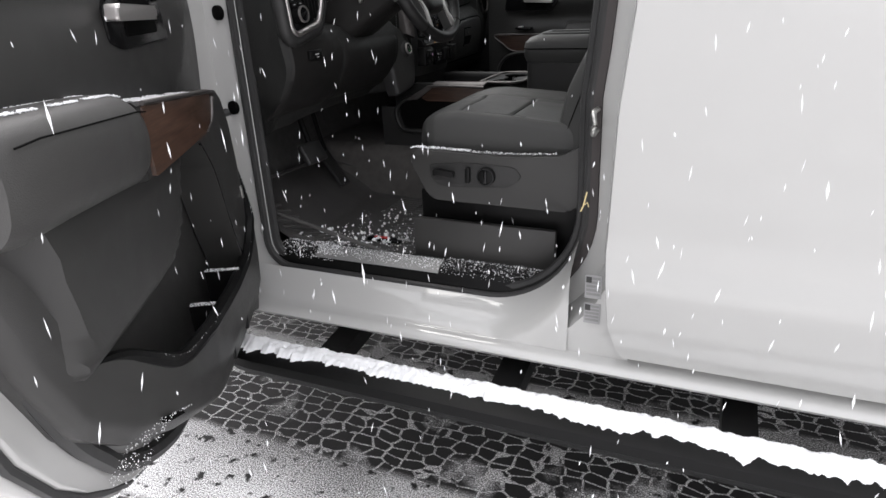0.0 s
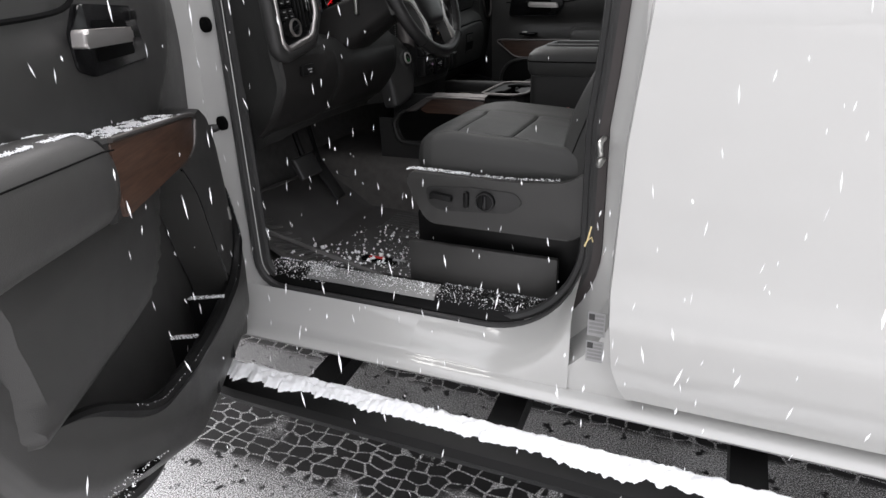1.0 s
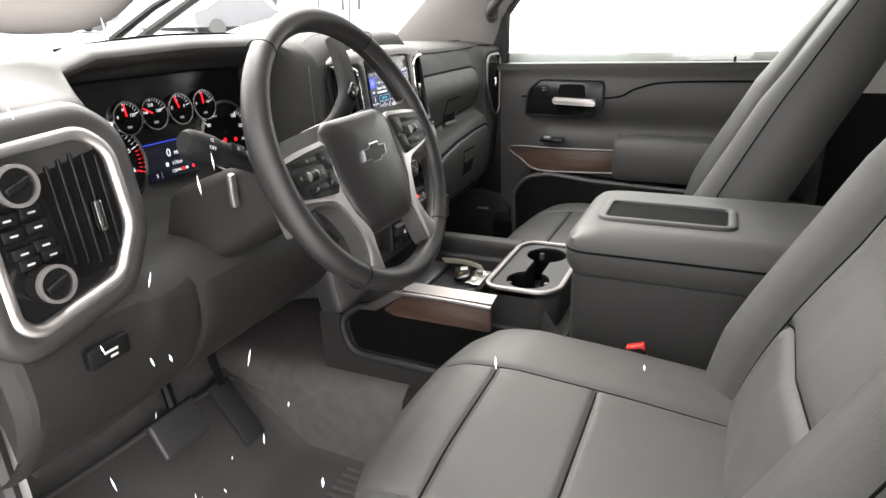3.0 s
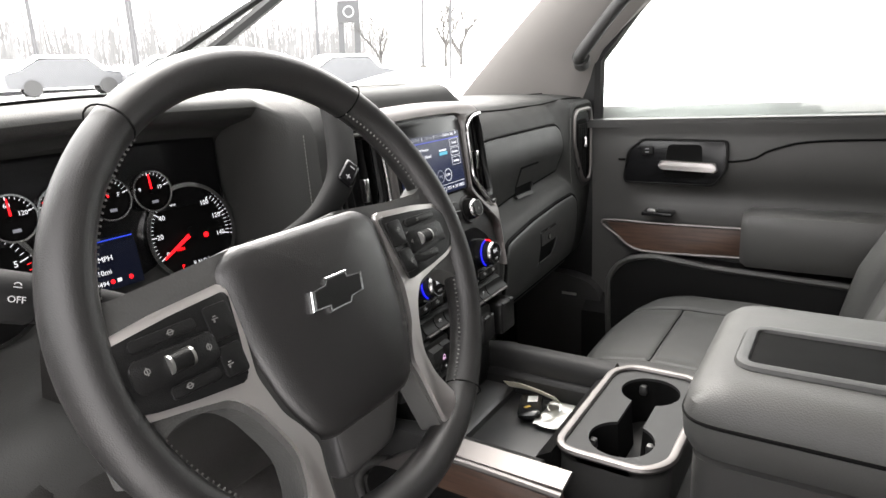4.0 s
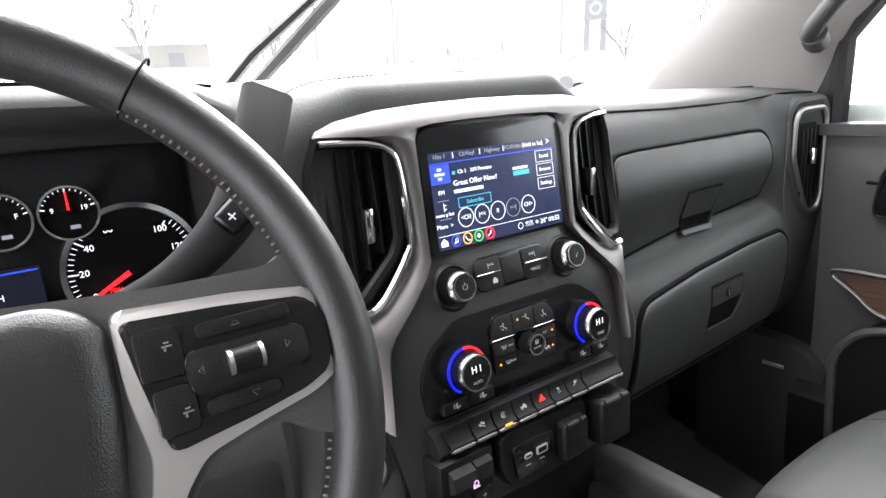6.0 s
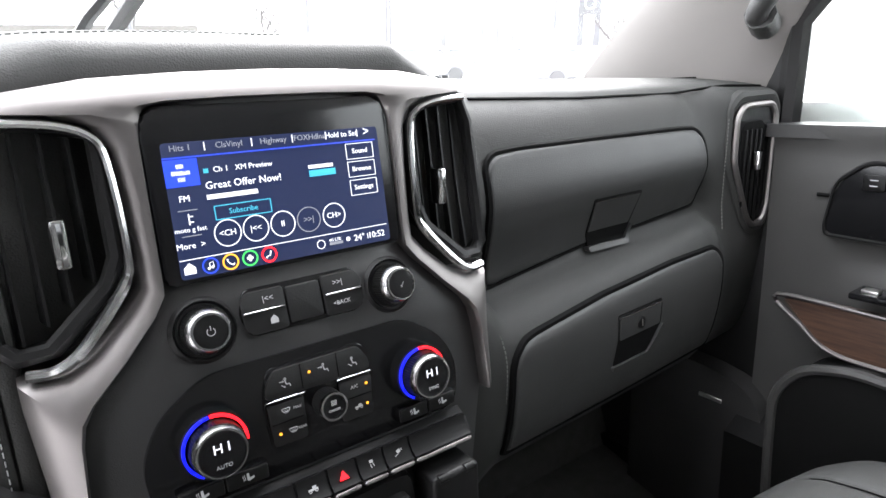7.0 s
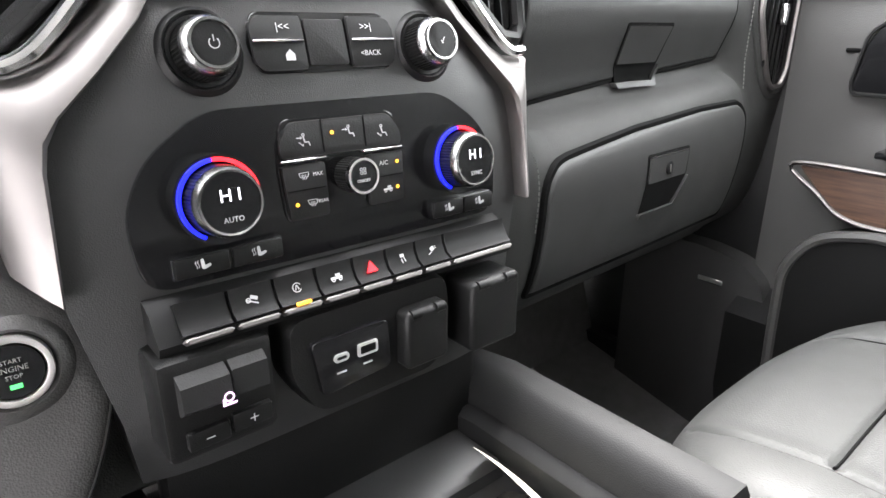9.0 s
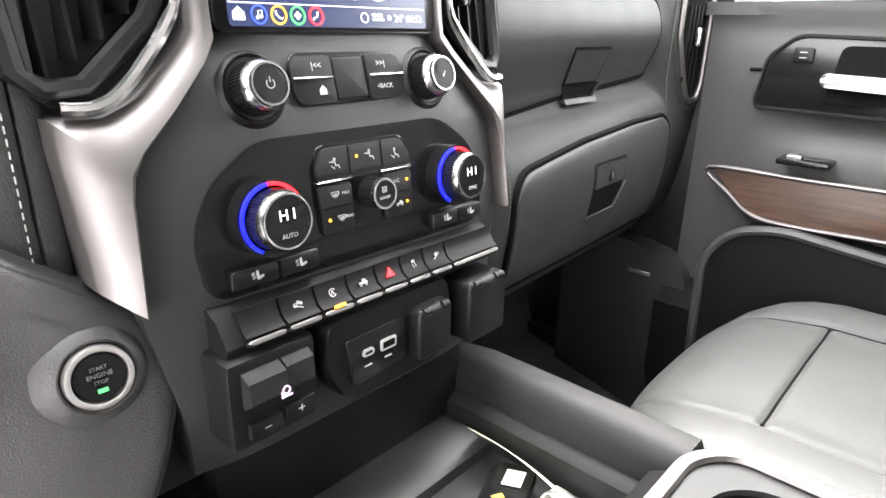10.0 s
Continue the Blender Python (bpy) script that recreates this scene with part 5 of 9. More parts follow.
part("audio_key", face_plate(rounded(0.0140, 0.0135, 0.002, 4, (0, 1.2362)), 0.0030, -0.002, 0.0008), M_RAIL, audio)
for text, y, z, s in (("|<<", -0.029, 1.244, 0.0062), (">>|", 0.029, 1.244, 0.0062), ("<BACK", 0.030, 1.2285, 0.0048)):
    part("button_print", words(text, s, on_face(y, z, 0.0042), depth=0.0001), M_PRINT, audio, flat=True)
part("home_print", prism([(-0.003, -0.003), (0.003, -0.003), (0.003, 0.0005), (0, 0.0035), (-0.003, 0.0005)], 0, 0.0002, on_face(-0.027, 1.2285, 0.0042)), M_PRINT, audio, flat=True)

# the climate panel
climate = part("climate_panel", face_plate(fillet([(-0.130, 1.108), (0.130, 1.108), (0.134, 1.150), (0.120, 1.178), (0.085, 1.202), (-0.085, 1.202), (-0.120, 1.178), (-0.134, 1.150)], 0.015, 6), 0.002, -0.008, 0.0012), M_GLOSS, stack, "gloss black climate panel")


def temperature_knob(y, low):
    m = on_face(y, 1.1545, 0.013) @ Matrix.Diagonal((0.93, 0.93, 1, 1))
    knob = part("temperature_knob", knurled_ring(0.0212, -0.014, 0.012, m, 60), M_HARD, stack, "temperature knob lit by a blue and red ring")
    part("glow_bed", ring(0.0222, 0.0268, -0.014, 0.0005, 48, m), M_GLOSS, knob)
    part("blue_ring", ring(0.0228, 0.0250, -0.001, 0.0025, 40, m, 95, 240), M_RINGBLUE, knob, "glowing blue arc")
    part("red_ring", ring(0.0228, 0.0250, -0.001, 0.0025, 24, m, -6, 93), M_RED_LIT, knob, "glowing red arc")
    part("shoulder", loft([[m @ Vector((r * math.cos(2 * math.pi * i / 48), r * math.sin(2 * math.pi * i / 48), w)) for i in range(48)] for r, w in ((0.0208, 0.011), (0.0204, 0.0140), (0.0188, 0.0165), (0.0182, 0.0165))]), M_DARKCHROME, knob, "smoked chrome shoulder")
    part("chrome_edge", ring(0.0176, 0.0189, 0.0155, 0.0176, 48, m), M_CHROME, knob, "thin chrome edge")
    part("cap", disc(0.0178, 0.012, 0.0168, 40, m, 0.0006), M_GLOSS, knob)
    top = m @ Matrix.Translation((0, 0, 0.0170))
    part("reading", words("H I", 0.0105, top @ Matrix.Translation((0, 0.004, 0)), depth=0.0001), M_WHITE_LIT, knob, flat=True)
    part("name", words(low, 0.0044, top @ Matrix.Translation((0, -0.0098, 0.0004)), depth=0.0001), M_PRINT, knob, flat=True)


temperature_knob(-0.0868, "AUTO")
temperature_knob(0.0890, "SYNC")
mode = part("air_mode_plate", face_plate(fillet([(-0.0445, 1.131), (0.0445, 1.131), (0.0465, 1.168), (0.041, 1.1935), (-0.041, 1.1935), (-0.0465, 1.168)], 0.007), 0.0030, 0.0, 0.0008), M_GLOSS, stack)
part("air_button", face_plate(fillet([(-0.0445, 1.1705), (0.0445, 1.1705), (0.0440, 1.1800), (0.0360, 1.1915), (-0.0360, 1.1915), (-0.0440, 1.1800)], 0.0035), 0.0055, 0.001, 0.0009), M_RAIL, mode, "row of three air direction switches")
for k in (-1, 1):
    low = [(k * 0.0155, 1.1330), (k * 0.0425, 1.1330), (k * 0.0445, 1.1662), (k * 0.0155, 1.1662)]
    part("air_button", face_plate(fillet(low[::k], 0.0018), 0.0055, 0.001, 0.0009), M_RAIL, mode)
    part("switch_seam", box((0, 0, 0), (0.026, 0.0007, 0.0006), m=on_face(k * 0.0300, 1.1505, 0.0057)), M_DARK, mode, flat=True)
    part("chrome_strip", box((0, 0, 0), (0.0310, 0.0015, 0.004), 0.0005, 1, on_face(k * 0.0292, 1.1683, 0.0045)), M_CHROME, mode, "thin chrome strip")
fan_m = on_face(0.0025, 1.155, 0.003) @ Matrix.Diagonal((0.76, 0.76, 1, 1))
fan = part("fan_knob", knurled_ring(0.0150, 0, 0.016, fan_m, 40), M_HARD, stack, "black fan knob with a chrome edge")
part("chrome_edge", ring(0.0128, 0.0150, 0.0140, 0.0178, 40, fan_m), M_CHROME, fan, "chrome edge")
part("cap", disc(0.0127, 0.012, 0.0168, 32, fan_m), M_GLOSS, fan)
part("name", words("ON/OFF", 0.0036, fan_m @ Matrix.Translation((0, -0.004, 0.0169)), depth=0.0001), M_PRINT, fan, flat=True)
for dx, dy in ((-0.0016, 0.0055), (0.0016, 0.0055), (-0.0016, 0.0025), (0.0016, 0.0025)):
    part("fan_mark", ring(0.0009, 0.0014, 0, 0.0002, 14, fan_m @ Matrix.Translation((dx, dy, 0.0169))), M_PRINT, fan, flat=True)


def pictogram(y, z, kind, lift=0.0058, mat=None, parent=None, size=1.0, axes=None):
    """Small printed signs of bars and arcs on a switch."""
    m = (axes or on_face(y, z, lift)) @ Matrix.Diagonal((size, size, 1, 1))
    bits = []
    if kind == "seat":
        bits = [prism(fillet([(-0.0012, 0.0036), (0.0004, 0.0040), (0.0010, -0.0002), (0.0042, 0.0006), (0.0044, -0.0010), (0.0006, -0.0024), (-0.0010, -0.0018)], 0.0006, 3), 0, 0.0002, m)]
        bits += [tube([m @ Vector((-0.0026 + 0.0012 * k + 0.0004 * math.sin(i * 1.6), -0.0012 + 0.0011 * i + 0.0003 * k, 0.0001)) for i in range(5)], 0.00032, 4, squash=0.4) for k in (-1, 0)]
    elif kind in ("air", "air_low", "air_both"):
        bits = [ring(0.0006, 0.0013, 0, 0.0002, 14, m @ Matrix.Translation((0.0012, 0.0036, 0))), box((0, 0, 0), (0.0010, 0.0042, 0.0002), m=m @ pose(0.0016, 0.0002, 0, 0, 0, 14)), box((0.0036, -0.0018, 0), (0.0034, 0.0009, 0.0002), m=m), box((0, 0, 0), (0.0009, 0.0030, 0.0002), m=m @ pose(0.0056, -0.0032, 0, 0, 0, 18))]
        if kind != "air_low":
            bits += [box((-0.0030, 0.0016, 0), (0.0030, 0.0007, 0.0002), m=m), prism([(-0.0014, 0.0028), (-0.0014, 0.0004), (0.0002, 0.0016)], 0, 0.0002, m)]
        if kind != "air":
            bits += [box((0, 0, 0), (0.0034, 0.0007, 0.0002), m=m @ pose(-0.0016, -0.0026, 0, 0, 0, -40)), prism([(-0.0008, -0.0040), (0.0008, -0.0028), (0.0006, -0.0048)], 0, 0.0002, m)]
    elif kind == "screen":
        bits = [tube([m @ Vector((u, v, 0.0001)) for u, v in fillet([(-0.0042, 0.0022), (0.0042, 0.0022), (0.0030, -0.0012), (-0.0030, -0.0012)], 0.0008, 3)], 0.00034, 4, closed=True, squash=0.4)]
        bits += [tube([m @ Vector((u + 0.0004 * math.sin(i * 1.7), -0.0028 + 0.0009 * i, 0.0001)) for i in range(5)], 0.00030, 4, squash=0.4) for u in (-0.0014, 0.0, 0.0014)]
    elif kind == "truck":
        bits = [box((0, -0.0008, 0), (0.0085, 0.0016, 0.0002), m=m), box((0.0012, 0.001, 0), (0.0035, 0.0018, 0.0002), m=m), ring(0.0007, 0.0013, 0, 0.0002, 12, m @ Matrix.Translation((-0.0026, -0.002, 0))), ring(0.0007, 0.0013, 0, 0.0002, 12, m @ Matrix.Translation((0.0026, -0.002, 0)))]
    elif kind == "stop":
        bits = [ring(0.0026, 0.0032, 0, 0.0002, 20, m, 30, 330), box((0, 0, 0), (0.0006, 0.0034, 0.0002), m=m @ pose(-0.0007, 0, 0, 0, 0, -18)), box((0, 0, 0), (0.0006, 0.0034, 0.0002), m=m @ pose(0.0007, 0, 0, 0, 0, 18))]
    elif kind == "slope":
        bits = [box((0, -0.0012, 0), (0.0075, 0.0007, 0.0002), m=m @ pose(0, 0, 0, 0, 0, -25)), box((0.0002, 0.0016, 0), (0.0046, 0.0022, 0.0002), m=m @ pose(0, 0, 0, 0, 0, -25)), ring(0.001, 0.0016, 0, 0.0002, 12, m @ Matrix.Translation((-0.003, 0.0002, 0)))]
    elif kind == "skid":
        bits = [box((0, 0.0018, 0), (0.0034, 0.0024, 0.0002), m=m), box((-0.0013, -0.0018, 0), (0.0007, 0.0034, 0.0002), m=m @ pose(0, 0, 0, 0, 0, 15)), box((0.0013, -0.0018, 0), (0.0007, 0.0034, 0.0002), m=m @ pose(0, 0, 0, 0, 0, 15))]
    elif kind == "plug":
        bits = [box((0.001, 0.0004, 0), (0.0036, 0.003, 0.0002), m=m @ pose(0, 0, 0, 0, 0, 25)), box((-0.0026, -0.0012, 0), (0.0034, 0.0006, 0.0002), m=m @ pose(0, 0, 0, 0, 0, 25)), box((0.0036, 0.0022, 0), (0.0018, 0.0005, 0.0002), m=m), box((0.004, 0.001, 0), (0.0018, 0.0005, 0.0002), m=m)]
    elif kind == "triangle":
        bits = [prism([(-0.0045, -0.0035), (0.0045, -0.0035), (0, 0.0042)], 0, 0.0002, m)]
    part("switch_print", merge(*bits), mat or M_PRINT, parent, flat=True)


for y, z, k in ((-0.029, 1.1800, "air_both"), (0.003, 1.1820, "air"), (0.028, 1.1800, "air_low"), (-0.031, 1.159, "screen"), (-0.027, 1.142, "screen"), (0.030, 1.142, "truck")):
    pictogram(y, z, k, 0.0058, None, mode, 0.82)
for y in (-0.0148, 0.0160):
    part("switch_seam", box((0, 0, 0), (0.0007, 0.020, 0.0006), m=on_face(y, 1.1812, 0.0057)), M_DARK, mode, flat=True)
part("switch_name", words("MAX", 0.0032, on_face(-0.0215, 1.159, 0.0058), depth=0.0001), M_PRINT, mode, flat=True)
part("switch_name", words("REAR", 0.0030, on_face(-0.0195, 1.142, 0.0058), depth=0.0001), M_PRINT, mode, flat=True)
part("switch_name", words("A/C", 0.0042, on_face(0.028, 1.159, 0.0058), depth=0.0001), M_PRINT, mode, flat=True)
for y, z in ((-0.008, 1.1825), (-0.0375, 1.142), (0.039, 1.159), (0.038, 1.142)):
    part("amber_lamp", disc(0.0012, 0, 0.0004, 14, on_face(y, z, 0.0056)), M_ORANGE_LIT, mode, "small amber lamp", flat=True)
# seat heater switches under the temperature knobs
for c in (-0.0835, 0.0955):
    wide = 0.066 if c < 0 else 0.060
    plate = part("seat_heater_plate", box((0, 0, 0), (wide, 0.0135, 0.007), 0.0015, 2, on_face(c, 1.1195, 0.003)), M_GLOSS, stack)
    for dy in (-0.25, 0.25):
        part("seat_heater_switch", box((0, 0, 0), (wide * 0.47, 0.0115, 0.006), 0.0012, 2, on_face(c + dy * wide, 1.1195, 0.0055)), M_HARD, plate)
        pictogram(c + dy * wide, 1.1198, "seat", 0.0087, None, plate)

# the row of toggle switches with silver lips
toggle = part("toggle_shelf", loft([[(-0.026, y, 1.105), (-0.014, y, 1.099), (-0.004, y, 1.084), (-0.006, y, 1.078), (-0.024, y, 1.076), (-0.05, y, 1.09)] for y in (-0.133, 0.133)]), M_TOGGLE, stack)
EDGES = [-0.122, -0.092, -0.064, -0.036, -0.009, 0.017, 0.042, 0.068, 0.130]
for i, (a, b) in enumerate(zip(EDGES, EDGES[1:])):
    m = frame_of((-0.010, (a + b) / 2, 1.0945), (0, 1, 0), (-0.45, 0, 0.9))
    w = b - a - 0.0022
    tg = part("toggle_switch", loft([[(-w / 2, v, d) for v, d in ((0.0095, -0.004), (0.0095, 0.004), (0.004, 0.0022), (-0.004, 0.0024), (-0.0088, 0.006), (-0.0095, -0.004))], [(w / 2, v, d) for v, d in ((0.0095, -0.004), (0.0095, 0.004), (0.004, 0.0022), (-0.004, 0.0024), (-0.0088, 0.006), (-0.0095, -0.004))]], m=m), M_TOGGLE, stack, "black toggle switch with a silver lip")
    part("silver_lip", prism([(-w / 2 + 0.0015, -0.0108), (w / 2 - 0.0015, -0.0108), (w / 2, -0.0122), (w / 2 - 0.002, -0.0142), (-w / 2 + 0.002, -0.0142), (-w / 2, -0.0122)], -0.004, 0.0068, m, 0.0008, 1), M_SILVER, tg, "silver lip")
    kind = [None, "slope", "stop", "truck", "triangle", "skid", "plug", None][i]
    if kind:
        mm = m @ Matrix.Translation((0, 0.0005, 0.0034))
        pictogram(0, 0, kind, 0, M_RED_LIT if kind == "triangle" else M_PRINT, tg, 0.95, mm)
    if i == 2:
        part("amber_lamp", box((0, -0.0095, 0.0075), (0.010, 0.0022, 0.0016), 0.0005, 1, m), M_ORANGE_LIT, tg, "amber lamp")

# sockets below: trailer brake box, charging ports and covered outlets
brake = part("trailer_brake_box", merge(box((-0.022, -0.106, 1.046), (0.05, 0.066, 0.064), 0.005)), M_HARD, stack, "black trailer brake control")
part("brake_slider", loft([[(0.003, y, 1.070), (0.012, y, 1.066), (0.014, y, 1.052), (0.006, y, 1.046), (0.0, y, 1.046)] for y in (-0.130, -0.127, -0.104, -0.103)]), M_RAIL, brake)
part("brake_slider", loft([[(0.003, y, 1.070), (0.009, y, 1.066), (0.010, y, 1.050), (0.003, y, 1.046), (0.0, y, 1.046)] for y in (-0.101, -0.099, -0.082, -0.080)]), M_RAIL, brake)
part("gain_switch", box((0.004, -0.1165, 1.028), (0.006, 0.024, 0.012), 0.0015), M_HARD, brake)
part("gain_switch", box((0.004, -0.0905, 1.030), (0.006, 0.024, 0.012), 0.0015), M_HARD, brake)
right = frame_of((0.0074, -0.1165, 1.028), (0, 1, 0), (0, 0, 1))
part("minus_print", box((0, 0, 0), (0.005, 0.0007, 0.0002), m=right), M_PRINT, brake, flat=True)
right = frame_of((0.0074, -0.0905, 1.030), (0, 1, 0), (0, 0, 1))
part("plus_print", merge(box((0, 0, 0), (0.005, 0.0007, 0.0002), m=right), box((0, 0, 0.0001), (0.0007, 0.005, 0.0002), m=right)), M_PRINT, brake, flat=True)
right = frame_of((0.0148, -0.106, 1.054), (0, 1, 0), (-0.1, 0, 1))
part("brake_lamp", merge(ring(0.0020, 0.0030, 0, 0.0003, 18, right), box((0, -0.0042, 0), (0.008, 0.0012, 0.0003), m=right), box((-0.003, -0.002, 0), (0.0016, 0.003, 0.0003), m=right)), M_PINK_LIT, brake, "small pink lit sign", flat=True)

pod = part("charging_pod", loft([[(x, y, z) for y, z in fillet([(-0.062 * k, 1.078), (0.064 * k, 1.078), (0.068 * k, 1.045), (0.055 * k, 1.008), (-0.045 * k, 1.008), (-0.064 * k, 1.04)], 0.012)] for x, k in ((-0.06, 1.04), (-0.010, 1.02), (-0.003, 1.0), (0.0, 0.97))]), M_HARD, stack)
plate = part("port_plate", prism(fillet([(-0.049, 1.061), (0.008, 1.061), (0.010, 1.026), (-0.043, 1.022)], 0.003), -0.002, 0.004, Matrix(((0, 0, 1, 0), (1, 0, 0, 0), (0, 1, 0, 0), (0, 0, 0, 1))), 0.0012), M_GLOSS, pod)
face = frame_of((0.0042, 0, 0), (0, 1, 0), (0, 0, 1))
for y, w, h, r in ((-0.029, 0.0055, 0.0029, 0.0027), (-0.009, 0.0078, 0.0046, 0.0016)):
    port = part("charging_port", prism(rounded(w, h, r, 5, (y, 1.046)), 0, 0.0012, face), M_PORT, plate, "charging port with a steel rim")
    part("port_slot", prism(rounded(w - 0.0019, h - 0.0019, r * 0.4, 4, (y, 1.046)), 0.0011, 0.0016, face), M_DARK, plate)
    part("port_print", box((y, 1.035, 0.0002), (0.007, 0.0012, 0.0003), m=face), M_PRINT, plate, flat=True)
for y, w, z, h, lift in ((0.037, 0.038, 1.042, 0.044, 0.012), (0.101, 0.050, 1.042, 0.056, 0.014)):
    cover = part("outlet_cover", box((lift - 0.017, y, z), (0.036, w, h), 0.005, 3), M_HARD, stack, "black hinged outlet cover")
    part("hinge", tube([(lift - 0.002, y - w * 0.38, z + h / 2 - 0.003), (lift - 0.002, y - w * 0.18, z + h / 2 - 0.003)], 0.004, 10), M_HARD, cover)
    part("hinge", tube([(lift - 0.002, y + w * 0.18, z + h / 2 - 0.003), (lift - 0.002, y + w * 0.38, z + h / 2 - 0.003)], 0.004, 10), M_HARD, cover)

# stitched pad beside the silver surround
PAD = [(-0.240, -0.100), (-0.226, -0.084), (-0.214, -0.0725), (-0.2050, -0.0690), (-0.2025, -0.0695), (-0.2012, -0.0718), (-0.2000, -0.0695), (-0.1960, -0.0680), (-0.1905, -0.0682), (-0.1882, -0.0695), (-0.1874, -0.074), (-0.1874, -0.10)]
side_pad = part("stitched_pad", loft([[(x - dx, y, z) for y, x in PAD] for z, dx in ((1.112, 0.0), (1.15, 0.0), (1.20, 0.0), (1.25, 0.002), (1.285, 0.008))]), M_DASH, stack, "padded vinyl with a stitched seam")
part("pad_stitches", merge(*[box((-0.0688 - 0.002 * max(0, (z - 1.2) / 0.05), -0.2068, z), (0.0012, 0.0008, 0.0042), 0.0003, 1) for z in [1.125 + 0.0066 * i for i in range(22)]]), M_PRINT, side_pad, "pale thread stitches", flat=True)

# start button in its round pod beside the stack
start_m = frame_of((-0.036, -0.1950, 1.081), (0.05, 1, 0), (-0.22, 0, 1)) @ Matrix.Diagonal((0.90, 0.90, 1, 1))
pod_out = fillet([(-0.285, 1.186), (-0.227, 1.160), (-0.180, 1.124), (-0.163, 1.111), (-0.148, 1.086), (-0.148, 1.050), (-0.165, 1.008), (-0.195, 0.960), (-0.285, 0.930)], 0.016, 5)


def knee(y, z, w):
    return (-0.050 + w - 0.22 * (z - 1.076) - 0.35 * max(0.0, -0.215 - y), y, z)


def pod_ring(k, w):
    return [knee(-0.215 + (y + 0.215) * k, 1.055 + (z - 1.055) * k, w) for y, z in pod_out]


start_pod = part("start_panel", loft([pod_ring(k, w) for k, w in ((0.925, 0.0078), (0.915, 0.0086), (0.86, 0.0105), (0.70, 0.0115))]), M_POD, stack, "grained knee panel round the start button")
# rolled edge in darker plastic: its turned-away shade is put into the colour
part("panel_edge_shade", loft([pod_ring(k, w) for k, w in ((1.03, -0.035), (1.01, -0.008), (0.995, -0.001), (0.965, 0.0055), (0.94, 0.0080), (0.92, 0.0084), (0.90, 0.0080))], caps=False), M_STACK, start_pod)
part("start_recess", loft([[start_m @ Vector((r * math.cos(2 * math.pi * i / 40), r * math.sin(2 * math.pi * i / 40), w)) for i in range(40)] for r, w in ((0.036, -0.010), (0.030, -0.003), (0.0262, -0.0005), (0.0238, 0.0006), (0.0222, -0.0004), (0.0208, -0.005))], caps=False), M_POD, start_pod)
start = part("start_button", disc(0.0152, -0.004, 0.003, 40, start_m, 0.001), M_GLOSS, stack, "round engine start button with a silver ring")
part("silver_ring", loft([[start_m @ Vector((r * math.cos(2 * math.pi * i / 48), r * math.sin(2 * math.pi * i / 48), w)) for i in range(48)] for r, w in ((0.0207, -0.004), (0.0206, 0.003), (0.0200, 0.0042), (0.0180, 0.0046), (0.0168, 0.0042), (0.0162, 0.002), (0.0160, -0.003))], caps=False), M_SPOKE, start, "silver ring")
for text, dy, s in (("START", 0.0060, 0.0036), ("ENGINE", 0.0015, 0.0044), ("STOP", -0.0030, 0.0036)):
    part("start_print", words(text, s, start_m @ Matrix.Translation((0, dy, 0.0033)), depth=0.0001), M_THREAD, start, flat=True)
part("green_lamp", box((0, -0.0085, 0.0034), (0.0060, 0.0026, 0.0004), m=start_m), M_GREEN_LIT, start, "green lamp", flat=True)

# ---- instrument cluster ----
cluster = thing("instrument_cluster", (-0.22, -0.45, 1.2), "black instrument cluster with lit dials and red needles", "instrument cluster")
CL_X = -0.212
part("dial_panel", box((CL_X - 0.010, -0.452, 1.300), (0.012, 0.36, 0.19), 0.004), M_GLOSS, cluster)


def dial(y, z, r, a0, a1, ticks, names, needle, sweep_names=0.70, size=0.0075, red_from=None):
    """A round dial: bright ring, black face, ticks, figures and a lit needle. Angles anticlockwise from the far side."""
    m = frame_of((CL_X, y, z), (0, 1, 0), (-0.12, 0, 1))
    d = part("dial", disc(r, -0.004, 0.0, 40, m), M_DARK, cluster, "round black dial")
    part("chrome_ring", ring(r * 0.965, r * 1.05, -0.004, 0.006, 48, m), M_CHROME, d, "chrome ring")
    bits, reds = [], []
    for i in range(ticks + 1):
        t = i / ticks
        a = radians(lerp(a0, a1, t))
        long = i % max(1, ticks // max(1, len(names) - 1)) == 0
        q = m @ pose(0, 0, 0.0006, 0, 0, math.degrees(a))
        b = box((r * (0.87 if long else 0.90), 0, 0), (r * (0.15 if long else 0.08), 0.0011 if long else 0.0006, 0.0003), m=q)
        (reds if red_from is not None and t >= red_from else bits).append(b)
    part("ticks", merge(*bits), M_WHITE_LIT, d, flat=True)
    if reds:
        part("red_ticks", merge(*reds), M_RED_LIT, d, flat=True)
    for i, n in enumerate(names):
        a = radians(lerp(a0, a1, i / max(1, len(names) - 1)))
        if n:
            part("figure", words(n, size, m @ Matrix.Translation((r * sweep_names * math.cos(a), r * sweep_names * math.sin(a), 0.0006)), depth=0.0001), M_WHITE_LIT, d, flat=True)
    a = lerp(a0, a1, needle)
    q = m @ pose(0, 0, 0.003, 0, 0, a)
    part("needle", prism([(-0.10 * r, -0.045 * r), (0.86 * r, -0.018 * r), (0.86 * r, 0.018 * r), (-0.10 * r, 0.045 * r)], 0, 0.0015, q), M_RED_LIT, d, "lit red needle", flat=True)
    part("needle_hub", disc(0.12 * r, 0.0, 0.005, 24, m), M_DARK, d)
    return m, d


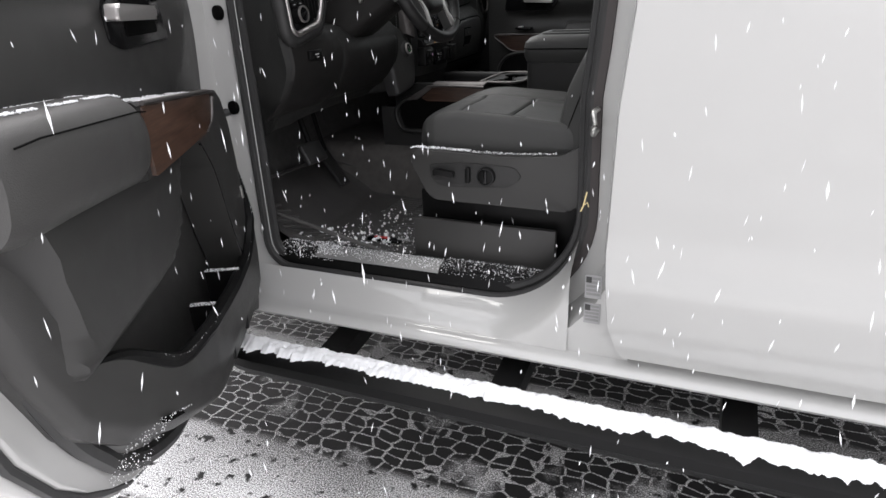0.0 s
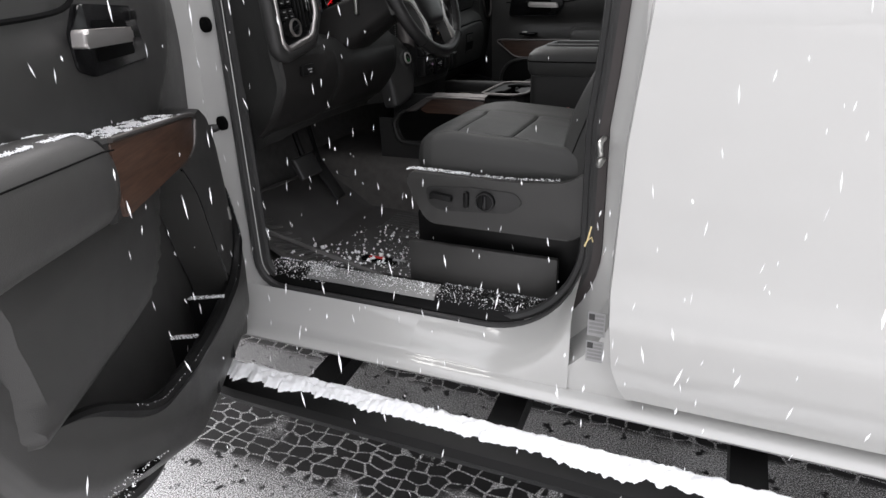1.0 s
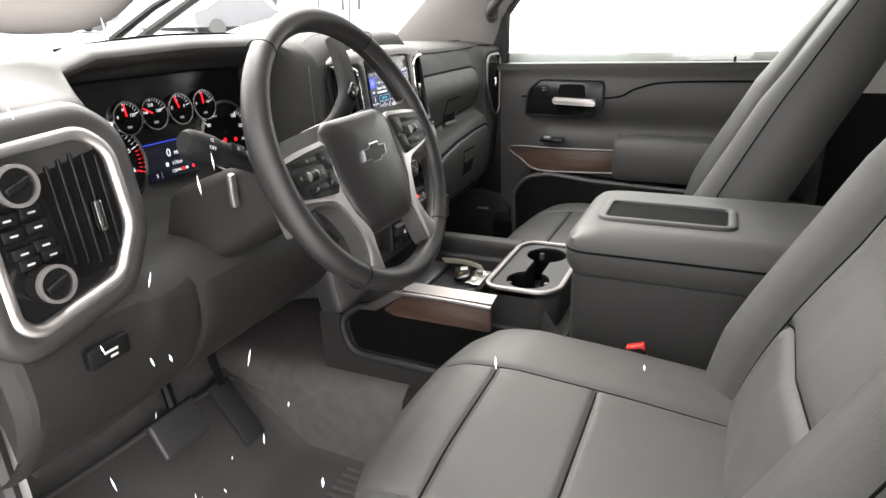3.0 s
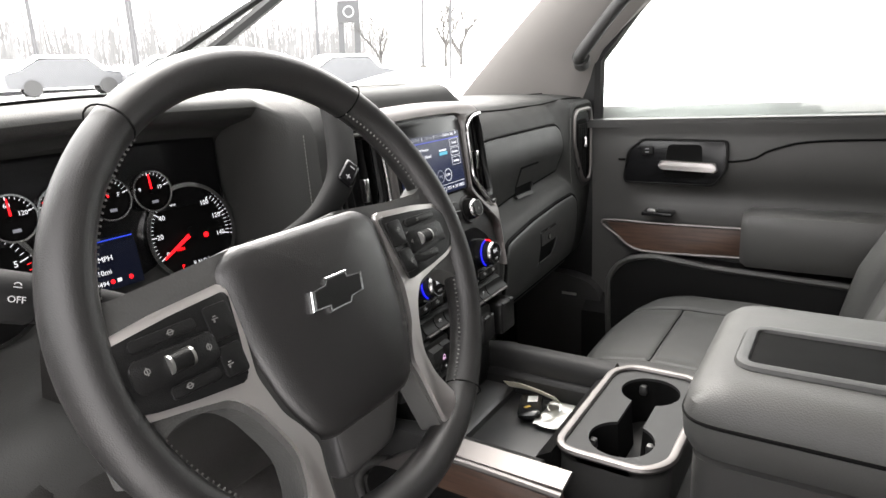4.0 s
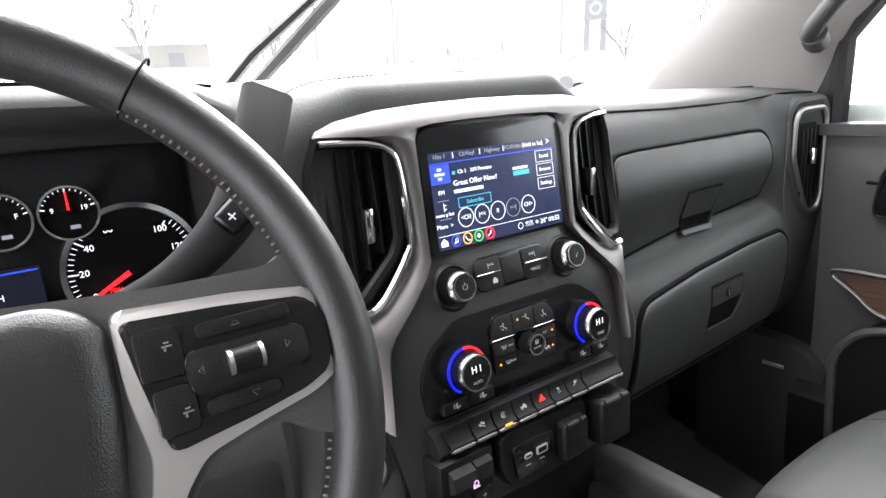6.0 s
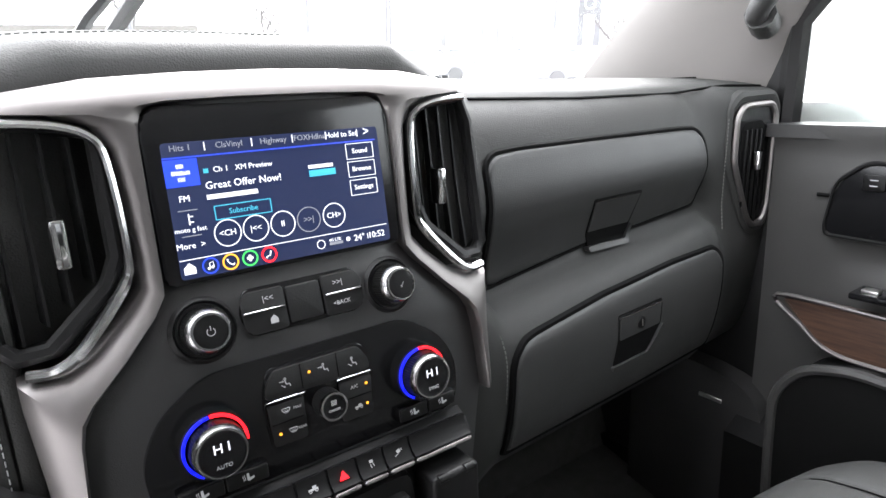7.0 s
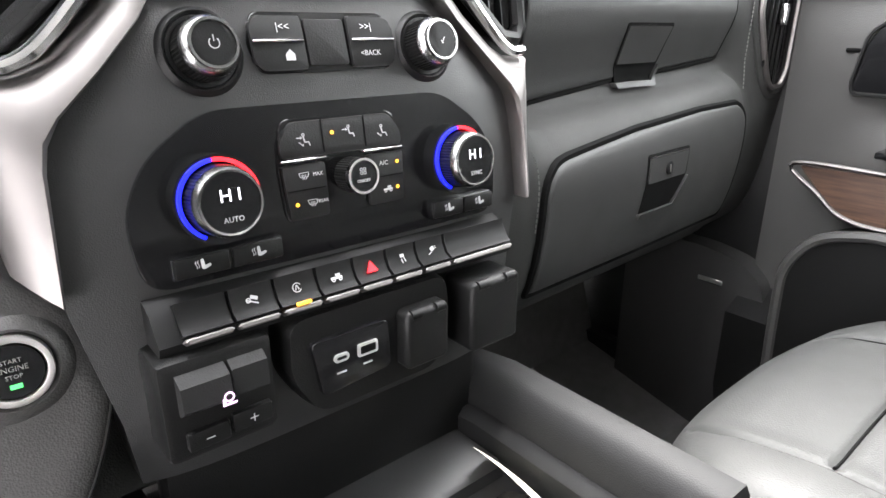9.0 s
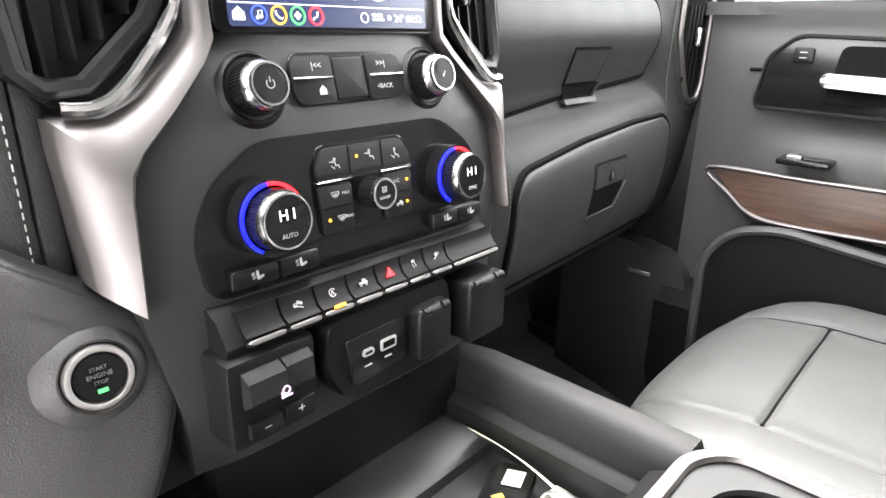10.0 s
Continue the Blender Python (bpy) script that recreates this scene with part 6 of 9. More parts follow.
SMALL = [(-0.529, ("0", "60", "120"), 0.50), (-0.480, ("160", "210", "260"), 0.10), (-0.428, ("E", "2", "F"), 0.38), (-0.376, ("9", "", "19"), 0.50)]
for y, names, needle in SMALL:
    m, d = dial(y, 1.338, 0.0235, 165, 15, 12, names, needle, 0.56, 0.0066)
    part("dial_mark", box((0.003, -0.013, 0.0006), (0.008, 0.0035, 0.0003), m=m), M_GREY_LIT, d, flat=True)
m, d = dial(-0.331, 1.277, 0.060, 208, -14, 42, ("0", "20", "40", "60", "80", "100", "120", "140"), 0.0, 0.72, 0.0088)
part("gear_letter", words("P", 0.0074, m @ Matrix.Translation((-0.022, -0.040, 0.0006)), depth=0.0001), M_RED_LIT, d, flat=True)
part("gear_letters", words("R N D L", 0.0074, m @ Matrix.Translation((0.006, -0.040, 0.0006)), depth=0.0001), M_WHITE_LIT, d, flat=True)
part("unit", words("MPH", 0.0058, m @ Matrix.Translation((-0.020, -0.018, 0.0006)), depth=0.0001), M_RED_LIT, d, flat=True)
part("warning_mark", disc(0.0035, 0, 0.0003, 16, m @ Matrix.Translation((0.020, -0.008, 0.0006))), M_RED_LIT, d, flat=True)
m, d = dial(-0.574, 1.277, 0.060, 215, -20, 36, ("0", "1", "2", "3", "4", "5", "6"), 0.12, 0.72, 0.0092, 0.85)
part("green_mark", box((0.018, -0.024, 0.0006), (0.008, 0.006, 0.0003), m=m), M_GREEN_LIT, d, "green lamp", flat=True)

dic_m = frame_of((CL_X + 0.001, -0.459, 1.2665), (0, 1, 0), (-0.12, 0, 1))
dic = part("driver_display", box((0, 0, 0), (0.104, 0.060, 0.003), m=dic_m), M_DIC, cluster, "lit driver display")


def dic_sign(name, text, size, u, v, mat):
    part(name, words(text, size, dic_m @ Matrix.Translation((u, v, 0.002)), depth=0.0001), mat, dic, flat=True)


part("blue_line", box((0, 0.0265, 0.0018), (0.100, 0.0014, 0.0004), m=dic_m), M_BLUE_LIT, dic, flat=True)
dic_sign("speed", "0", 0.018, -0.006, 0.008, M_WHITE_LIT)
dic_sign("speed_unit", "MPH", 0.0085, 0.013, 0.006, M_WHITE_LIT)
dic_sign("range", "110mi", 0.0085, 0.006, -0.009, M_WHITE_LIT)
part("fuel_mark", box((-0.014, -0.009, 0.0018), (0.005, 0.006, 0.0004), m=dic_m), M_WHITE_LIT, dic, flat=True)
dic_sign("mileage", "13494", 0.0075, 0.001, -0.0215, M_WHITE_LIT)
dic_sign("heading", "S", 0.0080, -0.038, -0.0225, M_WHITE_LIT)
for u in (0.015, 0.037):
    part("red_mark", disc(0.0026, 0, 0.0004, 14, dic_m @ Matrix.Translation((u, -0.021, 0.0017))), M_RED_LIT, dic, flat=True)
part("print_bar", box((0.023, -0.021, 0.0018), (0.005, 0.004, 0.0004), m=dic_m), M_WHITE_LIT, dic, flat=True)
part("upright_line", box((-0.029, -0.0225, 0.0018), (0.0006, 0.010, 0.0004), m=dic_m), M_GREY_LIT, dic, flat=True)

# ---- steering wheel ----
WC = Vector((0.149, -0.470, 1.301))
WM = frame_of(WC, (0, 1, 0), (-math.sin(radians(22.5)), 0, math.cos(radians(22.5))))
wheel = thing("steering_wheel", WC, "black leather steering wheel with satin silver spokes", "steering wheel")


def rim():
    rings = []
    n = 96
    for i in range(n):
        a = 2 * math.pi * i / n
        c, s = math.cos(a), math.sin(a)
        grip = 0.0008 * math.cos(4 * a)
        ring_pts = []
        for j in range(16):
            b = 2 * math.pi * j / 16
            rr = 0.1815 + (0.0150 + grip) * math.cos(b)
            ring_pts.append((rr * c, rr * s * 0.985, (0.0175 + grip) * math.sin(b)))
        rings.append(ring_pts)
    rings.append(rings[0])
    bm = loft(rings, caps=False, m=WM)
    bmesh.ops.remove_doubles(bm, verts=bm.verts, dist=1e-6)
    return bm


rim_ob = part("rim", rim(), M_WHEEL, wheel)


def stitches(a0, a1, rr, w, count, name="stitching"):
    """A run of separate thread stitches round the rim."""
    bits = []
    for i in range(count):
        a = radians(lerp(a0, a1, i / (count - 1)))
        q = WM @ pose(0, 0, 0, 0, 0, math.degrees(a))
        bits.append(box((rr, 0, w), (0.0035, 0.0011, 0.0012), m=q @ pose(0, 0, 0, 0, 0, 0)))
    part(name, merge(*bits), M_THREAD, rim_ob, "grey thread stitches", flat=True)


stitches(-52, 52, 0.1665, 0.0035, 70)
stitches(128, 232, 0.1665, 0.0035, 70)
for a in (52, 128, -52, 232):
    q = WM @ pose(0, 0, 0, 0, 0, a)
    part("seam", tube([q @ Vector((0.1815 + 0.0157 * math.cos(b), 0, 0.0182 * math.sin(b))) for b in [2 * math.pi * j / 20 for j in range(20)]], 0.0007, 5, closed=True), M_DARK, rim_ob)


def pad():
    """The hub cushion: soft domed block that narrows downward."""
    base = fillet([(-0.092, 0.036), (-0.074, 0.047), (0.058, 0.047), (0.077, 0.036), (0.076, -0.005), (0.064, -0.070), (0.044, -0.108), (-0.060, -0.108), (-0.080, -0.070), (-0.094, -0.005)], 0.03, 5)
    rings = []
    for k, w in ((0.96, -0.045), (1.0, -0.02), (1.0, 0.004), (0.975, 0.012), (0.93, 0.0165), (0.80, 0.0195), (0.5, 0.0215), (0.2, 0.022)):
        rings.append([(u * k, v * k, w - 0.05 * max(0, v * k - 0.03) - 0.9 * (u * k) ** 2) for u, v in base])
    return loft(rings, m=WM)


pad_ob = part("hub_pad", pad(), M_HUB, wheel)


def emblem(k, lo, hi):
    pts = [(-0.0355, -0.0105), (-0.0145, -0.0105), (-0.0175, -0.0165), (0.0095, -0.0165), (0.0125, -0.0105), (0.0300, -0.0105), (0.0355, 0.0065), (0.0145, 0.0065), (0.0175, 0.0130), (-0.0095, 0.0130), (-0.0125, 0.0065), (-0.0300, 0.0065)]
    c = (0.0, -0.0018)
    return prism([(c[0] + (u - c[0]) * k, c[1] + (v - c[1]) * k) for u, v in pts], lo, hi, WM @ Matrix.Translation((-0.0075, -0.0085, 0)), 0.0006, 1)


part("emblem_edge", emblem(0.86, 0.018, 0.0242), M_CHROME, wheel, "chrome edge of a plain cross-shaped emblem")
part("emblem_fill", emblem(0.765, 0.019, 0.0246), M_HARD, wheel)
part("embossed_bars", merge(box((0.004, -0.036, 0.0208), (0.010, 0.004, 0.0006), m=WM), box((0.010, -0.058, 0.0186), (0.026, 0.005, 0.0006), m=WM)), M_GLOSS, wheel)


def spoke(side):
    """One spoke: leather back, silver trim that runs down to the rim, and a button pod; the wheel stands a little turned."""
    s = side
    def at(u, v):
        return (u, v) if s > 0 else (-u - 0.011, v - 0.011)
    def flip(pts):
        return [at(u, v) for u, v in pts][::s]
    up = 0.009 if s < 0 else 0.0
    back = flip(fillet([(0.030, 0.050 + up), (0.100, 0.044 + up), (0.150, 0.043 + up * 0.6), (0.174, 0.056), (0.174, -0.056), (0.160, -0.046), (0.142, -0.033), (0.128, -0.032), (0.104, -0.0385), (0.092, -0.051), (0.0795, -0.078), (0.0755, -0.092), (0.078, -0.114), (0.096, -0.143), (0.060, -0.160), (0.053, -0.110), (0.049, -0.090), (0.060, -0.06)], 0.007))
    # leather lighter than the rim's, so the spoke's sheen sits in its colour
    sp = part("spoke", prism(back, -0.018, 0.006, WM, 0.005, 3), M_LEATHER, wheel)
    silver = flip(fillet([(0.076, 0.0375), (0.130, 0.0335), (0.169, 0.0275), (0.1745, 0.012), (0.172, -0.016), (0.156, -0.0235), (0.128, -0.0285), (0.101, -0.0345), (0.089, -0.047), (0.0815, -0.061), (0.0740, -0.080), (0.071, -0.092), (0.0745, -0.113), (0.090, -0.142), (0.063, -0.156), (0.0587, -0.110), (0.0548, -0.091), (0.062, -0.075), (0.072, -0.060), (0.080, -0.029), (0.076, 0.0)], 0.006))
    part("silver_trim", prism(silver, 0.0, 0.0105, WM, 0.003), M_SPOKE, sp, "satin silver trim")
    podp = flip(fillet([(0.078, 0.0315), (0.121, 0.0285), (0.163, 0.0235), (0.1695, 0.011), (0.167, -0.0135), (0.152, -0.0200), (0.1257, -0.0245), (0.0875, -0.0290), (0.082, 0.002)], 0.005))
    pd = part("button_pod", prism(podp, 0.004, 0.0135, WM, 0.002), M_HARD, sp)
    for u, v, a, b in ((0.0915, 0.0140, 0.0095, 0.0115), (0.0930, -0.0118, 0.0085, 0.0105), (0.130, 0.0190, 0.022, 0.0038), (0.122, -0.0150, 0.017, 0.0040)):
        part("wheel_button", prism(rounded(a, b, 0.003, 4, at(u, v)), 0.012, 0.0150, WM, 0.0008), M_HARD, pd)
    part("button_ring", prism(rounded(0.0285, 0.0103, 0.006, 5, at(0.1285, 0.0015)), 0.0125, 0.0154, WM, 0.001), M_HARD, pd)
    cu, cv = at(0.1264, 0.0017)
    part("chrome_roller", tube([WM @ Vector((cu - 0.0082, cv, 0.0138)), WM @ Vector((cu + 0.0082, cv, 0.0138))], 0.0062, 18), M_STEEL, pd, "chrome ended roller")
    part("roller_band", tube([WM @ Vector((cu - 0.0062, cv, 0.0139)), WM @ Vector((cu + 0.0062, cv, 0.0139))], 0.0063, 18), M_HARD, pd)
    for u, v, turn in ((0.1063, 0.0019, 90), (0.1471, 0.0033, -90), (0.1256, 0.0192, 0), (0.127, -0.0145, 180)):
        q = WM @ Matrix.Translation(at(u, v) + (0.0152,)) @ pose(0, 0, 0, 0, 0, turn)
        if s > 0:
            part("arrow_print", tube([q @ Vector(p) for p in ((-0.0019, -0.0010, 0.0003), (0.0019, -0.0010, 0.0003), (0.0, 0.0013, 0.0003))], 0.0003, 4, closed=True), M_THREAD, pd)
        else:
            part("button_print", merge(ring(0.0014, 0.0019, 0, 0.0005, 16, q), box((0, 0, 0.0002), (0.0050, 0.0007, 0.0004), m=q)), M_THREAD, pd, flat=True)
    for u, v in ((0.0950, 0.0165), (0.0970, -0.0135)):
        q = WM @ Matrix.Translation(at(u, v) + (0.0152,))
        part("button_print", merge(box((0, 0, 0), (0.0045, 0.0008, 0.0004), m=q), box((0, 0.0016, 0), (0.0022, 0.0008, 0.0004), m=q), box((-0.001, -0.0014, 0), (0.0010, 0.0016, 0.0004), m=q)), M_THREAD, pd, flat=True)


spoke(1)
spoke(-1)

# ---- steering column, stalk and shift lever ----
column = thing("steering_column", (0, -0.47, 1.2), "black steering column shroud with stalk and shift lever", "steering column")
rings = []
for t in [i / 6 for i in range(7)]:
    c = Vector((lerp(0.115, -0.11, t), -0.470, lerp(1.288, 1.205, t)))
    w, h = lerp(0.064, 0.106, t), table(t, [(0, 0.060), (0.5, 0.098), (1, 0.122)])
    crown = lerp(0.050, 0.048, t) / h
    rings.append([c + Vector((0.35 * v, u, v)) for u, v in [(a, b * crown if b > 0 else b) for a, b in rounded(w, h, 0.042, 6)]])
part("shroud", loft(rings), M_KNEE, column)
stalk_path = smooth_path([(0.04, -0.50, 1.268), (0.042, -0.545, 1.285), (0.044, -0.585, 1.305), (0.042, -0.612, 1.317), (0.040, -0.625, 1.323)], 5)
stalk = part("turn_stalk", tube(stalk_path, [table(i / 20, [(0, 0.010), (0.3, 0.0105), (0.6, 0.0135), (0.8, 0.0155), (1, 0.0160)]) for i in range(len(stalk_path))], 18), M_STALK, column, "black turn signal stalk")
part("rotary_end", tube([(0.0400, -0.6262, 1.3236), (0.0397, -0.6285, 1.3247), (0.0385, -0.645, 1.3325), (0.0375, -0.660, 1.3395), (0.0372, -0.664, 1.341)], [0.0155, 0.0172, 0.0172, 0.0160, 0.0120], 22), M_STALK, stalk)
q = frame_of((0.0575, -0.602, 1.3215), (0.02, 0.92, -0.43), (-0.3, 0.40, 0.85))
part("stalk_button", box((0, 0, 0), (0.024, 0.013, 0.0020), 0.0009, 2, q), M_HARD, stalk)
part("stalk_print", merge(ring(0.0018, 0.0023, 0.0008, 0.0012, 18, q, 20, 160), box((0, -0.0008, 0.0010), (0.0050, 0.0005, 0.0003), m=q), box((0, 0.0022, 0.0010), (0.0005, 0.0030, 0.0003), m=q)), M_PRINT, stalk, flat=True)
q = frame_of((0.0560, -0.640, 1.3345), (0.02, 0.92, -0.43), (-0.3, 0.40, 0.85))
part("stalk_print", words("OFF", 0.0062, q @ Matrix.Translation((0, -0.004, 0.0004)), depth=0.0002), M_PRINT, stalk, flat=True)
part("stalk_print", merge(ring(0.0020, 0.0025, 0, 0.0004, 18, q @ Matrix.Translation((0, 0.005, 0)), 20, 160), box((0, 0.0042, 0.0002), (0.0050, 0.0006, 0.0003), m=q)), M_PRINT, stalk, flat=True)
part("chrome_key", box((0.006, -0.566, 1.257), (0.010, 0.012, 0.046), 0.004), M_STEEL, column, "small metal tilt lever")
lever_path = smooth_path([(0.025, -0.395, 1.300), (0.030, -0.345, 1.318), (0.026, -0.300, 1.352), (0.000, -0.268, 1.395), (-0.025, -0.247, 1.428)], 5)
rings = []
for i, p in enumerate(lever_path):
    t = i / (len(lever_path) - 1)
    a = lever_path[max(0, i - 1)]
    b = lever_path[min(len(lever_path) - 1, i + 1)]
    d = (b - a).normalized()
    sidev = d.cross(Vector((1, 0, 0.45))).normalized()
    nv = sidev.cross(d).normalized()
    w = table(t, [(0, 0.010), (0.3, 0.013), (0.6, 0.018), (1, 0.019)])
    th = table(t, [(0, 0.010), (0.4, 0.012), (1, 0.008)])
    rings.append([p + sidev * u + nv * v for u, v in rounded(w, th, th * 0.9, 3)])
lever = part("shift_lever", loft(rings), M_STALK, column, "black column shift lever")
q = frame_of((0.037, -0.300, 1.356), (-0.15, 0.75, 0.55), (-0.4, -0.5, 0.75))
part("rocker_plate", box((0, 0, 0), (0.030, 0.019, 0.006), 0.004, 3, q), M_GLOSS, lever)
part("plus_print", merge(box((-0.006, 0, 0.0032), (0.006, 0.001, 0.0003), m=q), box((-0.006, 0, 0.0033), (0.001, 0.006, 0.0003), m=q)), M_PRINT, lever, flat=True)
part("minus_print", box((0.007, 0, 0.0032), (0.001, 0.006, 0.0003), m=q), M_PRINT, lever, flat=True)

# ---- centre console ----
console = thing("centre_console", (0.2, 0, 0.56), "black centre console with walnut side trim and open tray", "centre console")
part("console_body", loft([[(x, y, z) for y, z in ((-0.165, 0.56), (-0.185, 0.72), (-0.19, 0.84), (-0.19, 0.88), (0.165, 0.88), (0.165, 0.84), (0.16, 0.72), (0.15, 0.56))] for x in (-0.16, 0.0, 0.2, 0.36)]), M_SOFT, console)


def rail(inner_y, outer_y):
    d = 1 if outer_y > inner_y else -1
    prof = [(inner_y, 0.88), (inner_y, 0.918), (inner_y + d * 0.006, 0.925), (inner_y + d * 0.012, 0.926), (inner_y + d * 0.013, 0.944), (inner_y + d * 0.020, 0.958), (inner_y + d * 0.030, 0.963), (outer_y - d * 0.010, 0.962), (outer_y, 0.948), (outer_y, 0.88)]
    return loft([[(x, y, z - 0.012 * (x < -0.02)) for y, z in prof] for x in (-0.10, -0.02, 0.08, 0.19)])


part("tray_rail", rail(0.112, 0.172), M_RAIL, console)
part("tray_rail", rail(-0.125, -0.19), M_RAIL, console)
part("tray_floor", box((0.05, -0.006, 0.884), (0.30, 0.24, 0.008), 0.002), M_TRAY, console, "black rubber tray mat")
part("tray_back", box((-0.055, 0, 0.93), (0.03, 0.27, 0.13), 0.01), M_HARD, console)
part("tray_lip", loft([[(0.168, y, 0.886), (0.168, y, 0.945), (0.19, y, 0.958), (0.20, y, 0.886)] for y in (-0.125, 0.118)]), M_HARD, console)
part("tray_ledge", loft([[(x, y, z) for x, z in ((-0.045, 0.886), (-0.045, 0.902), (0.012, 0.902), (0.018, 0.898), (0.020, 0.886))] for y in (-0.124, 0.110)]), M_TRAY, console)

cup_out = fillet([(0.190, -0.112), (0.190, 0.135), (0.215, 0.165), (0.310, 0.165), (0.335, 0.135), (0.335, -0.080), (0.310, -0.112)], 0.03, 5)


def well_outline(grow=0.0):
    """Two round wells joined by a narrow slot."""
    pts = []
    r, neck = 0.044 + grow, 0.018 + grow
    a = math.degrees(math.asin(neck / r))
    for cy, start in ((0.098, a - 90), (-0.050, a + 90)):
        for i in range(29):
            q = radians(start + (360 - 2 * a) * i / 28)
            pts.append((0.262 + r * math.cos(q), cy + r * math.sin(q)))
    return pts


def cup_plate():
    """The cup holder's deck with its wells cut through it."""
    bm = bmesh.new()
    hole = [bm.verts.new((x, y, 0.957)) for x, y in well_outline()]
    outer = [bm.verts.new((p[0], p[1], 0.957)) for p in cup_out]
    edges = [bm.edges.new((loop[i], loop[(i + 1) % len(loop)])) for loop in (hole, outer) for i in range(len(loop))]
    bmesh.ops.triangle_fill(bm, use_beauty=True, edges=edges)
    for f in list(bm.faces):
        c = f.calc_center_median()
        if any((c.x - 0.262) ** 2 + (c.y - cy) ** 2 < 0.043 ** 2 for cy in (-0.050, 0.098)) or (abs(c.x - 0.262) < 0.017 and -0.02 < c.y < 0.07):
            bm.faces.remove(f)
    got = bmesh.ops.extrude_face_region(bm, geom=list(bm.faces))
    bmesh.ops.translate(bm, verts=[e for e in got["geom"] if isinstance(e, bmesh.types.BMVert)], vec=(0, 0, -0.012))
    return bm


cup = part("cup_holder", cup_plate(), M_DECK, console, "double cup holder with a bright rim")
part("bright_rim", tube([(x, y, 0.959) for x, y in cup_out], 0.0065, 8, closed=True, squash=0.8), M_SILVER, cup, "bright silver rim")
# wells are hollow, but their near-black colour carries the shade too
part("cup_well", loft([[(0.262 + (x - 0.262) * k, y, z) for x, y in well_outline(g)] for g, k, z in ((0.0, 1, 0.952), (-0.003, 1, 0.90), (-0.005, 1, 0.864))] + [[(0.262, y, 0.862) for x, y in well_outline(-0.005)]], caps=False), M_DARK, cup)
for cy, angles in ((-0.050, (180, 300, 30)), (0.098, (0, 120, 210))):
    for a in angles:
        part("grip_tab", box((0.262 + 0.040 * math.cos(radians(a)), cy + 0.040 * math.sin(radians(a)), 0.938), (0.012, 0.012, 0.018), 0.004), M_RUBBER, cup)
part("cup_skirt", loft([[(x, y, z) for x, y in cup_out] for z in (0.86, 0.952)], caps=False), M_SOFT, console)
part("walnut_side", prism(fillet([(0.235, 0.905), (0.235, 0.952), (0.055, 0.955), (0.005, 0.915), (0.03, 0.905)], 0.006), 0.0, 0.012, frame_of((0, -0.188, 0), (1, 0, 0), (0, 0, 1)), 0.002), M_WOOD, console, "walnut trim panel")
part("silver_edge", tube(smooth_path([(0.03, -0.201, 0.953), (0.07, -0.201, 0.957), (0.14, -0.2, 0.957), (0.236, -0.2, 0.955)], 4), 0.005, 8), M_SILVER, console, "satin silver edge")
part("silver_top", loft([[(x, -0.197, 0.957), (x, -0.197, 0.963), (x, -0.165, 0.968), (x, -0.160, 0.962)] for x in (0.05, 0.236)]), M_SILVER, console, "satin silver edge")
# no hollow here: a flat near-black plate paints the pocket's inner shade
part("side_pocket_shade", prism(fillet([(0.27, 0.80), (0.27, 0.912), (-0.02, 0.912), (-0.060, 0.902), (-0.088, 0.862), (-0.068, 0.808)], 0.016, 4), 0.0, 0.004, frame_of((0, -0.187, 0), (1, 0, 0), (0, 0, 1))), M_DARK, console)
part("pocket_edge", tube(smooth_path([(-0.035, -0.192, 0.914), (-0.068, -0.194, 0.903), (-0.095, -0.196, 0.872), (-0.094, -0.196, 0.838), (-0.078, -0.196, 0.806), (-0.040, -0.196, 0.797), (0.08, -0.196, 0.793), (0.27, -0.194, 0.785)], 5), 0.0085, 10, up=(0, 1, 0)), M_SOFT, console)
part("silver_end", prism([(-0.060, 0.905), (0.030, 0.957), (0.062, 0.960), (0.010, 0.924), (-0.012, 0.908)], 0.0, 0.013, frame_of((0, -0.188, 0), (1, 0, 0), (0, 0, 1)), 0.003), M_SILVER, console, "satin silver end piece")

# ---- armrest between the seats ----
arm = thing("console_armrest", (0.55, 0, 0.56), "black leather centre armrest with a recessed lid tray", "armrest")
part("bin", loft([[(x, y, z) for x, y in fillet([(0.37, -0.165), (0.80, -0.165), (0.80, 0.165), (0.37, 0.165)], 0.03)] for z in (0.56, 1.03)]), M_SOFT, arm)
part("base_sweep", loft([[(x, y, z) for y, z in ((-0.19, 0.56), (-0.192, zz), (-0.172, zz + 0.012), (-0.16, zz), (-0.16, 0.56))] for x, zz in ((0.33, 0.945), (0.36, 0.90), (0.42, 0.875), (0.80, 0.86))]), M_SOFT, arm)


def lid():
    """A padded lid, closed on top; its tray is a frame round a dark plate."""
    out = fillet([(0.362, -0.155), (0.82, -0.155), (0.82, 0.155), (0.362, 0.155)], 0.045, 6)
    cx, cy = 0.55, 0.0
    rings = []
    for g, z in ((0.0, 1.03), (0.006, 1.045), (0.008, 1.07), (0.004, 1.092), (-0.010, 1.106), (-0.03, 1.112)):
        rings.append([(x + g * (1 if x > 0.59 else -1), y + g * (1 if y > 0 else -1), z) for x, y in out])
    return loft(rings)


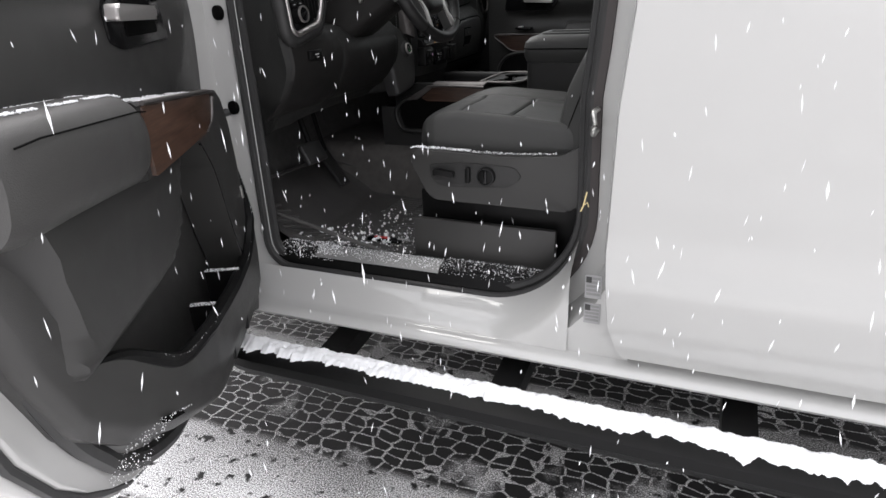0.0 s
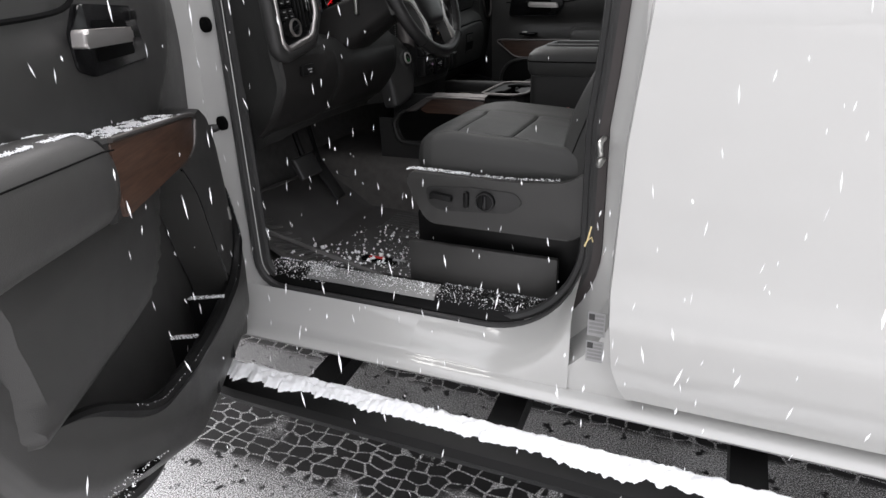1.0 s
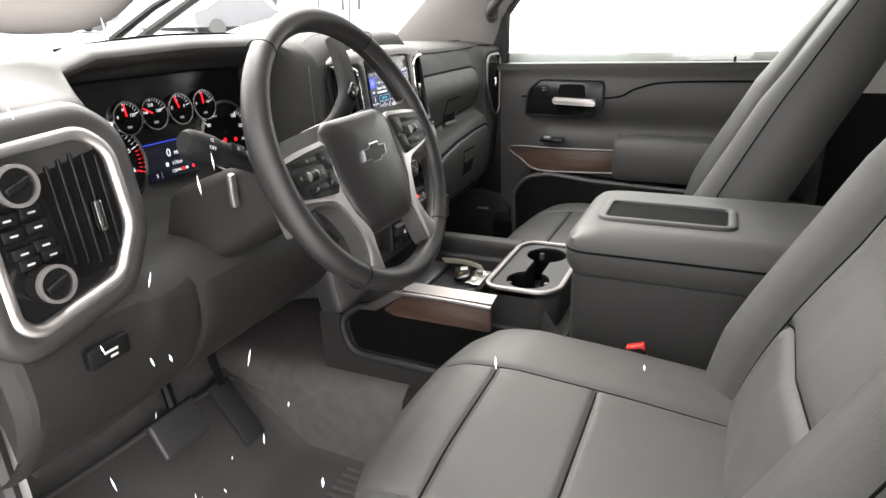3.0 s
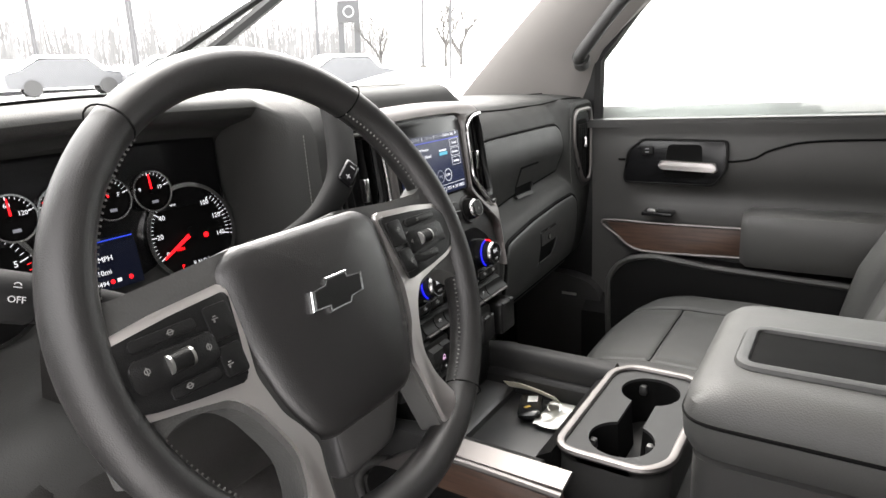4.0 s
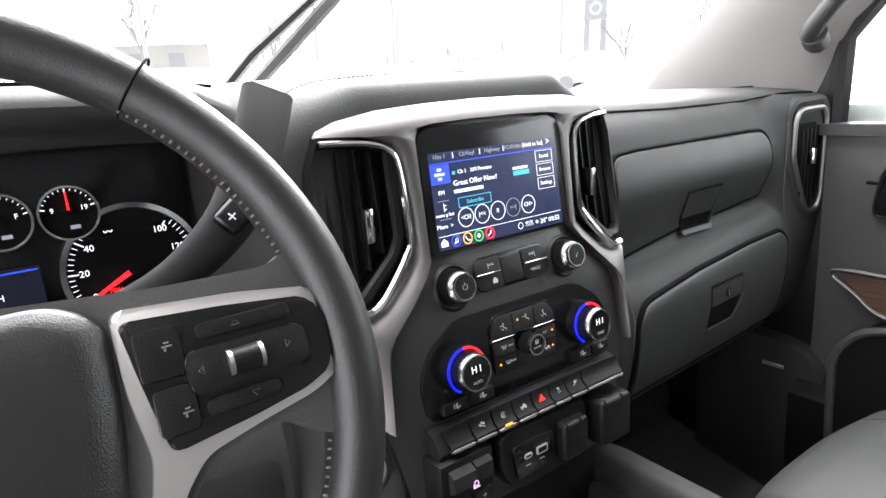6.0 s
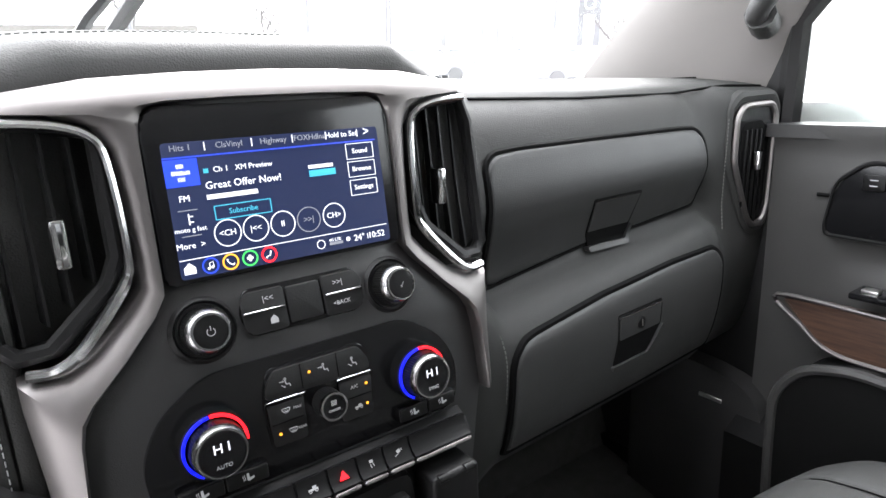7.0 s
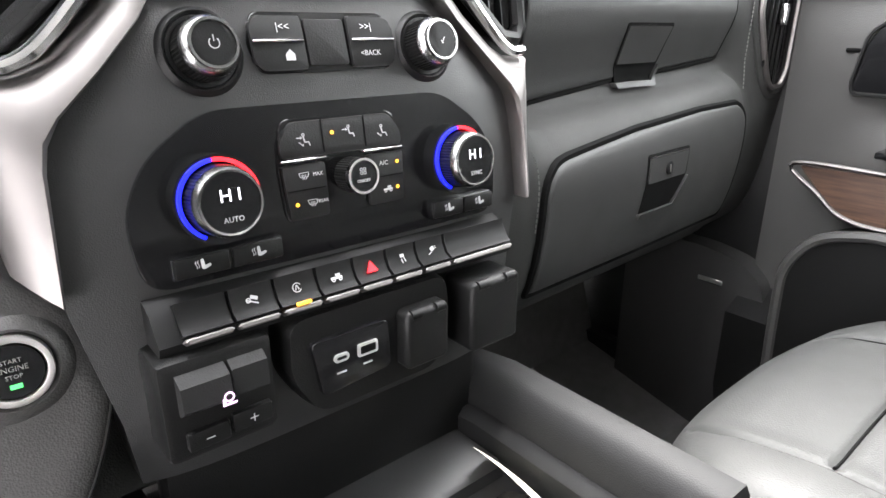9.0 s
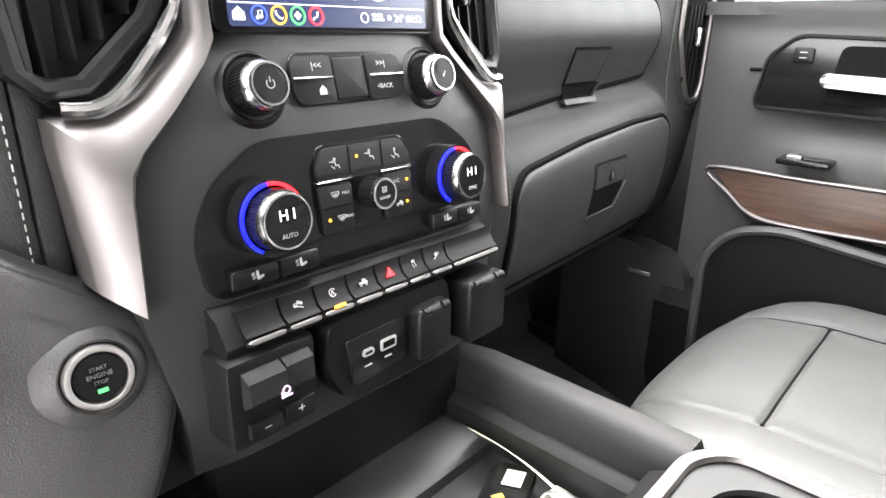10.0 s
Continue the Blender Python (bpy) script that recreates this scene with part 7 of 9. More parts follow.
lid_ob = part("lid", lid(), M_LEATHER, arm)
part("lid_seam", tube([(x + (0.007 if x > 0.59 else -0.007), y * 1.05, 1.073) for x, y in fillet([(0.362, -0.155), (0.82, -0.155), (0.82, 0.155), (0.362, 0.155)], 0.045, 6)], 0.0022, 6, closed=True), M_DARK, lid_ob)
tray_out = fillet([(0.405, -0.082), (0.625, -0.082), (0.625, 0.035), (0.405, 0.035)], 0.02, 5)
part("tray_frame", tube([(x, y, 1.113) for x, y in tray_out], 0.0085, 8, closed=True, squash=0.7), M_SOFT, lid_ob)
# tray depth is painted: near-black plate in place of a shaded well
part("tray_well_shade", prism(tray_out, 1.108, 1.1135), M_DARK, lid_ob)

# ---- seats ----
def seat(x0, cy, name_label, controls, mirror, drop=0.0, sv=(0.575, 0.575), bx=0.0, cross=(0.24, 0.53)):
    st = thing("front_seat", (x0 + 0.45, cy, 0.56), name_label, "seat", "front seats")
    hw = 0.262
    k = -1 if mirror else 1

    def top(u, v):
        """Cushion height; u along from the front, v across from -1 to 1."""
        z = table(u, [(0, 0.885), (0.01, 0.908), (0.03, 0.928), (0.07, 0.944), (0.14, 0.955), (0.30, 0.960), (0.6, 0.950), (1, 0.930)])
        e = sv[0] if v < 0 else sv[1]
        a = abs(v) / e * 0.57 if abs(v) < e else 0.57 + 0.43 * (abs(v) - e) / (1 - e)
        z += 0.020 * table(a, [(0, 0), (0.45, 0.02), (0.58, 0.30), (0.70, 0.65), (0.80, 0.75), (0.88, 0.50), (0.95, -0.35), (1.0, -1.9)]) * min(1, 0.35 + u * 3)
        z -= 0.018 * (1 - min(1, u * 5)) * a ** 4
        # seams: across the front of the insert, in its middle, and down both its sides
        for s0 in cross:
            if a < 0.555:
                z -= 0.005 * math.exp(-((u - s0) / 0.010) ** 2)
        if u > 0.05:
            z -= 0.005 * math.exp(-((a - 0.57) / 0.018) ** 2)
        return z - drop * (1 - 0.5 * u)
    across = sorted({round(-1 + 2 * j / 64, 4) for j in range(65)} | {round(k2 + d2, 4) for k2 in (-sv[0], sv[1]) for d2 in (-0.03, -0.018, -0.009, 0, 0.009, 0.018, 0.03)})
    along = sorted({round((i / 60) ** 1.25, 4) for i in range(61)} | {round(s0 + d2, 4) for s0 in cross for d2 in (-0.018, -0.01, -0.005, 0, 0.005, 0.01, 0.018)})
    rings = []
    for u in along:
        x = x0 - 0.012 + 0.512 * u
        w = hw * table(u, [(0, 0.86), (0.05, 0.95), (0.12, 0.99), (1, 1.0)])
        row = [(x + 0.055 * abs(v) ** 3 * (1 - min(1, u * 2.5)), cy + w * v, top(u, v)) for v in across]
        xe = x + 0.055 * (1 - min(1, u * 2.5))
        row += [(xe, cy + w * 1.0, 0.895 - drop), (xe, cy + w * 0.965, 0.868 - drop), (xe, cy - w * 0.965, 0.868 - drop), (xe, cy - w * 1.0, 0.895 - drop)]
        rings.append(row)
    cushion = part("seat_cushion", loft(rings), M_LEATHER, st)
    for v in (-sv[0], sv[1]):
        pth = [(x0 - 0.012 + 0.512 * u + 0.055 * abs(v) ** 3 * (1 - min(1, u * 2.5)), cy + hw * v, top(u, v) + 0.0005) for u in [0.06 + 0.94 * i / 40 for i in range(41)]]
        part("cushion_seam", tube(pth, 0.0016, 5), M_DARK, cushion)
    for s0 in cross:
        pth = [(x0 - 0.012 + 0.512 * s0 + 0.055 * abs(v) ** 3 * (1 - min(1, s0 * 2.5)), cy + hw * v, top(s0, v) + 0.0005) for v in [lerp(0.015 - sv[0], sv[1] - 0.015, i / 30) for i in range(31)]]
        part("cushion_seam", tube(pth, 0.0016, 5), M_DARK, cushion)
    inner = -k
    pth = [(x0 + 0.50 * u, cy - inner * hw * 0.80 * -1, top(u, 0.80) + 0.0008) for u in [0.42 + 0.22 * i / 14 for i in range(15)]]
    part("thread_line", tube(pth, 0.0009, 4), M_THREAD, cushion)
    # backrest
    def back(v, h):
        """Front of the backrest; v across, h from 0 at its foot to 1 at its top."""
        lean = Vector((x0 + bx + 0.470 + 0.255 * h + 0.055 * h * h, 0, 0.895 + 0.655 * h))
        a = abs(v)
        out = 0.055 * table(a, [(0, 0), (0.5, 0.02), (0.58, 0.30), (0.66, 0.70), (0.74, 0.95), (0.81, 1.0), (0.88, 0.88), (0.94, 0.58), (0.98, 0.2), (1.0, -0.15)]) * table(h, [(0, 0.6), (0.2, 1), (0.6, 0.9), (0.85, 0.4), (1, 0.2)])
        out += 0.02 * math.sin(math.pi * min(1, h * 2.2)) * (1 - a)
        out -= 0.010 * math.exp(-((a - 0.56) / 0.025) ** 2)
        if a < 0.55:
            out -= 0.008 * (math.exp(-((h - 0.28) / 0.012) ** 2) + math.exp(-((h - 0.62) / 0.012) ** 2))
        w = hw * table(h, [(0, 0.96), (0.3, 1.0), (0.7, 0.94), (0.9, 0.82), (1, 0.66)])
        return lean + Vector((-0.045 - out, 0, 0.012 * out)) + Vector((0, cy + w * v, -0.04 * a ** 3 * (h > 0.9)))
    rings = []
    wide = sorted({round(-1 + 2 * j / 50, 4) for j in range(51)} | {round(k2 * (0.56 + d2), 4) for k2 in (-1, 1) for d2 in (-0.05, -0.025, -0.012, 0, 0.012, 0.025, 0.05)})
    high = sorted({round(i / 44, 4) for i in range(45)} | {round(h0 + d2, 4) for h0 in (0.28, 0.62) for d2 in (-0.02, -0.012, -0.006, 0, 0.006, 0.012, 0.02)})
    for h in high:
        row = [back(v, h) for v in wide]
        depth = 0.11 * table(h, [(0, 1), (0.8, 0.9), (0.97, 0.6), (1, 0.3)])
        swell = ((0.15, 0.008), (0.35, 0.014), (0.6, 0.014), (0.85, 0.006), (1.0, -0.008))
        last, first = row[-1], row[0]
        row += [last + Vector((depth * q, g, 0)) for q, g in swell]
        row += [first + Vector((depth * q, -g, 0)) for q, g in swell[::-1]]
        rings.append(row)
    rest = part("backrest", loft(rings), M_LEATHER, st)
    for v in (-0.56, 0.56):
        part("back_seam", tube([back(v, h) + Vector((-0.0005, 0, 0)) for h in [0.03 + 0.9 * i / 40 for i in range(41)]], 0.0016, 5), M_DARK, rest)
    for h in (0.28, 0.62):
        part("back_seam", tube([back(v, h) for v in [-0.55 + 1.1 * i / 24 for i in range(25)]], 0.0016, 5), M_DARK, rest)
    for v in (-0.97, 0.97):
        part("piping", tube([back(v, h) for h in [0.02 + 0.9 * i / 40 for i in range(41)]], 0.0013, 6), M_DARK, rest)
    hx, hz = x0 + bx + 0.80, 1.655
    head = part("headrest", loft([[(hx + dx * kk, cy + yy * kk, hz + zz) for dx, yy in fillet([(-0.05, -0.13), (0.05, -0.11), (0.05, 0.11), (-0.05, 0.13)], 0.03, 4)] for zz, kk in ((-0.085, 0.80), (-0.06, 0.97), (0, 1.0), (0.06, 0.96), (0.085, 0.75))]), M_LEATHER, st)
    for dy in (-0.06, 0.06):
        part("headrest_post", tube([(hx + 0.01, cy + dy, 1.53), (hx + 0.01, cy + dy, 1.60)], 0.006, 8), M_CHROME, head)
    # base and rails
    part("seat_base", box((x0 + 0.27, cy, 0.79 - drop * 0.5), (0.42, 0.42, 0.10), 0.02), M_HARD, st)
    for dy in (-0.19, 0.19):
        part("seat_rail", box((x0 + 0.27, cy + dy, 0.66), (0.50, 0.05, 0.19), 0.01), M_HARD, st)
    yo = cy - k * (hw + 0.004)
    fm = frame_of((0, yo - k * 0.004, -drop), (1, 0, 0), (0, 0, 1))
    lo, hi = (0.0, 0.022) if k > 0 else (-0.022, 0.0)
    prof = fillet([(x0 + 0.045, 0.882), (x0 + 0.030, 0.855), (x0 + 0.085, 0.752), (x0 + 0.46, 0.748), (x0 + 0.50, 0.80), (x0 + 0.50, 0.928), (x0 + 0.43, 0.885), (x0 + 0.30, 0.876)], 0.02, 5)
    side = part("side_trim", prism(prof, lo, hi, fm, 0.005, 3), M_DOOR, st, "black plastic seat side trim")
    if controls:
        part("control_recess", prism(fillet([(x0 + 0.085, 0.847), (x0 + 0.095, 0.800), (x0 + 0.13, 0.790), (x0 + 0.30, 0.800), (x0 + 0.335, 0.828), (x0 + 0.315, 0.852), (x0 + 0.20, 0.856)], 0.014), hi, hi + 0.003, fm, 0.0015), M_SOFT, side)
        part("slide_switch", prism(fillet([(x0 + 0.102, 0.836), (x0 + 0.102, 0.818), (x0 + 0.112, 0.824), (x0 + 0.158, 0.818), (x0 + 0.158, 0.832), (x0 + 0.112, 0.838)], 0.003), hi, hi + 0.016, fm, 0.002), M_HARD, side)
        part("recline_switch", prism(rounded(0.006, 0.020, 0.005, 4, (x0 + 0.195, 0.826)), hi, hi + 0.014, fm, 0.002), M_HARD, side)
        lumbar = part("lumbar_knob", disc(0.024, hi, hi + 0.012, 32, fm @ Matrix.Translation((x0 + 0.243, 0.826, 0)), 0.002), M_HARD, side)
        part("knob_ring", ring(0.0195, 0.0225, hi + 0.010, hi + 0.0145, 32, fm @ Matrix.Translation((x0 + 0.243, 0.826, 0))), M_GLOSS, lumbar)
        part("knob_bar", box((x0 + 0.243, 0.826, hi + 0.013), (0.009, 0.034, 0.008), 0.002, 2, fm), M_GLOSS, lumbar)
    return st


seat(0.205, -0.490, "black leather driver seat with power controls on its side", True, False, 0.0, (0.78, 0.36), 0.0, (0.24, 0.535))
seat(0.052, 0.462, "black leather passenger seat beside the far door", False, True, 0.072, (0.575, 0.575), 0.053, (0.31, 0.62))

buckle = thing("seat_belt_buckle", (0.50, -0.225, 0.86), "black seat belt buckle with a red release button", "buckle")
bm_m = frame_of((0.51, -0.222, 0.90), (0, 1, 0), (-0.35, 0, 1))
part("buckle_body", box((0, 0, 0), (0.018, 0.085, 0.034), 0.005, 2, bm_m), M_HARD, buckle)
part("release_button", box((0, 0.040, 0.003), (0.015, 0.012, 0.030), 0.002, 2, bm_m), M_RED, buckle, "red release button")

# ---- driver's footwell ----
mat_thing = thing("floor_mat", (0.05, -0.52, 0.53), "black ribbed rubber floor mat sprinkled with snow", "floor mat")


def mat_z(x):
    return table(x, [(-0.45, 0.70), (-0.18, 0.565), (0.26, 0.552)])


def mat_height(x, y):
    """A shallow tray: level heel area, raised toe end and a raised side by the sill."""
    side = ease_in((-0.655 - y) / 0.11)
    return mat_z(x) + 0.030 * side * table(x, [(-0.42, 1.0), (-0.14, 0.9), (0.0, 0.2), (0.24, 0.08)]) + 0.020 * ease_in((y + 0.27) / 0.035)


def ease_in(t):
    t = min(1.0, max(0.0, t))
    return t * t * (3 - 2 * t)


part("mat_sheet", sheet(34, 34, lambda u, v: (lerp(-0.42, 0.26, u), lerp(-0.775, -0.23, v), mat_height(lerp(-0.42, 0.26, u), lerp(-0.775, -0.23, v))), 0.012), M_MAT, mat_thing)
part("mat_rim", tube([(x, y, mat_height(x, y) + 0.004) for x, y in fillet([(-0.41, -0.772), (0.255, -0.772), (0.255, -0.235), (-0.41, -0.235)], 0.05, 5)], 0.006, 8, closed=True), M_MAT, mat_thing)


def mat_rib(a, b, r=0.006):
    """A moulded rib that follows the mat from a to b."""
    pts = [(lerp(a[0], b[0], i / 8), lerp(a[1], b[1], i / 8)) for i in range(9)]
    part("mat_rib", tube([(x, y, mat_height(x, y) + 0.002) for x, y in pts], r, 6, squash=0.9), M_MAT, mat_thing)


for i in range(15):
    mat_rib((0.05, -0.640 + 0.0235 * i), (0.235, -0.640 + 0.0235 * i))
for i in range(13):
    x = -0.385 + 0.034 * i
    mat_rib((x, -0.765), (x + 0.035, -0.640), 0.007)
for i in range(8):
    mat_rib((-0.06, -0.42 + 0.020 * i), (0.04, -0.42 + 0.020 * i), 0.005)
part("mat_badge", box((0.080, -0.670, 0.571), (0.11, 0.026, 0.010), 0.003, 2), M_GLOSS, mat_thing)
part("red_mark", box((0.070, -0.669, 0.5765), (0.048, 0.012, 0.002), 0.0008, 1), M_RED, mat_thing, "red badge on the mat")
part("white_mark", box((0.145, -0.672, 0.5785), (0.040, 0.010, 0.002), 0.0008, 1), M_PRINT, mat_thing)

pedals = thing("brake_pedal", (-0.28, -0.46, 0.6), "black rubber brake pedal on its arm", "pedal")
part("pad", box((0, 0, 0), (0.020, 0.105, 0.072), 0.007, 3, pose(-0.245, -0.525, 0.785, 0, -28, 0)), M_RUBBER, pedals)
part("arm", tube([(-0.255, -0.515, 0.79), (-0.31, -0.49, 0.90), (-0.34, -0.47, 1.0)], 0.010, 8), M_HARD, pedals)
accel = thing("accelerator_pedal", (-0.32, -0.33, 0.6), "black rubber accelerator pedal in the footwell", "pedal")
part("pad", box((0, 0, 0), (0.012, 0.055, 0.15), 0.004, 2, pose(-0.30, -0.33, 0.68, 0, -35, 0)), M_RUBBER, accel)
part("arm", tube([(-0.33, -0.33, 0.74), (-0.38, -0.33, 0.95)], 0.008, 8), M_HARD, accel)

sill = thing("door_sill_plate", (0.1, -0.80, 0.53), "silver scuff plate on a black door sill dusted with snow", "sill plate")
part("black_base", loft([[(x, y, z) for y, z in ((-0.845, 0.530), (-0.842, 0.552), (-0.825, 0.572), (-0.775, 0.580), (-0.755, 0.575), (-0.75, 0.53))] for x in (-0.19, 0.0, 0.3, 0.45, 0.60)]), M_HARD, sill)
part("scuff_plate", loft([[(x, y, z) for y, z in ((-0.838, 0.566), (-0.822, 0.5785), (-0.785, 0.5845), (-0.785, 0.574), (-0.83, 0.56))] for x in (-0.06, 0.325)]), M_SCUFF, sill, "brushed silver scuff plate")
part("seat_riser", box((0.42, -0.745, 0.62), (0.40, 0.02, 0.13), 0.006), M_DOOR, sill, "black plastic riser below the seat")

# ---- the open front door ----
# built flat: s from the hinge towards the free end, w into the cabin, z up; then swung open
HINGE = Vector((-0.30, -0.90, 0))
DM = Matrix.Translation(HINGE) @ Matrix(((0.469, 0.883, 0, 0), (-0.883, 0.469, 0, 0), (0, 0, 1, 0), (0, 0, 0, 1)))
door = thing("front_door", (-0.30, -0.90, 0.45), "open white front door with black inner panel and walnut trim", "truck door")
SZ = Matrix(((1, 0, 0, 0), (0, 0, 1, 0), (0, 1, 0, 0), (0, 0, 0, 1)))  # (s, z, w) to (s, w, z)


def dplate(pts, lo, hi, bevel=0.0, seg=2):
    return prism(pts, lo, hi, DM @ SZ, bevel, seg)


def dsheet(nu, nv, f, thick=0.0):
    bm = sheet(nu, nv, f, thick, (0, -1, 0))
    bmesh.ops.transform(bm, matrix=DM, verts=bm.verts)
    return bm


def dtube(path, r, n=8, closed=False):
    return tube([DM @ Vector(p) for p in path], r, n, closed=closed)




def corner(inset, front):
    """Door outline with its large slanting lower rear corner."""
    pts = [(front, 1.34), (front, 0.46 + inset), (front + 0.03, 0.40 + inset), (front + 0.09, 0.385 + inset), (0.42, 0.385 + inset)]
    for z, s in ((0.392, 0.58), (0.412, 0.70), (0.452, 0.83), (0.502, 0.905), (0.55, 0.965), (0.607, 1.018), (0.70, 1.075), (0.80, 1.108), (0.95, 1.130)):
        pts.append((s - inset * 0.8, z + inset * 0.7))
    pts.append((1.135 - inset, 1.34))
    return pts


part("outer_skin", dplate(corner(0.0, -0.02), -0.085, -0.035, 0.012, 3), M_PAINT, door, "white painted outer skin")
part("door_seal", dtube(smooth_path([(1.050, -0.006, 1.32), (1.048, -0.006, 0.95), (1.022, -0.006, 0.82), (0.968, -0.006, 0.69), (0.912, -0.006, 0.605), (0.845, -0.006, 0.530), (0.70, -0.006, 0.455), (0.55, -0.006, 0.432), (0.10, -0.006, 0.430)], 5), 0.018, 8), M_RUBBER, door, "black rubber seal")
part("outer_seal", dtube([(s, -0.032, z) for s, z in corner(0.018, 0.0)[4:]], 0.010, 8), M_RUBBER, door, "black rubber edge seal")
part("inner_frame", dplate(corner(0.022, 0.0), -0.04, -0.015, 0.006), M_PAINT, door)
TRIM_S = [(0.442, 0.59), (0.512, 0.735), (0.596, 0.883), (0.695, 0.991), (0.831, 1.052), (0.934, 1.069), (1.32, 1.072)]


def field_foot(s):
    """Lower edge of the bulged field above the pocket."""
    d = 0.585 - s
    return 0.772 + 1.15 * 0.5 * (d + math.sqrt(d * d + 0.002))


def ease(t):
    t = min(1.0, max(0.0, t))
    return t * t * (3 - 2 * t)


def panel_w(s, z):
    """How far the trim panel bulges into the cabin."""
    w = 0.018
    w += 0.030 * math.exp(-((z - 1.20) / 0.16) ** 2) * table(s, [(0.0, 0.3), (0.25, 1), (0.9, 1), (1.08, 0.4)])
    d = z - field_foot(s)
    w += 0.055 * ease((d + 0.02) / 0.06) * ease((1.030 - s) / 0.04) * table(s, [(0.20, 0.0), (0.38, 0.45), (0.55, 0.95), (0.85, 1.0)]) * table(z, [(0.97, 1.0), (1.03, 0.6), (1.07, 0)])
    w -= 0.022 * ease((0.01 - d) / 0.07) * ease((1.0 - s) / 0.05)
    return w


def trim_panel():
    out_s = lambda z: table(z, TRIM_S)
    def f(u, v):
        z = lerp(0.458, 1.325, v)
        s = lerp(table(z, [(0.45, 0.0), (0.85, 0.0), (1.05, -0.005), (1.325, -0.01)]), out_s(z), u)
        w = panel_w(s, z)
        edge = min(u * 2.2, 1 - u, v * 1.5, (1 - v) * 2)
        return (s, w - 0.030 * max(0, 1 - edge / 0.03) ** 2, z)
    return dsheet(44, 56, f, 0.03)


part("trim_panel", trim_panel(), M_DOOR, door, "black moulded trim panel")
part("sill_cap", dplate(fillet([(0.12, 1.318), (1.075, 1.332), (1.075, 1.35), (0.12, 1.345)], 0.006), -0.02, 0.045, 0.008, 3), M_SOFT, door)
# crease drawn as a near-black bead, its shade put into the colour
part("panel_crease", dtube(smooth_path([(0.60, 0.052, 1.315), (0.66, 0.052, 1.285), (0.85, 0.050, 1.275), (1.07, 0.045, 1.275)], 5), 0.004, 6), M_DARK, door)


def armrest_block():
    """The padded armrest: rises slightly towards the free end, with a blunt nose."""
    rings = []
    for s in [0.745, 0.76, 0.79, 0.84, 0.90, 1.0, 1.10, 1.13]:
        k = table(s, [(0.745, 0.80), (0.76, 0.94), (0.79, 1.0), (1.10, 1.0), (1.13, 0.90)])
        zt = table(s, [(0.74, 1.128), (0.80, 1.142), (1.07, 1.160)])
        zb = table(s, [(0.74, 0.995), (0.85, 1.005), (1.07, 1.022)])
        zc = (zt + zb) / 2
        prof = [(0.02, zt - 0.006), (0.075, zt), (0.108, zt - 0.010), (0.124, zt - 0.032), (0.128, zc + 0.005), (0.122, zb + 0.03), (0.105, zb + 0.006), (0.06, zb - 0.005), (0.02, zb)]
        rings.append([(s, 0.02 + (w - 0.02) * k, zc + (z - zc) * k) for w, z in fillet(prof, 0.02, 3)])
    bm = loft(rings)
    bmesh.ops.transform(bm, matrix=DM, verts=bm.verts)
    return bm


part("armrest", armrest_block(), M_ARM, door, "black leather armrest")
part("armrest_seam", dtube([(s, 0.1245, table(s, [(0.76, 1.106), (0.80, 1.112), (1.06, 1.130)])) for s in (0.765, 0.80, 0.85, 0.9, 1.0, 1.06, 1.11)], 0.0013, 5), M_DARK, door)


def pull_bar():
    rings = []
    for s in [0.372, 0.385, 0.45, 0.60, 0.75, 0.77]:
        zt = table(s, [(0.37, 1.083), (0.77, 1.122)])
        zb = table(s, [(0.37, 1.020), (0.45, 1.005), (0.77, 1.000)])
        k = table(s, [(0.372, 0.88), (0.385, 1.0), (0.77, 1.0)])
        rings.append([(s, 0.02, zt - 0.004), (s, 0.108 * k, zt), (s, 0.114 * k, zt - 0.006), (s, 0.110 * k, zb + 0.004), (s, 0.10 * k, zb), (s, 0.02, zb + 0.01)])
    bm = loft(rings)
    bmesh.ops.transform(bm, matrix=DM, verts=bm.verts)
    return bm


part("pull_bar", pull_bar(), M_SOFT, door)
part("walnut_trim", dplate(fillet([(0.383, 1.079), (0.755, 1.114), (0.755, 1.004), (0.46, 1.010), (0.40, 1.028)], 0.008), 0.108, 0.117, 0.002), M_WOOD, door, "dark walnut trim strip")
part("silver_edge", dtube(smooth_path([(0.755, 0.118, 1.118), (0.55, 0.117, 1.100), (0.385, 0.117, 1.083), (0.378, 0.117, 1.060), (0.395, 0.115, 1.028), (0.43, 0.112, 1.012)], 5), 0.0042, 8), M_SILVER, door, "satin silver edge")

# door handle over its bowl, whose deep shade is a near-black plate
part("handle_bowl", dplate(fillet([(0.365, 1.190), (0.400, 1.283), (0.60, 1.292), (0.650, 1.250), (0.650, 1.200), (0.60, 1.185)], 0.012), 0.040, 0.052, 0.003), M_GLOSS, door, "gloss black handle bowl")
part("bowl_throat_shade", dplate(fillet([(0.425, 1.205), (0.445, 1.262), (0.575, 1.268), (0.580, 1.205)], 0.01), 0.051, 0.0535), M_DARK, door)
part("pull_handle", dplate(fillet([(0.490, 1.229), (0.488, 1.252), (0.660, 1.258), (0.668, 1.232)], 0.007), 0.058, 0.080, 0.006, 3), M_SPOKE, door, "satin chrome pull handle")
part("lock_button", dplate(rounded(0.014, 0.008, 0.003, 4, (0.405, 1.268)), 0.051, 0.056, 0.001), M_HARD, door)


# lower pocket: an outer wall that stands off the panel, its lip, floor and two dividers
def lip(s):
    return sum(lip_line(s + 0.012 * i) for i in range(-3, 4)) / 7


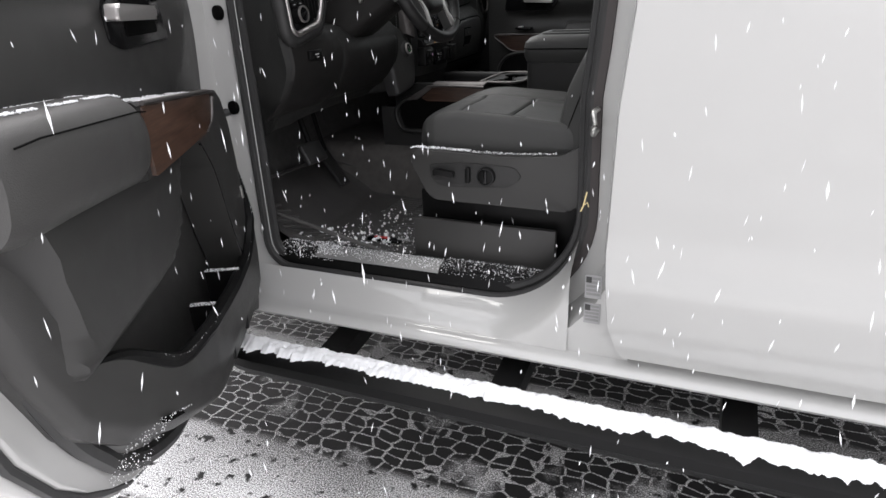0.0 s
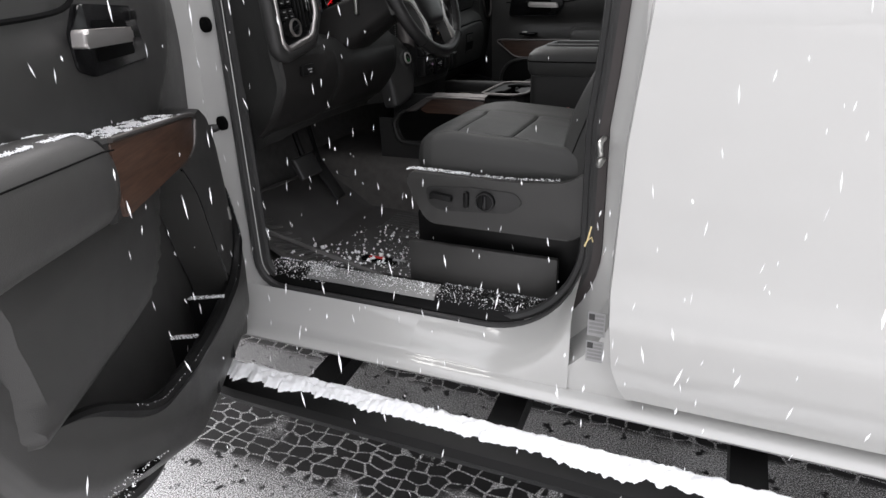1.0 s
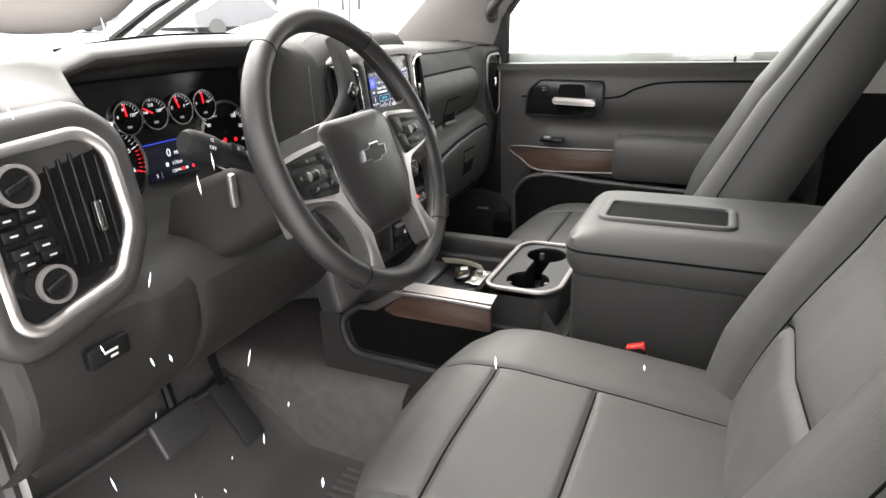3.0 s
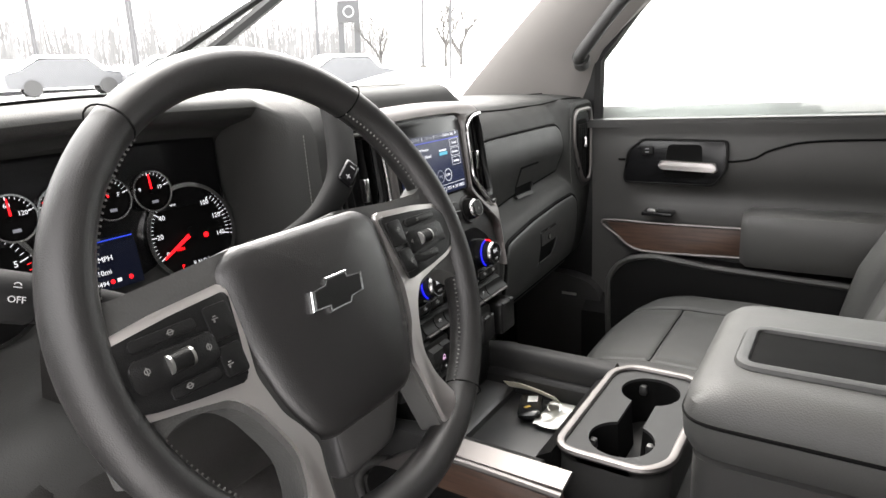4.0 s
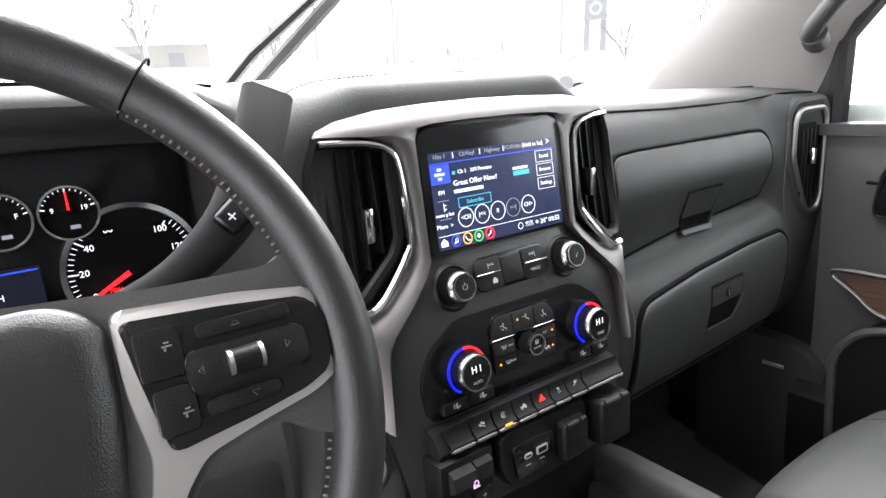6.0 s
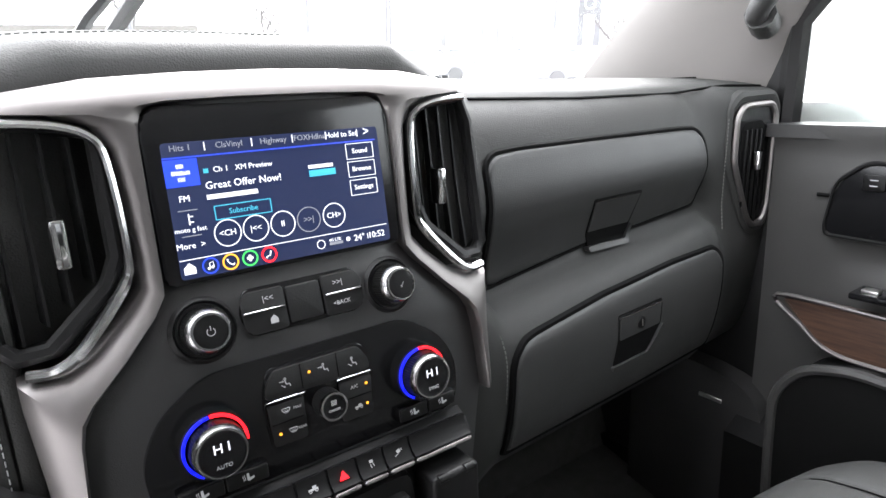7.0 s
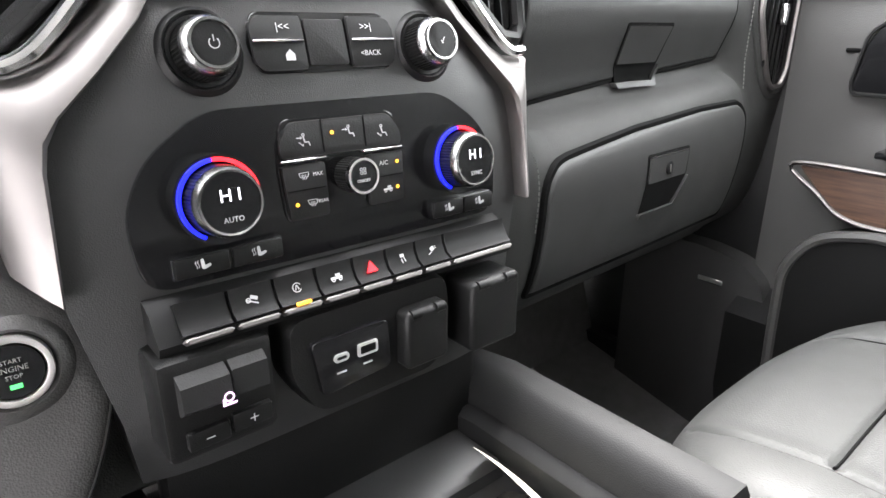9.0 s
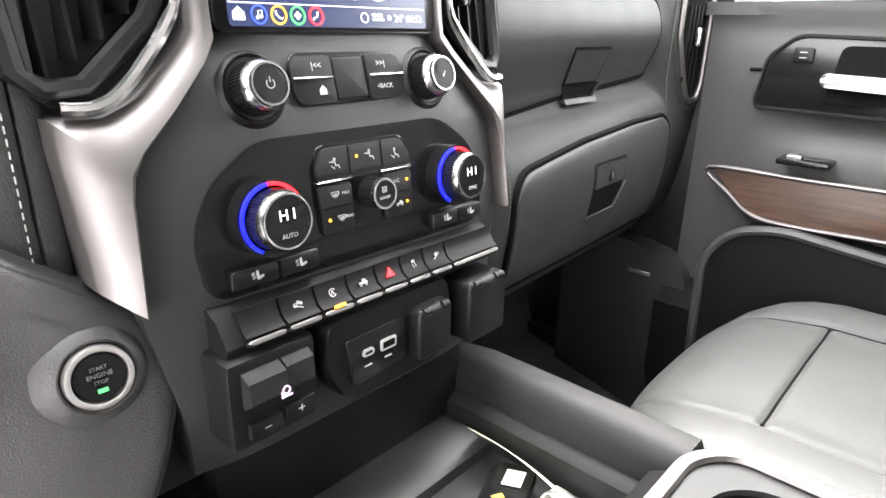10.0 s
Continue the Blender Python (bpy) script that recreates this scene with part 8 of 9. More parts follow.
def lip_line(s):
    return table(s, [(0.06, 0.86), (0.10, 0.78), (0.16, 0.70), (0.24, 0.650), (0.40, 0.640), (0.74, 0.660), (0.80, 0.70), (0.84, 0.735), (0.90, 0.775), (0.985, 0.800), (1.0, 0.86), (1.02, 0.97), (1.06, 1.0)])


def wall_w(s, z):
    a = table(s, [(0.02, 0.02), (0.07, 0.070), (0.14, 0.105), (0.60, 0.108), (0.74, 0.092), (0.84, 0.074), (0.95, 0.060), (1.03, 0.048), (1.07, 0.036)])
    low = table(z, [(0.42, 0.45), (0.47, 0.78), (0.54, 0.95), (0.64, 1.0)])
    return a * low


def wall_foot(s):
    return table(s, [(0.02, 0.445), (0.55, 0.440), (0.59, 0.448), (0.735, 0.512), (0.883, 0.596), (0.991, 0.695), (1.052, 0.831), (1.072, 0.934)])


def pocket_wall():
    def f(u, v):
        s = lerp(0.02, 1.068, u)
        z0 = wall_foot(s)
        z = lerp(z0, max(z0 + 0.004, lip(s)), v)
        w = wall_w(s, lip(s)) * table(z - z0, [(0.0, 0.40), (0.03, 0.78), (0.10, 0.96), (0.2, 1.0)])
        return (s, w, z)
    return dsheet(72, 18, f, 0.014)


part("pocket_wall", pocket_wall(), M_DOOR, door, "black map pocket wall")
FRAME = fillet([(0.05, 0.47), (0.02, 0.60), (0.015, 0.74), (0.03, 0.87), (0.06, 0.97), (0.12, 1.04), (0.21, 1.07), (0.40, 1.05), (0.425, 0.99), (0.362, 0.916), (0.325, 0.828), (0.290, 0.74), (0.245, 0.655), (0.22, 0.50)], 0.02, 4)
part("front_frame", loft([[DM @ Vector((s + shift * max(0.0, 1 - (s - 0.02) / 0.25), w, z)) for s, z in FRAME] for w, shift in ((0.0, 0.0), (0.025, 0.006), (0.045, 0.022), (0.062, 0.045), (0.076, 0.075), (0.085, 0.105), (0.090, 0.140))]), M_DOOR, door, "black front edge of the door panel")
part("frame_crease", dtube(smooth_path([(0.417, 0.0885, 0.985), (0.356, 0.0885, 0.914), (0.320, 0.0885, 0.826), (0.285, 0.0885, 0.738), (0.245, 0.0885, 0.668)], 5), 0.003, 6), M_GLOSS, door)
lip_pts = [(s, wall_w(s, lip(s)) - 0.010, lip(s)) for s in [0.03 + 0.94 * i / 48 for i in range(49)]]
part("pocket_lip", tube([DM @ Vector(p) for p in lip_pts], [table(p[0], [(0.03, 0.013), (0.30, 0.017), (0.80, 0.015), (0.97, 0.007)]) for p in lip_pts], 8), M_HARD, door)
# floor coloured near-black to deepen the shade in the pocket
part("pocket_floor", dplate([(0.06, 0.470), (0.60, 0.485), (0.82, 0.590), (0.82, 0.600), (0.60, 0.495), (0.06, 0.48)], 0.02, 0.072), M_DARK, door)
for s, z in ((0.33, 0.660), (0.47, 0.640)):
    part("pocket_divider", dplate([(s, 0.50), (s + 0.01, 0.50), (s + 0.012, z), (s, z)], 0.02, 0.10, 0.003), M_HARD, door)
part("speaker_badge", dplate([(0.140, 0.780), (0.150, 0.780), (0.158, 0.814), (0.148, 0.814)], 0.080, 0.0925, 0.001), M_STEEL, door, "small silver badge")
# window frame and glass of the open door
part("window_bar", dtube([(0.10, -0.01, 1.34), (0.16, -0.02, 1.45), (0.45, -0.03, 1.76), (0.55, -0.035, 1.80), (1.06, -0.035, 1.82), (1.09, -0.03, 1.78), (1.09, 0, 1.34)], 0.022, 8), M_HARD, door)
part("door_pane", dplate([(0.10, 1.34), (0.46, 1.75), (1.08, 1.80), (1.08, 1.34)], -0.012, -0.008), M_GLASS, door, "door window glass")
part("mirror_sail", dplate([(0.10, 1.34), (0.24, 1.34), (0.24, 1.56), (0.17, 1.48)], -0.015, 0.012, 0.004), M_HARD, door)
for z in (1.12, 0.72):
    part("door_hinge", dtube([(-0.03, -0.01, z - 0.04), (-0.03, -0.01, z + 0.04)], 0.018, 10), M_STEEL, door)

# fixings on the jambs
for z in (1.228, 0.988):
    part("jamb_plug", disc(0.018, -0.008, 0.003, 24, frame_of((-0.247, -0.862, z), (0.97, -0.2, 0), (0, 0, 1)), 0.001), M_DARK, truck, "round black rubber plug")
part("door_check", tube([(-0.268, -0.855, 0.976), (-0.276, -0.872, 0.974), (-0.281, -0.905, 0.969)], [0.012, 0.011, 0.007], 10), M_RUBBER, truck, "dark door check link")
striker = part("door_striker", tube(smooth_path([(0.725, -0.858, 1.012), (0.725, -0.905, 1.012), (0.728, -0.912, 0.990), (0.725, -0.905, 0.968), (0.725, -0.858, 0.968)], 5), 0.0055, 8), M_STEEL, truck, "steel door striker loop")
M_LABEL = material("label_white", (0.62, 0.62, 0.60), 0.6)
M_STICKER = material("sticker_grey", (0.30, 0.30, 0.30), 0.5)
M_INK = material("label_grey", (0.22, 0.22, 0.22), 0.6)
for z, h in ((0.688, 0.056), (0.622, 0.050)):
    m = frame_of((0.751, -0.9525, z - 0.045), (1, 0, 0), (0, 0, 1))
    lab = part("sticker", box((0, 0, 0), (0.036, h, 0.0012), m=m), M_STICKER, truck, "small grey printed sticker")
    for i in range(5):
        part("print_bar", box((0.0, h * (0.36 - 0.17 * i), 0.0008), (0.030, h * 0.10, 0.0006), m=m), M_INK, lab, flat=True)
    part("print_block", box((-0.010, h * 0.30, 0.0012), (0.012, 0.014, 0.0006), m=m), M_RUBBER, lab, flat=True)

# ---- the far front door, closed ----
pdoor = thing("far_front_door", (0.3, 0.86, 0.5), "closed passenger door with black panel and walnut trim", "truck door")
YZ = Matrix(((1, 0, 0, 0), (0, 0, -1, 0.84), (0, 1, 0, 0), (0, 0, 0, 1)))  # (x, z, w) with w into the cabin from y = 0.84


def pplate(pts, lo, hi, bevel=0.0, seg=2):
    return prism(pts, lo, hi, YZ, bevel, seg)


def pw(x, z):
    w = 0.012 + 0.016 * math.exp(-((z - 1.22) / 0.10) ** 2) * table(x, [(-0.1, 0.2), (0.02, 1), (0.3, 1), (0.7, 0.7)])
    w += 0.012 * table(z, [(1.28, 0), (1.305, 1)])
    w -= 0.020 * math.exp(-((z - 1.13) / 0.035) ** 2) * table(x, [(0.0, 0.0), (0.1, 1), (0.5, 0.6), (0.7, 0)])
    return w


bm = sheet(50, 50, lambda u, v: (lerp(-0.095, 0.86, u), 0.84 - pw(lerp(-0.095, 0.86, u), lerp(0.55, 1.315, v)), lerp(0.55, 1.315, v)), 0.05, (0, 1, 0))
part("trim_panel", bm, M_DOOR, pdoor, "black moulded trim panel")
part("outer_skin", box((0.37, 0.945, 0.92), (1.06, 0.06, 0.86), 0.02), M_PAINT, pdoor, "white painted outer skin")
part("sill_cap", pplate(fillet([(-0.11, 1.296), (0.86, 1.300), (0.86, 1.322), (-0.11, 1.316)], 0.005), -0.03, 0.028, 0.008, 3), M_SOFT, pdoor)
# near-black bead paints the shade along the shoulder crease
part("shoulder_crease", tube(smooth_path([(-0.02, 0.814, 1.215), (0.26, 0.812, 1.215), (0.34, 0.812, 1.245), (0.45, 0.815, 1.265), (0.85, 0.815, 1.27)], 5), 0.003, 6), M_DARK, pdoor)
part("handle_bowl", pplate(fillet([(-0.002, 1.172), (0.008, 1.235), (0.045, 1.266), (0.240, 1.262), (0.240, 1.195), (0.215, 1.158), (0.0, 1.160)], 0.012), 0.022, 0.032, 0.003), M_GLOSS, pdoor, "gloss black handle bowl")
part("bowl_edge", tube([(x, 0.807, z) for x, z in fillet([(-0.004, 1.170), (0.006, 1.237), (0.044, 1.268), (0.243, 1.264), (0.243, 1.194), (0.216, 1.155), (0.0, 1.157)], 0.012)], 0.0028, 6, closed=True, up=(0, 1, 0)), M_HARD, pdoor)
# flat near-black plate stands in for the shaded hollow behind the handle
part("bowl_throat_shade", pplate(fillet([(0.095, 1.172), (0.105, 1.255), (0.185, 1.255), (0.190, 1.172)], 0.012), 0.031, 0.0335), M_DARK, pdoor)
part("pull_handle", pplate(fillet([(0.088, 1.196), (0.088, 1.216), (0.220, 1.212), (0.225, 1.190)], 0.007), 0.036, 0.052, 0.006, 3), M_SPOKE, pdoor, "satin chrome pull handle")
part("lock_switch", pplate(rounded(0.014, 0.011, 0.003, 4, (0.055, 1.240)), 0.031, 0.035, 0.001), M_HARD, pdoor)
for dz in (-0.004, 0.004):
    part("lock_print", box((0.055, 0.8045, 1.240 + dz), (0.010, 0.0006, 0.0012)), M_PRINT, pdoor, flat=True)
part("walnut_trim", pplate(fillet([(-0.045, 1.050), (0.295, 1.054), (0.295, 0.990), (0.06, 0.978), (0.015, 0.992)], 0.006), 0.02, 0.046, 0.003), M_WOOD, pdoor, "walnut trim strip")
part("silver_edge", tube(smooth_path([(0.295, 0.792, 1.057), (0.10, 0.792, 1.055), (-0.052, 0.793, 1.053), (-0.01, 0.792, 1.012), (0.03, 0.792, 0.984), (0.10, 0.792, 0.978), (0.295, 0.792, 0.985)], 6), 0.0038, 8), M_SILVER, pdoor, "satin silver edge")
part("window_switch", box((0.09, 0.80, 1.082), (0.075, 0.05, 0.010), 0.003), M_GLOSS, pdoor)
part("switch_key", box((0.075, 0.795, 1.089), (0.022, 0.018, 0.006), 0.002), M_STEEL, pdoor)
rings = []
for x, k in ((0.29, 0.86), (0.305, 1.0), (0.55, 1.0), (0.84, 0.98)):
    rings.append([(x, 0.84 - (0.01 + (w - 0.01) * k), 1.035 + (z - 1.035) * k) for w, z in ((0.01, 1.105), (0.055, 1.110), (0.085, 1.098), (0.094, 1.075), (0.092, 1.0), (0.075, 0.972), (0.01, 0.965))])
part("armrest", loft(rings), M_ARM, pdoor, "black leather armrest")
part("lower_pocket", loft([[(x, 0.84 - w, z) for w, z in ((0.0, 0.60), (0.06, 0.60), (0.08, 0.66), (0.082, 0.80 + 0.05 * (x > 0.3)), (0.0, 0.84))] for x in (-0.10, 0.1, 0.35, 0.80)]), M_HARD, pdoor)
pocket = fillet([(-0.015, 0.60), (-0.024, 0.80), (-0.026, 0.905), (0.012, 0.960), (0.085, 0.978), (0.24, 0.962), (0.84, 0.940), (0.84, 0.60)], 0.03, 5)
# map pocket is not hollow: a darker plate paints the shade inside
part("pocket_shade", pplate(pocket, 0.0, 0.0835, 0.004), M_HARD, pdoor)
part("pocket_edge", tube([(x, 0.757, z) for x, z in pocket], 0.008, 8, closed=True, up=(0, 1, 0)), M_DOOR, pdoor)
kick = thing("speaker_pod", (-0.17, 0.83, 0.55), "black moulded kick speaker pod in the far footwell", "speaker pod")
part("pod_shell", prism(fillet([(-0.32, 0.54), (-0.32, 0.889), (-0.166, 0.887), (-0.098, 0.874), (-0.062, 0.842), (-0.050, 0.75), (-0.048, 0.54)], 0.025, 5), 0.0, 0.045, YZ, 0.012, 3), M_SOFT, kick)
part("speaker_badge", box((-0.150, 0.7935, 0.830), (0.044, 0.003, 0.008), 0.001, 1), M_STEEL, kick, "small silver badge")
part("window_bar", tube([(-0.10, 0.865, 1.31), (-0.095, 0.865, 1.47), (0.03, 0.85, 1.62), (0.24, 0.82, 1.79), (0.5, 0.81, 1.82), (0.86, 0.81, 1.82), (0.86, 0.865, 1.31)], 0.020, 8), M_HARD, pdoor)
part("mirror_sail", loft([[(-0.29, 0.90, 1.33), (-0.10, 0.875, 1.31), (-0.10, 0.875, 1.475), (-0.17, 0.885, 1.42)], [(-0.29, 0.88, 1.33), (-0.10, 0.85, 1.31), (-0.10, 0.85, 1.475), (-0.17, 0.865, 1.42)]]), M_HARD, pdoor)
part("door_pane", prism([(-0.09, 1.31), (-0.085, 1.47), (0.04, 1.62), (0.25, 1.79), (0.86, 1.82), (0.86, 1.31)], 0.0, 0.004, Matrix(((1, 0, 0, 0), (0, 0, 1, 0.868), (0, 1, 0, 0), (0, 0, 0, 1)))), M_GLASS, pdoor, "door window glass")
part("lock_pin", tube([(0.60, 0.835, 1.31), (0.60, 0.835, 1.335)], 0.004, 8), M_HARD, pdoor)

# ---- running board with snow on it ----
step = thing("running_board", (0.55, -1.0, 0.30), "black tubular running board capped with snow", "running board")
prof = [(-1.062, 0.358), (-1.085, 0.372), (-1.094, 0.392), (-1.085, 0.410), (-1.058, 0.420), (-1.005, 0.420), (-0.982, 0.408), (-0.975, 0.390), (-0.985, 0.368), (-1.01, 0.356)]
rings = []
for x in [-0.17, -0.155, -0.13, -0.08, 0.3, 0.7, 1.2, 1.75, 1.95]:
    k = table(x, [(-0.17, 0.35), (-0.155, 0.75), (-0.13, 0.92), (-0.08, 1.0)])
    rings.append([(x, -1.092 + (y + 1.035) * k, 0.370 + (z - 0.388) * k) for y, z in prof])
board = part("board_tube", loft(rings), M_HARD, step)
for x in (0.09, 0.57, 1.075, 1.60):
    part("bracket", loft([[(x - 0.035, y, z), (x + 0.035, y, z), (x + 0.035, y, z - 0.05), (x - 0.035, y, z - 0.05)] for y, z in ((-0.70, 0.42), (-0.85, 0.41), (-1.06, 0.385))]), M_HARD, step)


def board_snow():
    """A ragged ridge of fresh snow along the inner half of the board."""
    bm = bmesh.new()
    nx, ny = 520, 14
    g = []
    for i in range(nx + 1):
        x = lerp(-0.15, 1.93, i / nx)
        a = noise.noise((x * 9, 0.3, 2)) * 0.018 + noise.noise((x * 42, 3.1, 0)) * 0.017 + noise.noise((x * 110, 1.1, 6)) * 0.010
        b = noise.noise((x * 7, 5.3, 1)) * 0.014 + noise.noise((x * 36, 8.1, 4)) * 0.012
        gap = max(0.0, noise.noise((x * 5, 9.9, 7)) - 0.25) * 0.06
        y0, y1 = -1.052 + a + gap, -0.978 + b * 0.5
        if x > 1.05:
            y0 -= 0.010
        row = []
        for j in range(ny + 1):
            t = j / ny
            y = lerp(y0, y1, t)
            h = math.sin(math.pi * t) ** 0.6 * (0.016 + 0.008 * noise.noise((x * 18, y * 30, 0)) + 0.007 * noise.noise((x * 60, y * 90, 5)) + 0.004 * noise.noise((x * 150, y * 190, 9)))
            base = table(y, [(-1.094, 0.392), (-1.085, 0.410), (-1.058, 0.420), (-1.005, 0.420), (-0.982, 0.408), (-0.975, 0.392)])
            row.append(bm.verts.new((x, y - 0.057, base - 0.020 + max(0, h))))
        g.append(row)
    for i in range(nx):
        for j in range(ny):
            bm.faces.new((g[i][j], g[i + 1][j], g[i + 1][j + 1], g[i][j + 1]))
    return bm


part("snow_cap", board_snow(), M_SNOW, step, "ragged ridge of fresh snow")

# ---- small loose things ----
fob = thing("key_fob", (0.075, 0.06, 0.894), "black car key fob with a small paper tag in the tray", "key fob")
km = pose(0.072, 0.062, 0.899, 0, -6, 20)
part("fob_body", loft([[km @ Vector((x * k, y * k, z)) for x, y in rounded(0.020, 0.036, 0.012, 5)] for k, z in ((0.9, -0.006), (1.0, -0.002), (1.0, 0.004), (0.9, 0.007))]), M_GLOSS, fob)
part("fob_tag", box((0.004, 0.012, 0.0085), (0.017, 0.020, 0.0008), 0.0, 1, km), M_LABEL, fob, "white tag")
M_GOLD = material("gold_mark", (0.55, 0.36, 0.08), 0.35, metal=0.8)
part("fob_mark", prism([(-0.006, -0.002), (-0.002, -0.004), (0.006, 0.0), (0.002, 0.004)], 0.0070, 0.0078, km @ Matrix.Translation((-0.003, -0.012, 0))), M_GOLD, fob, "plain gold mark")
M_PAPER = material("cream_paper", (0.72, 0.68, 0.56), 0.8)
slip = thing("paper_slip", (0.05, 0.10, 0.89), "cream paper slip curling beside the key fob", "paper")
part("slip_sheet", sheet(14, 3, lambda u, v: (lerp(0.008, 0.115, u), lerp(0.108, 0.086, v) - 0.016 * u, 0.900 + 0.022 * v + 0.006 * math.sin(3 * u)), 0.0006, (0, 1, 0)), M_PAPER, slip)
part("key_ring", ring(0.010, 0.0118, -0.0008, 0.0008, 28, pose(0.108, 0.080, 0.899, 25, 10, 0)), M_STEEL, slip, "steel key ring")
phone = thing("plastic_bag", (0.12, 0.055, 0.89), "small clear plastic key bag in the tray", "bag")
part("bag_sheet", sheet(10, 8, lambda u, v: (lerp(0.095, 0.155, u), lerp(0.02, 0.105, v), 0.892 + 0.006 * noise.noise((u * 5, v * 5, 3)) + 0.004), 0.001), M_STEEL, phone)


# ---- snow blown in: crumbs and dust ----
def crumbs(name, label, spots, seed):
    """Many small uneven lumps: spots of (count, box low, box high, size low, size high, height function)."""
    r = random.Random(seed)
    verts, faces = [], []
    for count, lo, hi, s0, s1, zf in spots:
        for _ in range(count):
            x, y = r.uniform(lo[0], hi[0]), r.uniform(lo[1], hi[1])
            s = s0 + (s1 - s0) * r.random() ** 3
            c = Vector((x, y, zf(x, y) + s * 0.25))
            q = Euler((r.uniform(0, 6), r.uniform(0, 6), r.uniform(0, 6))).to_matrix()
            k = len(verts)
            for d in ((1, 0, 0), (-1, 0, 0), (0, 1, 0), (0, -1, 0), (0, 0, 1), (0, 0, -1)):
                verts.append(c + q @ (Vector(d) * s * r.uniform(0.5, 1.0)) * 0.6)
            for a, b, e in ((0, 2, 4), (2, 1, 4), (1, 3, 4), (3, 0, 4), (2, 0, 5), (1, 2, 5), (3, 1, 5), (0, 3, 5)):
                faces.append((k + a, k + b, k + e))
    me = bpy.data.meshes.new(name)
    me.from_pydata(verts, [], faces)
    me.materials.append(M_SNOW)
    return tagged(new(name, me), label, "snow", kind="stuff")


def sill_z(x, y):
    return table(y, [(-0.842, 0.556), (-0.825, 0.577), (-0.785, 0.585), (-0.755, 0.578)])


crumbs("mat_snow", "crumbs of trodden snow on the floor mat", [
    (240, (-0.02, -0.74), (0.25, -0.42), 0.002, 0.013, lambda x, y: 0.570),
    (300, (0.10, -0.77), (0.25, -0.45), 0.002, 0.008, lambda x, y: 0.570),
    (130, (-0.16, -0.765), (0.10, -0.64), 0.004, 0.019, lambda x, y: 0.572),
    (40, (-0.12, -0.62), (0.0, -0.40), 0.003, 0.012, lambda x, y: 0.568),
    (10, (-0.17, -0.765), (-0.12, -0.745), 0.010, 0.022, lambda x, y: 0.585)], 5)
crumbs("sill_snow", "fine snow dust along the door sill", [
    (1700, (-0.06, -0.835), (0.325, -0.785), 0.0012, 0.0045, sill_z),
    (800, (0.33, -0.835), (0.60, -0.760), 0.0012, 0.0045, sill_z),
    (900, (-0.19, -0.84), (0.0, -0.74), 0.0015, 0.006, sill_z)], 6)
crumbs("seat_trim_snow", "snow dust lying along the seat trim", [
    (700, (0.235, -0.775), (0.40, -0.755), 0.0012, 0.005, lambda x, y: table(x, [(0.235, 0.882), (0.25, 0.886), (0.5, 0.880), (0.63, 0.887)])),
    (420, (0.40, -0.775), (0.62, -0.755), 0.0012, 0.004, lambda x, y: table(x, [(0.235, 0.882), (0.5, 0.880), (0.63, 0.887)]))], 8)


def door_snow():
    """Snow grains on the open door's armrest, pull bar and pocket edge, strewn in the door's own axes."""
    r = random.Random(12)
    verts, faces = [], []

    def grain(p, s):
        q = Euler((r.uniform(0, 6), r.uniform(0, 6), r.uniform(0, 6))).to_matrix()
        k = len(verts)
        for d in ((1, 0, 0), (-1, 0, 0), (0, 1, 0), (0, -1, 0), (0, 0, 1), (0, 0, -1)):
            verts.append(DM @ p + q @ (Vector(d) * s * r.uniform(0.5, 1.0)))
        for a, b, e in ((0, 2, 4), (2, 1, 4), (1, 3, 4), (3, 0, 4), (2, 0, 5), (1, 2, 5), (3, 1, 5), (0, 3, 5)):
            faces.append((k + a, k + b, k + e))
    for _ in range(5200):
        s = r.uniform(0.765, 1.06)
        w = 0.030 + 0.075 * r.random() ** 1.3
        if noise.noise((s * 22, w * 40, 1)) < -0.18:
            continue
        zt = table(s, [(0.74, 1.128), (0.80, 1.142), (1.07, 1.160)])
        grain(Vector((s, w, zt - 0.004 - (0.012 if w > 0.095 else 0))), r.uniform(0.0008, 0.0028))
    for _ in range(2200):
        s = r.uniform(0.385, 0.75)
        w = r.uniform(0.03, 0.108)
        if noise.noise((s * 30, w * 50, 4)) < -0.12:
            continue
        grain(Vector((s, w, table(s, [(0.37, 1.083), (0.77, 1.122)]))), r.uniform(0.0008, 0.0026))
    for _ in range(2600):
        s = r.uniform(0.06, 0.80)
        z = lip(s)
        grain(Vector((s, wall_w(s, z) - 0.010 + r.uniform(-0.010, 0.012), z + 0.011 - 0.004 * r.random())), r.uniform(0.0005, 0.0016))
    for s0, z0 in ((0.335, 0.662), (0.475, 0.642)):
        for _ in range(260):
            grain(Vector((s0 + r.uniform(-0.008, 0.008), r.uniform(0.02, 0.10), z0)), r.uniform(0.0006, 0.0022))
    for _ in range(420):
        s = 0.70 + 0.28 * r.random()
        grain(Vector((s, 0.03 + 0.05 * r.random(), table(s, [(0.60, 0.497), (0.82, 0.602)]))), r.uniform(0.0006, 0.0018))
    me = bpy.data.meshes.new("door_snow")
    me.from_pydata(verts, [], faces)
    me.materials.append(M_SNOW)
    return tagged(new("door_snow", me), "fresh snow grains on the open door's armrest", "snow", kind="stuff")


door_snow()


